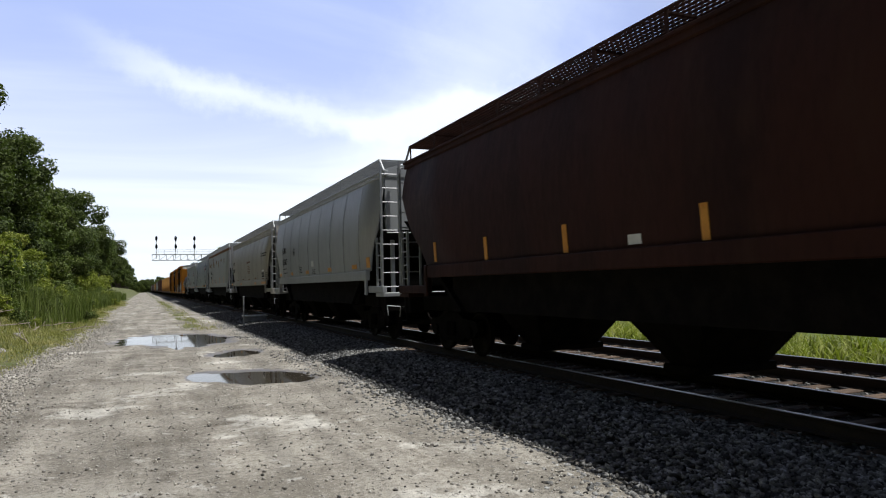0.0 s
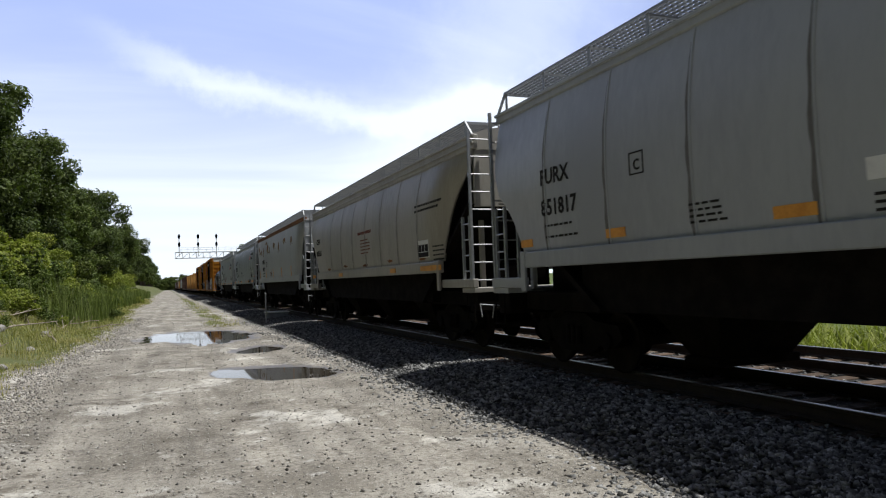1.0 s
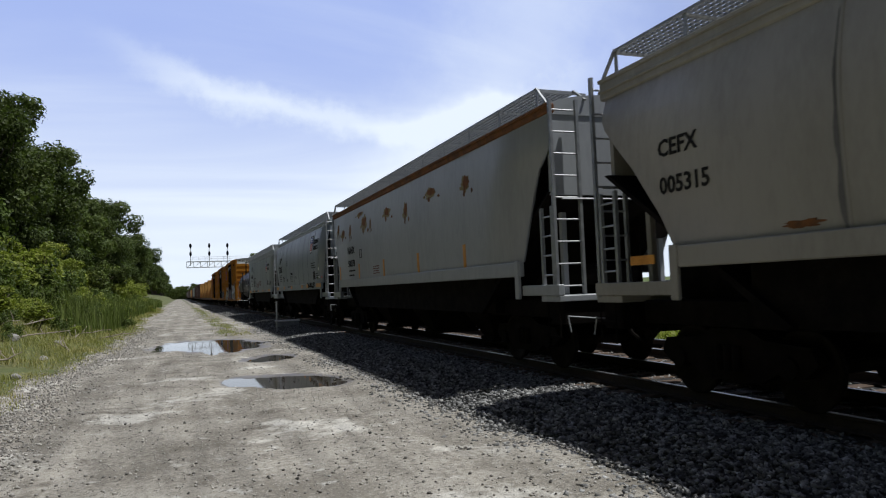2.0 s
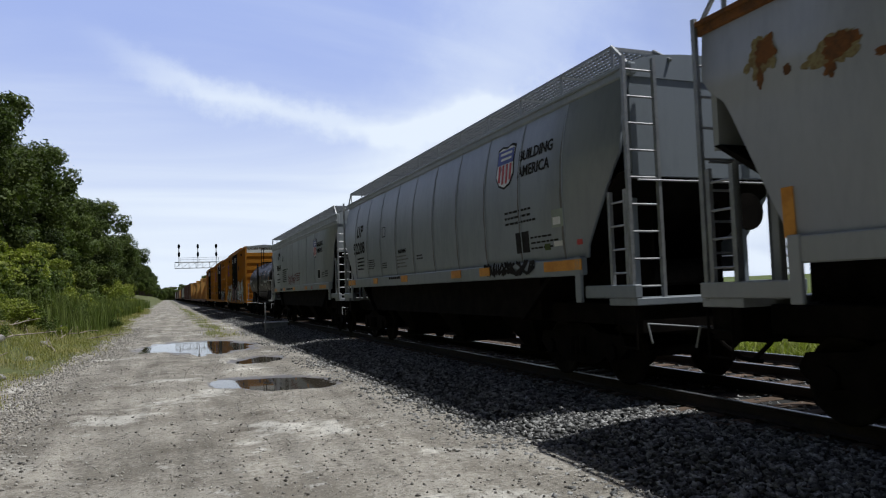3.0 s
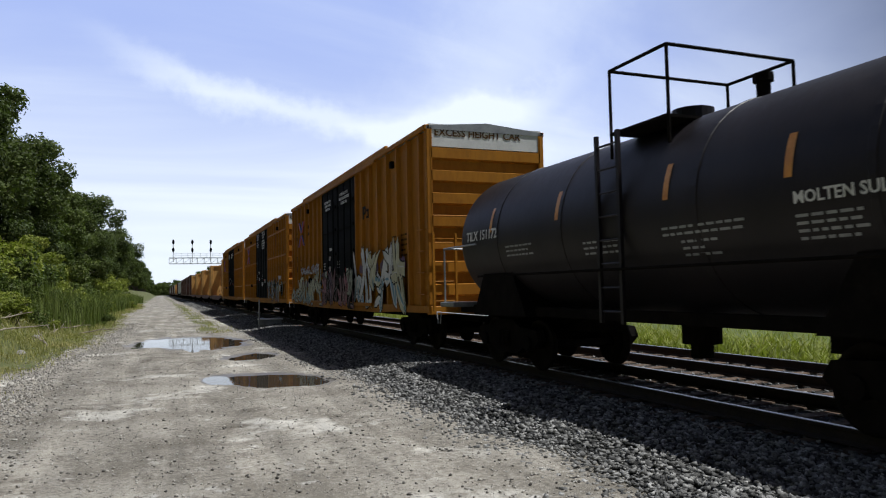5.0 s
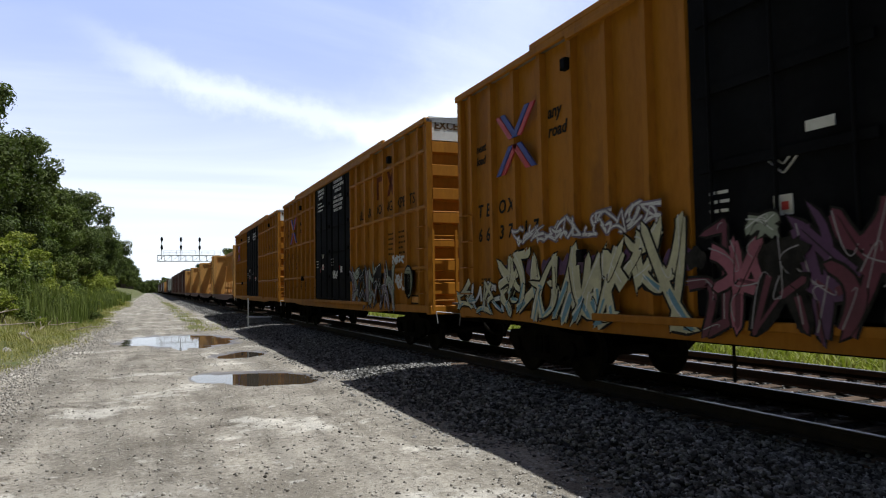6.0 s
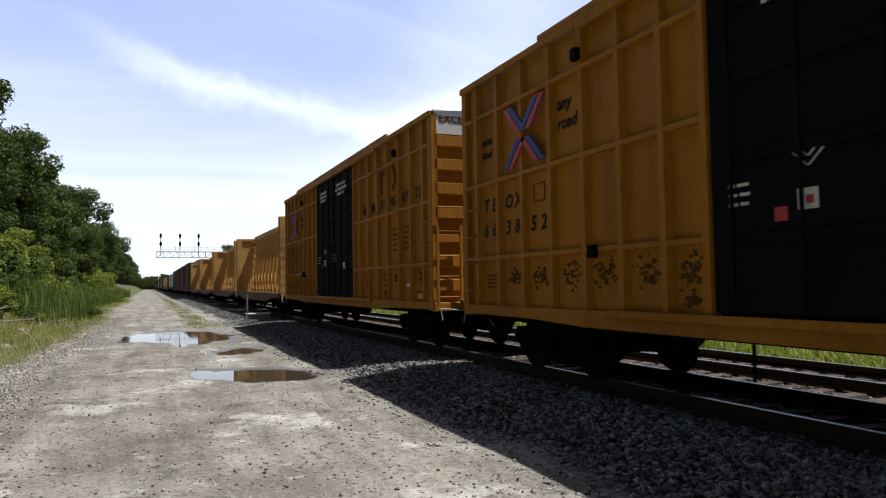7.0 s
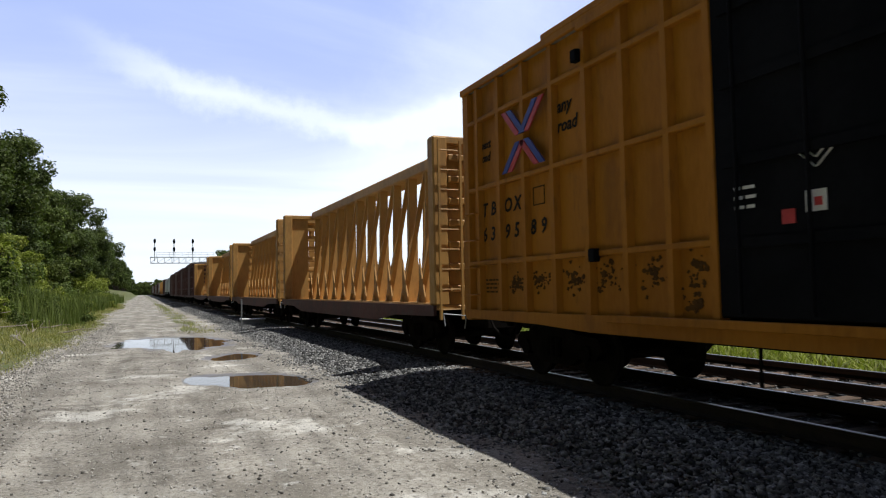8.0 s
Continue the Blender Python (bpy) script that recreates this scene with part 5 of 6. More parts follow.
def shrubs():
    models = [shrub_model(41, 2600, 0.07, "shrub"), shrub_model(42, 2600, 0.075, "shrub", 1.2), shrub_model(43, 2400, 0.07, "leaf", 1.1), shrub_model(44, 2200, 0.06, "reed", 0.8)]
    rng = random.Random(8)
    for i in range(300):
        y = 15 + 120 * rng.random() ** 1.5
        far = min(1, (y - 17) / 30)
        x = left_edge(y) - 0.9 - rng.random() ** 0.8 * 7.0 - (1.6 if y < 28 else 0)
        s = rng.uniform(0.4, 1.2) * (0.45 + 0.8 * smooth(0.8, 5, left_edge(y) - x)) * (0.55 + 0.65 * far)
        k = rng.randrange(4)
        root = tagged(new("shrub"), "bushy green shrub on the weedy bank", "shrub", "shrubs on the bank")
        root.matrix_basis = Matrix.Translation((x, y, ground_z(x, y) - 0.03)) @ Matrix.Rotation(rng.uniform(0, 6.28), 4, "Z") @ Matrix.Diagonal((s * rng.uniform(0.9, 1.3), s * rng.uniform(0.9, 1.3), s, 1))
        for nm, me in zip(("stem", "foliage"), models[k]):
            o = new(nm, me)
            o.parent = root


shrubs()


def blades(name, label, spots, mat, bend=0.35):
    """Grass or reeds: each blade two narrow quads; spots: x, y, z, height, width."""
    rng = np.random.default_rng(3)
    s = np.array(spots)
    n = len(s)
    a = rng.uniform(0, 2 * math.pi, n)
    d = np.stack([np.cos(a), np.sin(a), np.zeros(n)], 1)
    side = np.stack([-np.sin(a), np.cos(a), np.zeros(n)], 1) * s[:, 4:5] / 2
    lean = bend * rng.uniform(0.2, 1.2, n)[:, None] * s[:, 3:4]
    p0 = s[:, :3]
    up = np.array([0, 0, 1.0])
    p1 = p0 + d * lean * 0.3 + up * s[:, 3:4] * 0.6
    p2 = p0 + d * lean + up * s[:, 3:4] * rng.uniform(0.85, 1.05, n)[:, None]
    v = np.stack([p0 - side, p0 + side, p1 + side * 0.8, p1 - side * 0.8, p2 + side * 0.15, p2 - side * 0.15], 1).reshape(-1, 3)
    f = np.concatenate([np.arange(n)[:, None] * 6 + np.array([[0, 1, 2, 3]]), np.arange(n)[:, None] * 6 + np.array([[3, 2, 4, 5]])])
    return tagged(new(name, quad_mesh(name, v, f, mat)), label, "grass", kind="stuff")


def grasses():
    rng = random.Random(77)
    spots = []
    for _ in range(62000):
        y = 7 + 125 * rng.random() ** 1.7
        x = left_edge(y) - abs(rng.gauss(0, 2.6)) + rng.gauss(-0.1, 0.25)
        if y < 26 and noise.noise((x * 0.6, y * 0.45, 6)) < -0.22:
            continue
        h = (0.08 + 0.30 * rng.random() ** 1.6) * (0.4 + 0.9 * smooth(0, 2.6, left_edge(y) - x))
        spots.append((x, y, ground_z(x, y) - 0.02, h, 0.012 + 0.006 * y / 30))
    for _ in range(1500):        # strip of weeds between road and ballast, farther on
        y = 33 + 90 * rng.random() ** 1.4
        x = 2.5 + rng.gauss(0, 0.45)
        spots.append((x, y, ground_z(x, y) - 0.02, rng.uniform(0.05, 0.16), 0.03))
    blades("verge_grass", "ragged yellow-green grass along the road's edge", spots, "dry_grass", 0.9)
    spots = []
    for _ in range(3600):
        y = 40 + 14 * rng.random() + rng.gauss(0, 3)
        x = left_edge(y) - 1.2 - 3.0 * rng.random()
        spots.append((x, y, ground_z(x, y) - 0.03, rng.uniform(0.9, 1.9), 0.03))
    for _ in range(6000):
        y = rng.uniform(70, 150)
        x = left_edge(y) - 0.9 - 3.0 * rng.random()
        spots.append((x, y, ground_z(x, y) - 0.03, rng.uniform(0.8, 1.8), 0.05))
    blades("reeds", "tall green reeds on the bank", spots, "reed", 0.25)
    spots = []
    for _ in range(30000):
        y, x = rng.uniform(3, 90), 12.5 + abs(rng.gauss(0, 9))
        spots.append((x, y, ground_z(x, y) - 0.03, rng.uniform(0.10, 0.36), 0.024))
    for _ in range(14000):       # denser low growth along the ballast's foot
        y, x = rng.uniform(2, 60), rng.uniform(12.2, 15.0)
        tuft = 0.5 + 0.5 * noise.noise((x * 0.9, y * 0.7, 3))
        spots.append((x, y, ground_z(x, y) - 0.03, (0.25 + 0.6 * tuft) * rng.uniform(0.4, 1), 0.045))
    blades("meadow_grass", "bright green meadow grass beyond the tracks", spots, "shrub", 1.1)


grasses()


def rubble():
    """Dead branches and pale rocks on the left bank."""
    rng = random.Random(4)
    rock_spots = [(-4.6, 38.5, 0.32), (-4.3, 30.0, 0.16), (-3.9, 24.5, 0.14), (-4.8, 21.5, 0.2), (-5.4, 23.5, 0.17), (-5.2, 27.0, 0.22), (-3.6, 19.0, 0.12)]
    for x, y, s in rock_spots:
        bm = bmesh.new()
        bmesh.ops.create_icosphere(bm, subdivisions=2, radius=s)
        for v in bm.verts:
            v.co *= 1 + 0.35 * noise.noise(v.co * (2.2 / s) + Vector((x, y, 0)))
            v.co.z *= 0.75
        o = tagged(part("rock", bm, "concrete"), "pale weathered rock among the weeds", "rock", "rocks on the bank")
        o.matrix_basis = pose(x, y, ground_z(x, y) + s * 0.35, 0, 0, rng.uniform(0, 360))
    for k in range(34):
        y = rng.uniform(15, 36)
        x = left_edge(y) - rng.uniform(0.9, 4.4)
        z = ground_z(x, y)
        a = rng.uniform(0, 3.14)
        ln = rng.uniform(0.7, 2.0)
        bm = bmesh.new()
        p = Vector((0, 0, 0.05))
        for i in range(4):
            q = p + Vector((math.cos(a + rng.uniform(-.3, .3)) * ln / 4, math.sin(a + rng.uniform(-.3, .3)) * ln / 4, rng.uniform(-0.02, 0.10)))
            tube(bm, p, q, 0.035 * (1 - i * 0.2), 6)
            if i:
                tube(bm, p, p + Vector((rng.uniform(-.3, .3), rng.uniform(-.3, .3), rng.uniform(0.1, 0.35))), 0.012, 5)
            p = q
        o = tagged(part("dead_branch", bm, "dead"), "bleached dead branch lying on the bank", "branch", "branches on the bank")
        o.matrix_basis = pose(x, y, z)


rubble()


# ---- things by the line ----
def marker_post():
    root = tagged(new("marker_post"), "thin white marker post beside the ballast", "post")
    root.matrix_basis = pose(4.28, 33.6, ROAD_Z)
    part("pole", bevelled(new_box(-0.03, 0.03, -0.03, 0.03, -0.2, 1.42), 0.008), "galv", root)
    part("cap", bevelled(new_box(-0.04, 0.04, -0.04, 0.04, 1.42, 1.46), 0.01), "galv", root)


marker_post()


def relay_box():
    root = tagged(new("equipment_box"), "low pale metal equipment box by the track", "box")
    root.matrix_basis = pose(5.25, 37.0, -0.30)
    part("body", bevelled(new_box(-0.55, 0.55, -0.35, 0.35, -0.1, 0.34), 0.03), "galv", root)
    part("lid", bevelled(new_box(-0.6, 0.6, -0.4, 0.4, 0.34, 0.40), 0.015), "white", root)


relay_box()


def signal_bridge():
    y = 168
    root = tagged(new("signal_bridge"), "silver steel truss bridge carrying three signals over the tracks", "signal bridge")
    root.matrix_basis = pose(0, y, 0)
    x0, x1, za, zb = 1.85, 15.2, 8.05, 9.35
    for yy in (-0.6, 0.6):
        for z in (za, zb):
            part("chord", beam(bmesh.new(), (x0, yy, z), (x1, yy, z), 0.13, 0.13), "silver", root)
        n = 9
        for i in range(n + 1):
            x = x0 + (x1 - x0) * i / n
            part("upright", beam(bmesh.new(), (x, yy, za), (x, yy, zb), 0.09, 0.09, (0, 1, 0)), "silver", root)
            if i < n:
                part("diagonal", beam(bmesh.new(), (x, yy, za), (x + (x1 - x0) / n, yy, zb), 0.07, 0.07, (0, 1, 0)), "silver", root)
    bm = bmesh.new()
    for i in range(10):
        x = x0 + (x1 - x0) * i / 9
        beam(bm, (x, -0.6, za), (x, 0.6, za), 0.08, 0.08)
        beam(bm, (x, -0.6, zb), (x, 0.6, zb), 0.08, 0.08)
    part("cross_ties", bm, "silver", root)
    part("walkway", new_box(x0, x1, -0.5, 0.5, zb + 0.06, zb + 0.10), "silver", root)
    bm = bmesh.new()
    for z in (zb + 0.6, zb + 1.05):
        tube(bm, (x0 + 1.2, -0.55, z), (x1, -0.55, z), 0.035, 6)
    for i in range(10):
        x = x0 + 1.2 + (x1 - x0 - 1.2) * i / 9
        tube(bm, (x, -0.55, zb), (x, -0.55, zb + 1.05), 0.03, 6)
    part("handrail", bm, "silver", root)
    for yy in (-0.6, 0.6):
        part("leg", bevelled(new_box(x1 - 0.2, x1 + 0.2, yy - 0.15, yy + 0.15, -0.9, zb), 0.02), "silver", root)
    for x in (2.7, 6.7, 10.65):
        sig = new("signal")
        sig.parent, sig.matrix_basis = root, pose(x, -0.75, zb)
        part("mast", tube(bmesh.new(), (0, 0, -0.9), (0, 0, 4.0), 0.09, 8), "silver", sig)
        for z in (1.75, 3.55):
            bm = bmesh.new()
            slab(bm, [(0.27 * math.cos(t), z + 0.56 * math.sin(t)) for t in np.linspace(0, 2 * math.pi, 16, endpoint=False)], 1, -0.22, -0.16)
            for dz in (-0.34, 0, 0.34):
                tube(bm, (0, -0.16, z + dz), (0, -0.5, z + dz), 0.12, 10)
            tube(bm, (0, 0.1, z), (0, -0.18, z), 0.2, 10)
            part("signal_head", bm, "door_black", sig)


signal_bridge()


# ---- markings on the cars ----
def colour(name, rgb):
    M[name] = material(name, rgb, tuple(c * 0.75 for c in rgb), 0.5, scale=3, fine=20, bump=0.02)


for nm, rgb in (("spray_cream", (0.62, 0.60, 0.42)), ("spray_blue", (0.16, 0.34, 0.48)), ("spray_pink", (0.36, 0.11, 0.17)), ("spray_wine", (0.13, 0.02, 0.05)), ("spray_silver", (0.36, 0.34, 0.38)), ("spray_white", (0.72, 0.73, 0.75)), ("spray_violet", (0.19, 0.14, 0.20)), ("spray_grey_green", (0.30, 0.34, 0.28)), ("spray_green", (0.10, 0.16, 0.05)), ("spray_purple", (0.10, 0.035, 0.12))):
    colour(nm, rgb)


def conform(ob, car, x):
    """Bend a flat marking, laid at x, onto the side of a hopper."""
    for v in ob.data.vertices:
        v.co.x += x - side_at(car, v.co.z)
    return ob


def patch(parent, y0, y1, z0, z1, mat, name="reflector", out=None, bulge=None):
    """A thin plate on the side towards the road."""
    x = out if out is not None else side_at(parent, (z0 + z1) / 2)
    ob = part(name, new_box(-x - 0.010, -x + 0.004, min(y0, y1), max(y0, y1), z0, z1), mat, parent)
    return ob if out is not None else conform(ob, parent, x)


def write(parent, text, y, z, size, mat="ink", bulge=0.0, out=None, slant=0.0, wide=1.0, name="lettering", bold=0.022):
    x = out if out is not None else side_at(parent, z)
    ob = words(text, size, mat, parent, Matrix.Translation((-x - 0.007, y, z)) @ SIDE, name, slant, wide, bold)
    if out is None:
        for v in ob.data.vertices:
            v.co.z += side_at(parent, z + v.co.y) - x
    return ob


def print_block(parent, y, z, wide, rows, mat="ink", bulge=0.0, step=0.085, thick=0.035, seed=1, out=None):
    x = out if out is not None else side_at(parent, z)
    ob = bars(rows, parent, mat, y, z, wide, step, thick, x - HW + 0.006, seed)
    return ob if out is not None else conform(ob, parent, x)


def outline_box(parent, y0, y1, z0, z1, mat="ink", bulge=0.0, t=0.018):
    x = side_at(parent, z0)
    bm = bmesh.new()
    for a, b, c, d in ((y0, y1, z0, z0 + t), (y0, y1, z1 - t, z1), (y0, y0 + t, z0, z1), (y1 - t, y1, z0, z1)):
        box(bm, -x - 0.007, -x, a, b, c, d)
    conform(part("stencil_frame", bm, mat, parent), parent, x)


def rust_stain(parent, y, z, w, h, bulge, seed, mat="rust_patch", lift=0.006):
    """A ragged patch where the paint has gone."""
    rng = random.Random(seed)
    bm = bmesh.new()
    n = 44
    x = side_at(parent, z)
    ring = []
    for i in range(n):
        a = 2 * math.pi * i / n
        k = 1 + 0.45 * noise.noise((math.cos(a) * 1.7 + seed, math.sin(a) * 1.7, seed)) + rng.uniform(-0.12, 0.12)
        ring.append((y + w / 2 * k * math.cos(a), z + h / 2 * k * math.sin(a)))
    slab(bm, ring, 0, -x - lift, -x + 0.002)
    conform(part("rust_stain", bm, mat, parent), parent, x)


# rust-brown car
for y, z in ((4.2, 1.9), (1.58, 1.9), (-1.24, 1.9), (6.6, 1.95), (-4.2, 1.9)):
    patch(rust, y - 0.06, y + 0.06, z, z + 0.42, "orange", bulge=0.16)
patch(rust, -0.14, 0.12, 1.93, 2.06, "white", "label_plate", bulge=0.16)

# pale grey ribbed car
write(furx, "FURX", 6.57, 2.95, 0.35, wide=1.0)
write(furx, "851817", 6.57, 2.45, 0.36, wide=0.98)
outline_box(furx, 3.9, 4.2, 2.76, 3.06)
write(furx, "C", 4.11, 2.82, 0.2)
for a, b in ((7.35, 6.95), (4.82, 4.38), (1.9, 1.38), (-1.6, -2.1), (-4.6, -5.1)):
    patch(furx, a, b, 1.97, 2.10, "orange")
patch(furx, -6.40, -6.08, 1.97, 2.26, "orange")
patch(furx, 0.85, 0.5, 2.22, 2.42, "white", "label_plate")
print_block(furx, 6.5, 2.26, 0.9, 1, seed=2)
print_block(furx, 6.5, 2.08, 0.9, 1, seed=3)
print_block(furx, 3.12, 2.24, 0.5, 4, seed=4, step=0.07, thick=0.028)
print_block(furx, 0.8, 2.08, 0.6, 3, seed=5, step=0.07, thick=0.028)

# beige car
write(beige, "CEFX", 7.1, 3.02, 0.30, bulge=0.1)
write(beige, "005315", 7.1, 2.55, 0.30, bulge=0.1)
print_block(beige, -5.05, 3.24, 1.9, 2, seed=6, step=0.12, thick=0.055)
patch(beige, -5.22, -5.93, 2.00, 2.42, "white", "placard_back")
patch(beige, -5.24, -5.91, 2.02, 2.40, "ink", "placard", out=side_at(beige, 2.2) + 0.005)
bm = bmesh.new()
for z in (2.13,):
    box(bm, -side_at(beige, 2.2) - 0.02, -side_at(beige, 2.2) - 0.014, -5.88, -5.27, z, z + 0.015)
for y in (-5.48, -5.70):
    box(bm, -side_at(beige, 2.2) - 0.02, -side_at(beige, 2.2) - 0.014, y, y + 0.012, 2.14, 2.38)
part("placard_lines", bm, "white", beige)
print_block(beige, 0.5, 2.95, 1.6, 1, "maroon", 0.1, seed=7, thick=0.09)
print_block(beige, 0.2, 2.75, 1.1, 5, "maroon", 0.1, seed=8, step=0.10, thick=0.035)
print_block(beige, -6.2, 2.22, 0.8, 4, bulge=0.1, seed=9, step=0.1)
for a, b in ((7.7, 7.2), (3.0, 2.5), (-3.1, -3.55), (-5.55, -6.9)):
    patch(beige, a, b, 1.68, 1.80, "orange", out=HW + 0.03)
for k in range(5):
    rust_stain(beige, 5 - k * 2.6, 1.98 + 0.04 * (k % 2), 0.5, 0.08, 0.1, 60 + k)

# light grey car with rust
write(nahx, "NAHX", 6.33, 2.78, 0.36, bulge=0.06)
write(nahx, "508378", 6.28, 2.33, 0.33, bulge=0.06)
print_block(nahx, 6.2, 2.16, 0.9, 1, bulge=0.06, seed=10, thick=0.05)
print_block(nahx, 6.2, 2.0, 0.9, 1, bulge=0.06, seed=11, thick=0.05)
outline_box(nahx, 4.32, 4.6, 2.57, 2.86, bulge=0.06)
print_block(nahx, 2.9, 2.2, 0.8, 4, "maroon", 0.06, seed=12, step=0.07, thick=0.03)
for y in (7.66, 4.73, 1.7, -1.5, -4.6):
    patch(nahx, y - 0.07, y + 0.07, 1.88, 2.38, "orange", bulge=0.06)
for y, z, w, h, k in ((3.9, 3.72, 0.9, 0.55, 1), (3.1, 3.6, 0.22, 0.4, 2), (5.9, 3.62, 0.36, 0.5, 3), (7.85, 3.82, 0.5, 0.5, 4), (7.0, 3.6, 0.75, 0.36, 5), (1.2, 3.75, 0.9, 0.35, 6), (-0.6, 3.6, 0.5, 0.5, 7), (-2.6, 3.8, 1.0, 0.3, 8), (-4.8, 3.7, 0.6, 0.4, 9), (4.5, 4.05, 1.2, 0.18, 10)):
    rust_stain(nahx, y, z, w * 0.52, h * 0.60, 0.06, 80 + k)
    rust_stain(nahx, y + 0.03, z - h * 0.08, w * 0.72, h * 0.86, 0.06, 180 + k, "rust_bloom", 0.0035)
    for j in range(4):
        rust_stain(nahx, y + (j - 1.6) * w * 0.34, z - h * (0.55 - 0.3 * (j % 2)), w * 0.13 + 0.02, h * (0.22 + 0.1 * (j % 3)), 0.06, 120 + 7 * k + j, "rust_bloom" if j % 2 else "rust_patch", 0.0045)


def shield(car, y, z, w, h, bulge):
    """The railway's emblem as plain shapes: a shield with a dark top and red stripes."""
    x = side_at(car, z + h / 2)

    def shape(k, lift, cut0, cut1):
        pts = [(-0.5, 1.0), (-0.25, 1.06), (0, 1.0), (0.25, 1.06), (0.5, 1.0), (0.46, 0.66), (0.5, 0.32), (0.3, 0.08), (0, 0.0), (-0.3, 0.08), (-0.5, 0.32), (-0.46, 0.66)]
        return [(y - w * p * k, z + h * (0.5 + (min(max(q, cut0), cut1) - 0.5) * k)) for p, q in pts]
    conform(part("emblem_border", slab(bmesh.new(), shape(1.0, 0, 0, 2), 0, -x - 0.006, -x), "ink", car), car, x)
    conform(part("emblem_field", slab(bmesh.new(), shape(0.90, 0, 0, 2), 0, -x - 0.009, -x - 0.004), "white", car), car, x)
    conform(part("emblem_top", new_box(-x - 0.012, -x - 0.007, y - w * 0.43, y + w * 0.43, z + h * 0.60, z + h * 0.94), "blue", car), car, x)
    bm = bmesh.new()
    for i in range(4):
        u = y - w * 0.36 + w * 0.20 * i
        box(bm, -x - 0.012, -x - 0.007, u, u + w * 0.10, z + h * (0.10 + 0.06 * abs(i - 1.5)), z + h * 0.58)
    conform(part("emblem_stripes", bm, "red", car), car, x)
    bm = bmesh.new()
    for i in range(2):
        box(bm, -x - 0.015, -x - 0.011, y - w * 0.32, y + w * (0.30 - 0.05 * i), z + h * (0.82 - 0.13 * i), z + h * (0.88 - 0.13 * i))
    conform(part("emblem_bars", bm, "white", car), car, x)


def reporting_initials(car, y, z, h, bulge):
    """The two slanted initials, as plain strokes."""
    x = side_at(car, z + h / 2)
    bm = bmesh.new()
    k = 0.18
    def stroke(u0, z0, u1, z1, t=0.075):
        slab(bm, [(y - u0 - k * z0, z + z0), (y - u0 - t - k * z0, z + z0), (y - u1 - t - k * z1, z + z1), (y - u1 - k * z1, z + z1)], 0, -x - 0.008, -x)
    stroke(0, 0.06, 0, h)
    stroke(0.24, 0.06, 0.24, h)
    stroke(0.04, 0, 0.04, 0.07, 0.24)
    stroke(0.42, 0, 0.42, h)
    stroke(0.50, h - 0.07, 0.50, h, 0.14)
    stroke(0.50, h * 0.42, 0.50, h * 0.42 + 0.07, 0.14)
    stroke(0.62, h * 0.48, 0.62, h - 0.03)
    tagged(conform(part("initials", bm, "ink", car), car, x), kind="stuff")


# blue-grey ribbed car
reporting_initials(up1, 6.5, 3.2, 0.36, 0)
write(up1, "WARNING", 2.26, 2.46, 0.14)
write(up1, "92208", 6.92, 2.69, 0.50, wide=1.08)
outline_box(up1, 3.36, 3.66, 3.0, 3.28)
shield(up1, -4.1, 3.25, 0.72, 0.78, 0)
write(up1, "BUILDING", -4.62, 3.66, 0.26, "ink")
write(up1, "AMERICA", -4.62, 3.38, 0.26, "ink")
for a, b in ((7.46, 6.6), (4.46, 4.04), (1.85, 1.36), (-1.6, -2.1), (-3.05, -3.5), (-5.55, -6.64)):
    patch(up1, a, b, 1.70, 1.86, "orange", out=HW + 0.03)
print_block(up1, 6.5, 2.50, 0.9, 4, seed=14, step=0.11, thick=0.05)
print_block(up1, 5.2, 2.40, 0.6, 5, seed=15, step=0.06, thick=0.025)
print_block(up1, 3.9, 2.25, 0.6, 3, seed=16, step=0.06, thick=0.025)
print_block(up1, 2.4, 2.36, 0.9, 4, "grime", seed=17, step=0.09, thick=0.035)
print_block(up1, 0.8, 2.3, 0.4, 2, seed=18, step=0.07)
print_block(up1, -4.1, 2.78, 1.2, 3, seed=19, step=0.1, thick=0.04)
print_block(up1, -5.0, 2.28, 0.9, 3, seed=29, step=0.09, thick=0.03)
patch(up1, -4.47, -4.93, 2.06, 2.42, "ink", "placard")
patch(up1, -5.74, -6.09, 2.40, 2.68, "spray_grey_green", "placard_back")
patch(up1, -5.77, -6.0, 2.44, 2.56, "white", "placard")
patch(up1, -5.75, -6.0, 2.10, 2.18, "white", "label_plate")
patch(up1, -6.42, -6.56, 2.08, 2.16, "red", "label_plate")
patch(up1, -5.45, -5.62, 2.06, 2.16, "leaf", "label_plate")
print_block(up1, 2.9, 1.79, 1.0, 1, seed=20, thick=0.06, out=HW + 0.032)

# grey smooth car
reporting_initials(up2, 6.0, 3.36, 0.34, 0.08)
write(up2, "98648", 6.34, 2.76, 0.43, bulge=0.08, wide=1.32)
outline_box(up2, 4.11, 4.4, 3.2, 3.48, bulge=0.08)
write(up2, "C", 4.33, 3.25, 0.18, bulge=0.08)
shield(up2, -4.35, 2.93, 0.66, 0.76, 0.08)
write(up2, "BUILDING", -4.82, 3.37, 0.24, "ink", bulge=0.08)
write(up2, "AMERICA", -4.82, 3.11, 0.24, "ink", bulge=0.08)
for a, b in ((6.98, 6.1), (3.86, 3.36), (0.9, 0.4), (-2.2, -2.7), (-5.4, -6.6)):
    patch(up2, a, b, 1.66, 1.80, "orange", out=HW + 0.03)
print_block(up2, 6.3, 2.55, 0.95, 1, bulge=0.08, seed=21, thick=0.06)
print_block(up2, 6.3, 2.25, 0.9, 2, bulge=0.08, seed=22, step=0.15, thick=0.06)
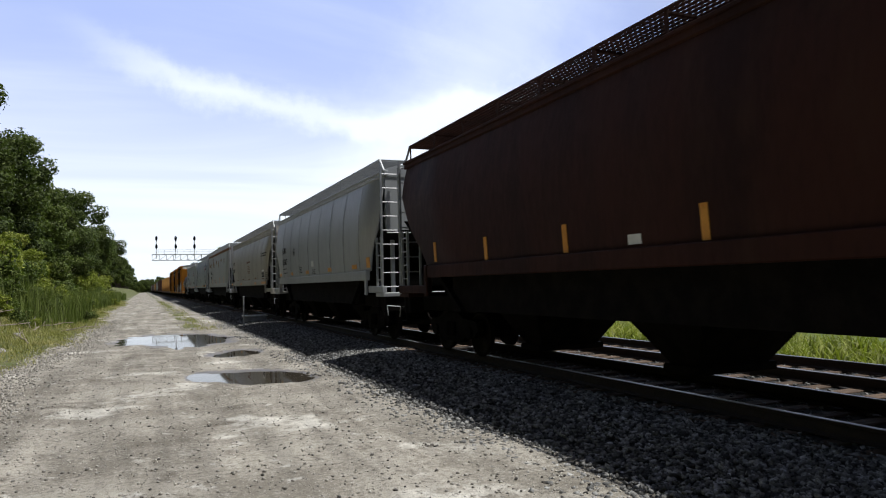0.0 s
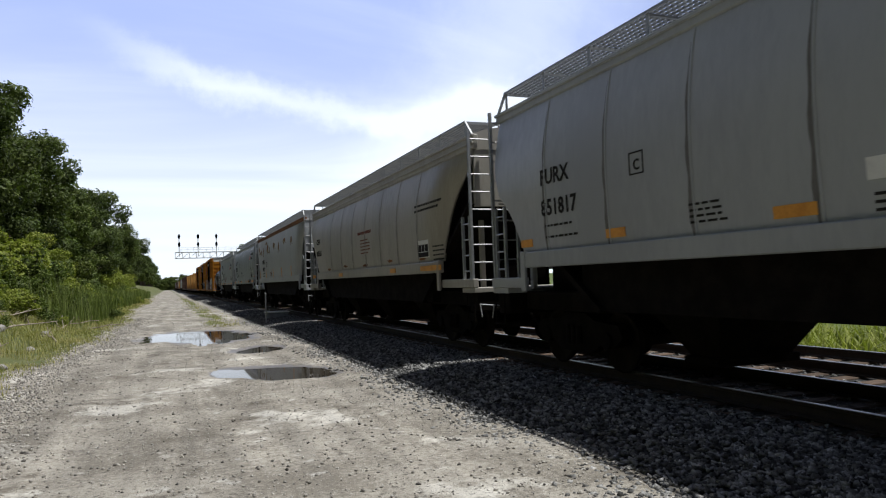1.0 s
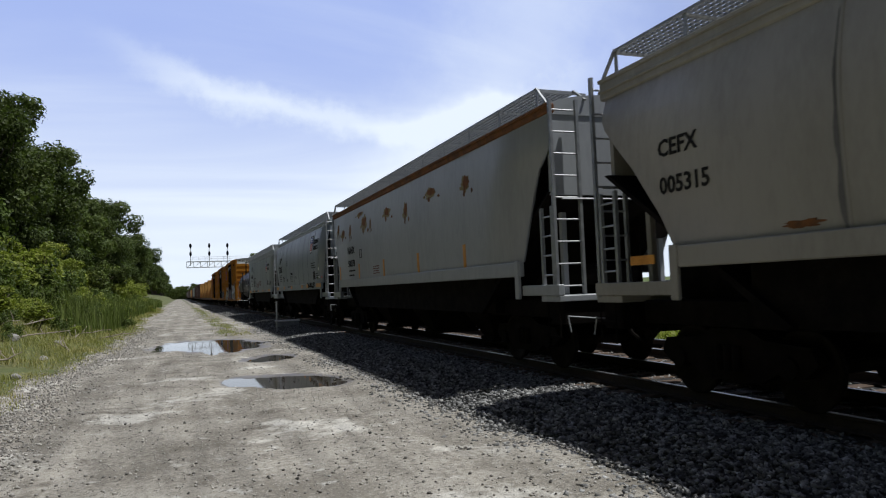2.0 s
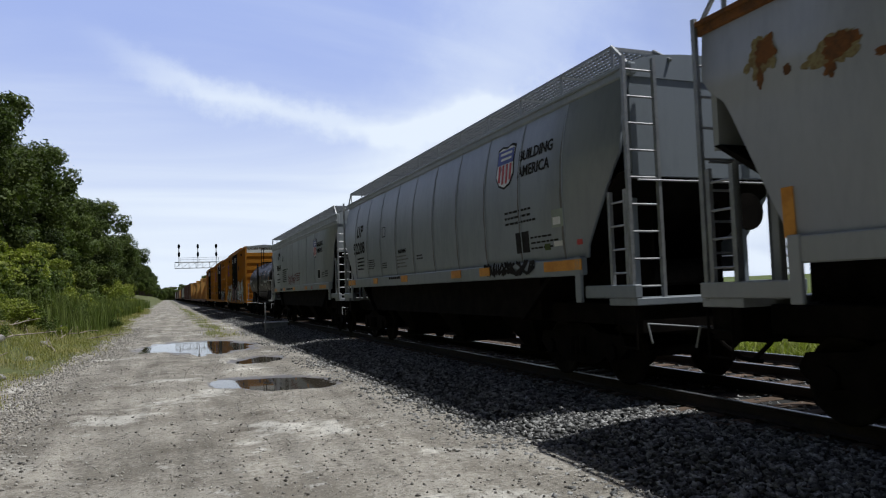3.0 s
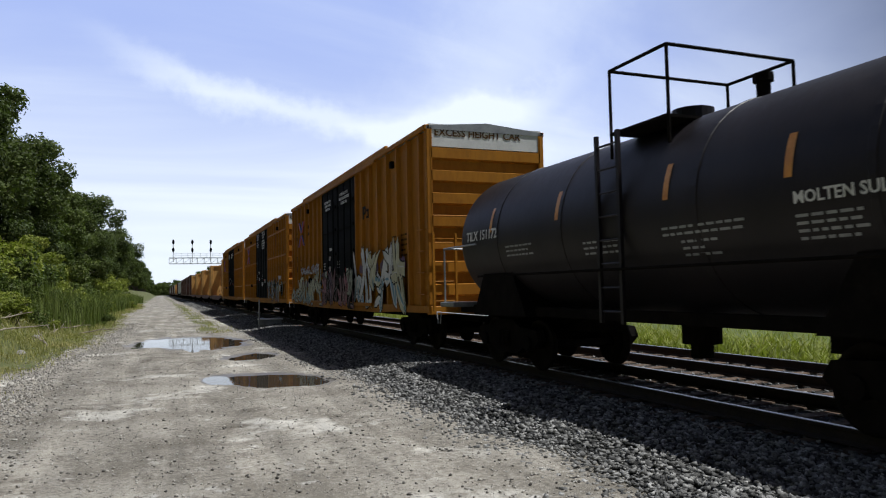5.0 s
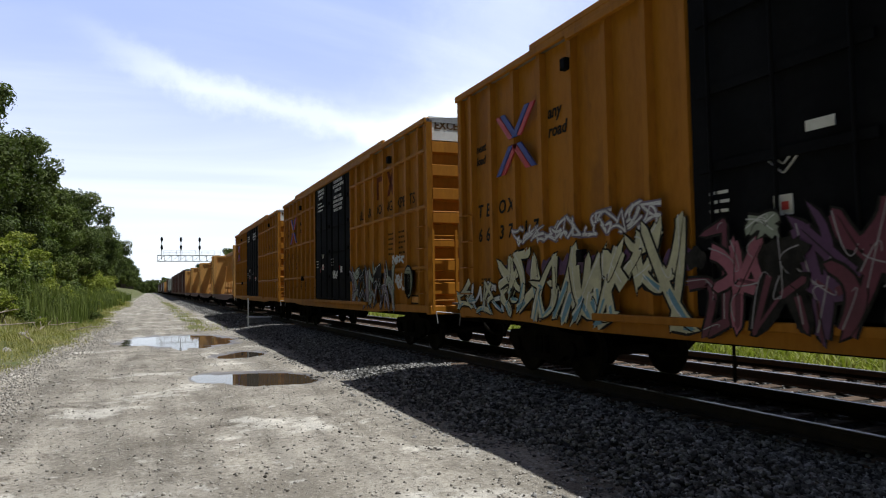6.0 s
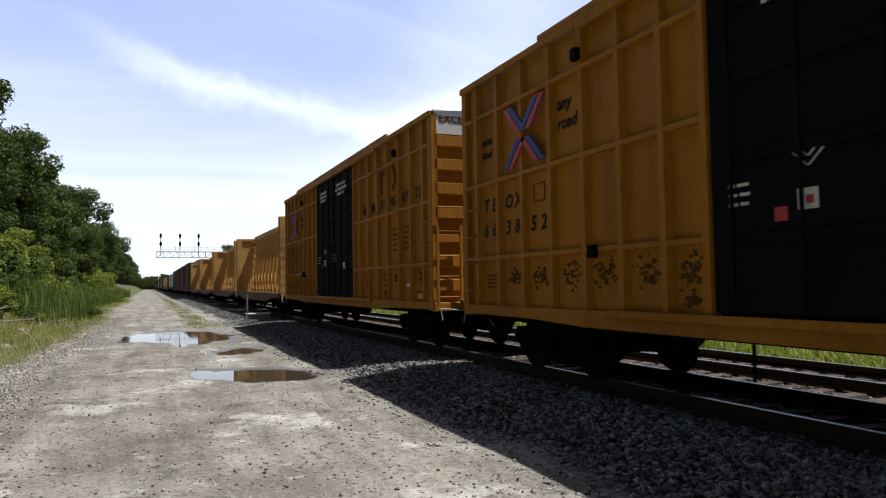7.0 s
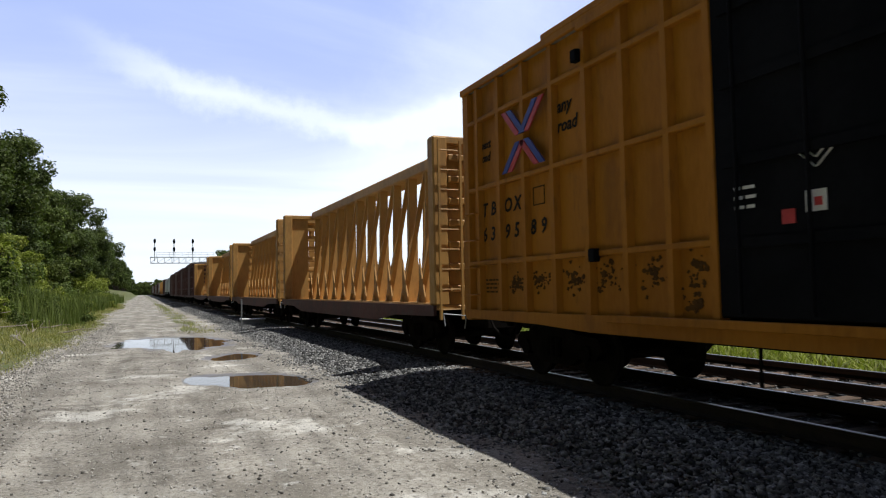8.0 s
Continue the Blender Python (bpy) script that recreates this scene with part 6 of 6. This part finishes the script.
print_block(up2, 4.4, 2.72, 1.9, 1, bulge=0.08, seed=23, thick=0.05)
print_block(up2, 4.4, 2.61, 1.4, 6, bulge=0.08, seed=24, step=0.10, thick=0.05)
write(up2, "CN-110-013", 4.95, 1.68, 0.15, out=HW + 0.03)
print_block(up2, 2.9, 1.70, 2.6, 1, seed=25, thick=0.07, out=HW + 0.03)
print_block(up2, 0.2, 2.4, 0.9, 4, "maroon", 0.08, seed=26, step=0.1, thick=0.05)
patch(up2, -4.88, -5.36, 2.06, 2.44, "white", "placard_back")
patch(up2, -4.90, -5.34, 2.08, 2.42, "ink", "placard", out=side_at(up2, 2.25) + 0.006)
print_block(up2, -5.55, 2.26, 0.6, 3, seed=27, step=0.08, thick=0.03)
print_block(up2, -6.25, 2.30, 0.55, 3, seed=28, step=0.09, thick=0.045)
patch(up2, -3.75, -3.88, 1.67, 1.78, "red", "label_plate", out=HW + 0.03)


def graffiti(car, y0, y1, z0, z1, fills, letters, seed, lower="", halo="", line="spray_white", out=HW + 0.008, edge="ink", weight=0.10):
    """Interlocking pointed letters in thin coats of spray paint: a glow round them, then dark edges, fill, a second colour below and fine light lines."""
    rng = random.Random(seed)
    coats = {}
    w, h = (y0 - y1) / letters, z1 - z0
    count = [0]

    def coat(order, mat, pts):
        count[0] += 1
        bm = coats.setdefault((order, mat), bmesh.new())
        lift = 0.0012 * order + 0.000012 * count[0]
        slab(bm, [(y, min(max(z, z0 - 0.04), z1 + 0.12)) for y, z in pts], 0, -out - lift - 0.0006, -out - lift)

    def band(p, c, q, wa, wb, point=0.0, grow=0.0, n=7):
        """A brush stroke from p to q that swings towards c, drawn to a point at q."""
        left, right = [], []
        for k in range(n):
            t = k / (n - 1)
            at = [(1 - t) ** 2 * p[j] + 2 * t * (1 - t) * c[j] + t * t * q[j] for j in (0, 1)]
            d = Vector([2 * (1 - t) * (c[j] - p[j]) + 2 * t * (q[j] - c[j]) for j in (0, 1)])
            d = d.normalized() if d.length > 1e-6 else Vector((1, 0))
            w2 = wa * (1 - t) + wb * t + grow
            left.append((at[0] - d.y * w2, at[1] + d.x * w2))
            right.append((at[0] + d.y * w2, at[1] - d.x * w2))
        tip = (q[0] + d.x * (point + grow), q[1] + d.y * (point + grow))
        return left + [tip] + right[::-1]

    if halo:
        for i in range(letters * 2):
            c = y0 - w * (i / 2 + rng.uniform(0.1, 0.9))
            r = min(w, h) * rng.uniform(0.22, 0.40)
            coat(0, halo, [(c + r * math.cos(t), z0 + h * 0.66 + r * 0.75 * math.sin(t) * (1 + 0.25 * math.sin(5 * t + i))) for t in np.linspace(0, 2 * math.pi, 22, endpoint=False)])
    for i in range(letters):
        tall = h * rng.uniform(0.70, 1.0)
        lean, base = rng.uniform(-0.2, 0.25) * w, z0 + rng.uniform(0, 0.08) * h

        def at(u, v):
            return (y0 - w * (i - 0.25 + 1.5 * u) - lean * v, base + tall * v)
        fat = weight * min(w * 1.2, tall * 0.9) * rng.uniform(0.85, 1.2)
        order = 2 + 5 * (i % 3)
        fill = fills[i % len(fills)]
        nodes = [(u + rng.uniform(-0.1, 0.1), v + rng.uniform(-0.08, 0.08)) for u in (0.1, 0.5, 0.9) for v in (0.08, 0.5, 0.95)]
        route = rng.sample(nodes, 7)
        for k in range(5):
            p, q = at(*route[k]), at(*route[k + 1])
            c = at(*rng.choice(nodes))
            c = (0.6 * c[0] + 0.2 * (p[0] + q[0]), 0.6 * c[1] + 0.2 * (p[1] + q[1]))
            wa, wb = fat * rng.uniform(0.8, 1.3), fat * rng.uniform(0.3, 0.8)
            point = fat * rng.uniform(0.6, 2.2)
            coat(order, edge, band(p, c, q, wa, wb, point, 0.022 + 0.12 * fat))
            coat(order + 1, fill, band(p, c, q, wa, wb, point))
            mid = tuple(0.25 * p[j] + 0.5 * c[j] + 0.25 * q[j] for j in (0, 1))
            if lower and mid[1] < z0 + 0.5 * h:
                e = p if p[1] < q[1] else q
                coat(order + 2, lower, band(mid, (0.5 * mid[0] + 0.5 * e[0], 0.5 * mid[1] + 0.5 * e[1]), e, wb * 0.7, wb * 0.6, point * 0.5))
            d = fat * 0.45
            coat(order + 3, line, band((p[0] + d, p[1] + d), (c[0] + d, c[1] + d), mid, fat * 0.10, fat * 0.05, fat * 0.3))
            if k % 2:
                coat(order + 4, edge, band(mid, (c[0] - d, c[1] - d), (q[0] - d, q[1] - d), fat * 0.12, fat * 0.06, fat * 0.4))
    for (order, mat), bm in sorted(coats.items()):
        tagged(part("graffiti_layer", bm, mat, car), kind="stuff")


graffiti(up2, 2.5, 0.5, 1.95, 2.50, ["spray_silver"], 5, 9, line="maroon", out=side_at(up2, 2.2) + 0.004, edge="maroon")
# a scrawled tag along the blue-grey car's sill
graffiti(up1, -3.55, -5.45, 1.68, 1.93, ["ink"], 9, 17, line="ink", out=HW + 0.021, weight=0.035)


def shift_markings(car, dy):
    """Slide a car's painted markings along it."""
    for ob in car.children:
        if ob.name.split(".")[0] in ("reflector", "label_plate", "lettering", "small_print", "stencil_frame", "rust_stain", "placard", "placard_back", "placard_lines", "initials") or ob.name.startswith("emblem"):
            ob.matrix_basis = Matrix.Translation((0, dy, 0)) @ ob.matrix_basis


for hopper_car, dy in ((rust, -0.16), (furx, -0.475), (beige, -0.08), (nahx, -0.21), (up1, -0.28)):
    shift_markings(hopper_car, dy)


def cross_emblem(car):
    """The pooling emblem as plain crossed strokes in red and blue."""
    bm, bm2 = bmesh.new(), bmesh.new()
    x = HW + 0.022
    y, z = 6.5, 3.93
    for s in (-1, 1):
        for b, mat, dy in ((bm, "red", -0.13), (bm2, "blue", 0.0)):
            for part_no in (0, 1):
                u0, v0 = 0.05 * s, (0.06 if part_no else -0.06)
                u1, v1 = 0.52 * s, (0.52 if part_no else -0.52)
                swap = (s > 0) == bool(part_no)
                off = 0.09 if (swap == (mat == "red")) else -0.09
                t = 0.075
                slab(b, [(y + u0 + off - t, z + v0), (y + u0 + off + t, z + v0), (y + u1 + off + t, z + v1), (y + u1 + off - t, z + v1)], 0, -x - (0.006 if mat == "blue" else 0.002), -x + 0.02)
    part("emblem_red", bm, "red", car)
    part("emblem_blue", bm2, "blue", car)


def boxcar_markings(car, number, slogan=True):
    o = HW - 0.097
    cross_emblem(car)
    write(car, "next", 8.22, 4.02, 0.22, "ink", out=o, slant=0.2)
    write(car, "load", 8.22, 3.78, 0.22, "ink", out=o, slant=0.2)
    write(car, "any", 5.62, 4.10, 0.28, "ink", out=o, slant=0.2)
    write(car, "road", 5.62, 3.80, 0.28, "ink", out=o, slant=0.2)
    for k, ch in enumerate(("T", "B", "O", "X")):
        write(car, ch, (8.20, 7.86, 7.36, 7.02)[k], 2.78, 0.34, "ink", out=o, slant=0.15)
    for k in range(6):
        write(car, number[k], (8.20, 7.88, 7.34, 7.02, 6.48, 6.16)[k], 2.33, 0.34, "ink", out=o, slant=0.15)
    print_block(car, 8.1, 1.6, 0.5, 4, "faded_ink", seed=31, step=0.07, out=o)
    print_block(car, 7.1, 1.6, 0.5, 3, "faded_ink", seed=32, step=0.07, out=o)
    for y in (-5.9, -6.7):
        print_block(car, y, 2.85, 0.45, 5, "faded_ink", seed=33, step=0.13, thick=0.05, out=o)
    if slogan:
        # slogan lettered panel by panel
        write(car, "RAILCAR POOLING EXPERTS", -2.85, 3.48, 0.37, "ink", out=o + 0.004, wide=1.07, bold=0.006)
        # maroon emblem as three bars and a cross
        bm = bmesh.new()
        x = o
        box(bm, -x - 0.006, -x, -5.72, -4.75, 4.36, 4.5)
        box(bm, -x - 0.006, -x, -5.1, -4.9, 3.88, 4.36)
        box(bm, -x - 0.006, -x, -5.62, -5.42, 3.88, 4.36)
        for s in (-1, 1):
            slab(bm, [(-6.15 + s * 0.30, 4.52), (-6.15 + s * 0.12, 4.52), (-6.15 - s * 0.30, 3.88), (-6.15 - s * 0.12, 3.88)], 0, -x - 0.007, -x)
        part("emblem", bm, "maroon", car)
    # door stencils
    d = HW + 0.075
    for y in (1.55, -0.65):
        print_block(car, y + 0.6, 2.45, 0.3, 3, "white", seed=41, step=0.1, out=HW - 0.005)
    patch(car, 1.57, 1.42, 2.05, 2.19, "red", "placard", out=HW - 0.012)
    patch(car, 1.30, 1.08, 2.14, 2.34, "white", "placard", out=HW - 0.012)
    patch(car, 1.20, 1.12, 2.19, 2.27, "red", "placard_mark", out=HW - 0.004)
    patch(car, -0.95, -1.12, 2.1, 2.24, "red", "placard", out=HW - 0.012)
    patch(car, -1.25, -1.45, 2.0, 2.2, "white", "placard", out=HW - 0.012)
    for k, (y, z, a) in enumerate(((1.25, 2.62, 0.9), (1.08, 2.62, -0.9))):
        bm = bmesh.new()
        for r in range(2):
            beam(bm, (-HW - 0.0, y - 0.08, z - 0.08 * a + r * 0.09), (-HW - 0.0, y + 0.08, z + 0.08 * a + r * 0.09), 0.004, 0.04, (1, 0, 0))
        part("small_print", bm, "white", car)
    # header words on the white end band
    L = car_length[car.name] / 2
    words("EXCESS HEIGHT CAR", 0.24, "faded_ink", car, Matrix.Translation((-1.35, -L - 0.0 + 0.012, 5.04)) @ END)
    # brackets on the side
    for y, z in ((4.6, 1.9), (4.9, 4.75), (-6.4, 4.75)):
        part("bracket", bevelled(new_box(-HW - 0.09, -HW + 0.02, y - 0.07, y + 0.07, z - 0.09, z + 0.09), 0.012), "door_black", car)


car_length = {box_c.name: 17.8, box_a.name: 17.85, box_b.name: 17.6}
boxcar_markings(box_c, "663717", False)
boxcar_markings(box_a, "663852")
boxcar_markings(box_b, "639589")
# lettering on the doors
for car in (box_c, box_a, box_b):
    for k, text in enumerate(("CLOSE THIS DOOR", "BEFORE CLOSING", "MAIN DOOR")):
        write(car, text, 1.57 - 0.08 * k, (4.90 if car is box_a else 4.62) - 0.13 * k, 0.115, "white", out=HW + 0.072)
    for k, text in enumerate(("CLOSE AND LOCK", "BOTH DOORS BEFORE", "MOVING CAR")):
        write(car, text, -0.78 - (0, -0.08, 0.14)[k], (4.92 if car is box_a else 4.64) - 0.15 * k, 0.13, "white", out=HW + 0.072)
for k, text in enumerate(("CIERRE Y PONGA", "EL SEGURO EN AMBAS", "PUERTAS ANTES DE", "MOVER EL CARRO")):
    write(box_a, text, -0.78 + (0, 0.1, 0.05, 0)[k], 4.42 - 0.14 * k, 0.125, "white", out=HW + 0.072)
print_block(box_a, 1.57, 4.46, 0.85, 3, "white", seed=46, step=0.12, thick=0.05, out=HW + 0.070)
# the big initials beside the door, as plain strokes
for y0, y1, z0, z1 in ((-3.40, -3.50, 3.60, 3.98), (-3.50, -3.66, 3.90, 3.98), (-3.62, -3.70, 3.78, 3.94), (-3.50, -3.66, 3.74, 3.80), (-3.80, -3.98, 3.60, 3.67), (-3.95, -4.03, 3.60, 3.86), (-3.82, -3.98, 3.80, 3.87)):
    patch(box_c, y0, y1, z0, z1, "ink", "emblem", out=HW + 0.004)
graffiti(box_c, 8.9, 6.6, 0.95, 1.75, ["spray_cream", "spray_white"], 5, 11, "spray_blue")
graffiti(box_c, 7.0, 2.55, 0.92, 2.20, ["spray_cream"], 8, 12, "spray_blue", "spray_purple", out=HW + 0.034, weight=0.135)
graffiti(box_c, 6.6, 3.0, 2.15, 2.50, ["spray_white"], 11, 16, line="spray_silver", out=HW + 0.012, edge="spray_violet", weight=0.08)
graffiti(box_c, 2.4, -2.3, 0.92, 2.20, ["spray_wine", "spray_pink", "ink", "spray_purple", "spray_wine", "ink", "spray_pink"], 10, 14, "spray_wine", "ink", "spray_silver", HW + 0.072, weight=0.13)
graffiti(box_c, -1.75, -2.35, 1.3, 2.3, ["spray_grey_green"], 2, 18, "", "", "spray_white", HW + 0.10, weight=0.16)
graffiti(box_c, 1.5, 1.2, 1.95, 2.3, ["spray_grey_green"], 1, 19, "", "", "spray_white", HW + 0.10, weight=0.2)
graffiti(box_c, -2.4, -7.2, 0.88, 2.75, ["spray_white", "spray_white", "spray_cream"], 6, 15, "spray_blue", "spray_purple", weight=0.14)
graffiti(box_a, -2.45, -6.6, 0.88, 2.28, ["spray_violet", "spray_grey_green", "ink"], 8, 21, "spray_violet", "ink", "spray_white", weight=0.12)
graffiti(box_a, -6.75, -7.25, 1.45, 1.85, ["spray_white"], 3, 27, edge="spray_white", weight=0.05)
graffiti(box_a, -6.55, -7.35, 2.08, 2.27, ["spray_white"], 4, 22, edge="spray_white", weight=0.05)
graffiti(box_a, -0.55, -1.15, 1.80, 2.05, ["spray_white"], 4, 23, edge="spray_white", out=HW + 0.072, weight=0.05)
patch(box_c, 0.84, 0.54, 2.88, 2.98, "white", "label_plate", out=HW + 0.066)


def blotch(car, y, z, w, h, seed, mat="faded_ink", out=HW - 0.097):
    """A stencil gone to smudges: a cluster of small ragged marks."""
    rng = random.Random(seed)
    bm = bmesh.new()
    for k in range(44):
        cy, cz, r = y + rng.gauss(0, w * 0.3), z + rng.gauss(0, h * 0.28), rng.uniform(0.012, 0.04)
        turn = rng.uniform(0, 3)
        slab(bm, [(cy + 0.75 * r * rng.uniform(0.6, 2.0) * math.cos(t + turn), cz + r * rng.uniform(0.5, 1.1) * math.sin(t + turn)) for t in np.linspace(0, 2 * math.pi, 9, endpoint=False)], 0, -out - 0.004 - 0.0001 * k, -out)
    tagged(part("faded_stencil", bm, mat, car), kind="stuff")


for n, car in enumerate((box_a, box_b)):
    for k, (y, z, w, h) in enumerate(((6.2, 1.58, 0.4, 0.3), (5.3, 1.6, 0.45, 0.35), (4.45, 1.6, 0.5, 0.4), (3.6, 1.62, 0.4, 0.35), (2.85, 1.6, 0.35, 0.4), (2.85, 1.25, 0.2, 0.1), (7.0, 1.55, 0.4, 0.25), (-3.6, 1.55, 0.35, 0.4), (-5.3, 1.6, 0.45, 0.45), (-6.2, 1.65, 0.4, 0.3), (-7.95, 1.62, 0.42, 0.4), (-5.3, 1.25, 0.3, 0.15))):
        if car is box_b or y > 0:
            blotch(car, y, z, w, h, 300 + 20 * n + k)
    patch(car, -7.60, -8.20, 1.10, 1.30, "ink", "caution_plate_frame", out=HW - 0.094)
    patch(car, -7.64, -8.16, 1.13, 1.27, "orange", "caution_plate", out=HW - 0.088)
    patch(car, -6.95, -7.2, 1.42, 1.50, "white", "label_plate", out=HW - 0.094)
    outline_frame = bmesh.new()
    for a, b, c, d in ((6.03, 6.38, 2.78, 2.80), (6.03, 6.38, 3.06, 3.08), (6.03, 6.05, 2.78, 3.08), (6.36, 6.38, 2.78, 3.08)):
        box(outline_frame, -HW + 0.092, -HW + 0.11, a, b, c, d)
    part("stencil_frame", outline_frame, "faded_ink", car)


def sprayed_oval(car, y, z, w, h, out):
    """A pale oval with a dark edge and dark strokes across it."""
    for k, (s, mat) in enumerate(((1.0, "ink"), (0.88, "spray_grey_green"))):
        bm = bmesh.new()
        slab(bm, [(y + s * w * math.cos(t) * (1 + 0.12 * math.sin(t)), z + s * h * math.sin(t)) for t in np.linspace(0, 2 * math.pi, 24, endpoint=False)], 0, -out - 0.006 * (k + 1), -out)
        tagged(part("graffiti_layer", bm, mat, car), kind="stuff")
    bm = bmesh.new()
    for n, (y0, z0, y1, z1, t) in enumerate(((-0.8, 0.45, 0.8, 0.50, 0.06), (-0.7, 0.62, 0.6, 0.72, 0.05), (-0.45, 0.45, -0.35, -0.75, 0.07), (0.05, 0.48, 0.02, -0.9, 0.08), (0.45, 0.48, 0.40, -0.7, 0.07), (-0.85, -0.2, 0.85, -0.15, 0.07), (-0.75, -0.5, 0.7, -0.45, 0.06), (-0.9, 0.15, 0.9, 0.2, 0.08))):
        beam(bm, (-out - 0.014 - 0.0005 * n, y + y0 * w, z + z0 * h), (-out - 0.014 - 0.0005 * n, y + y1 * w, z + z1 * h), 0.004, t, (1, 0, 0))
    tagged(part("graffiti_layer", bm, "ink", car), kind="stuff")


sprayed_oval(box_a, -7.73, 1.62, 0.30, 0.40, HW + 0.03)


# ---- movement ----
def motions():
    for car, middle in TRAIN:
        walk(car, [(k * 0.5, pose(TRACK_X, middle - travelled(k * 0.5), 0)) for k in range(17)])


motions()
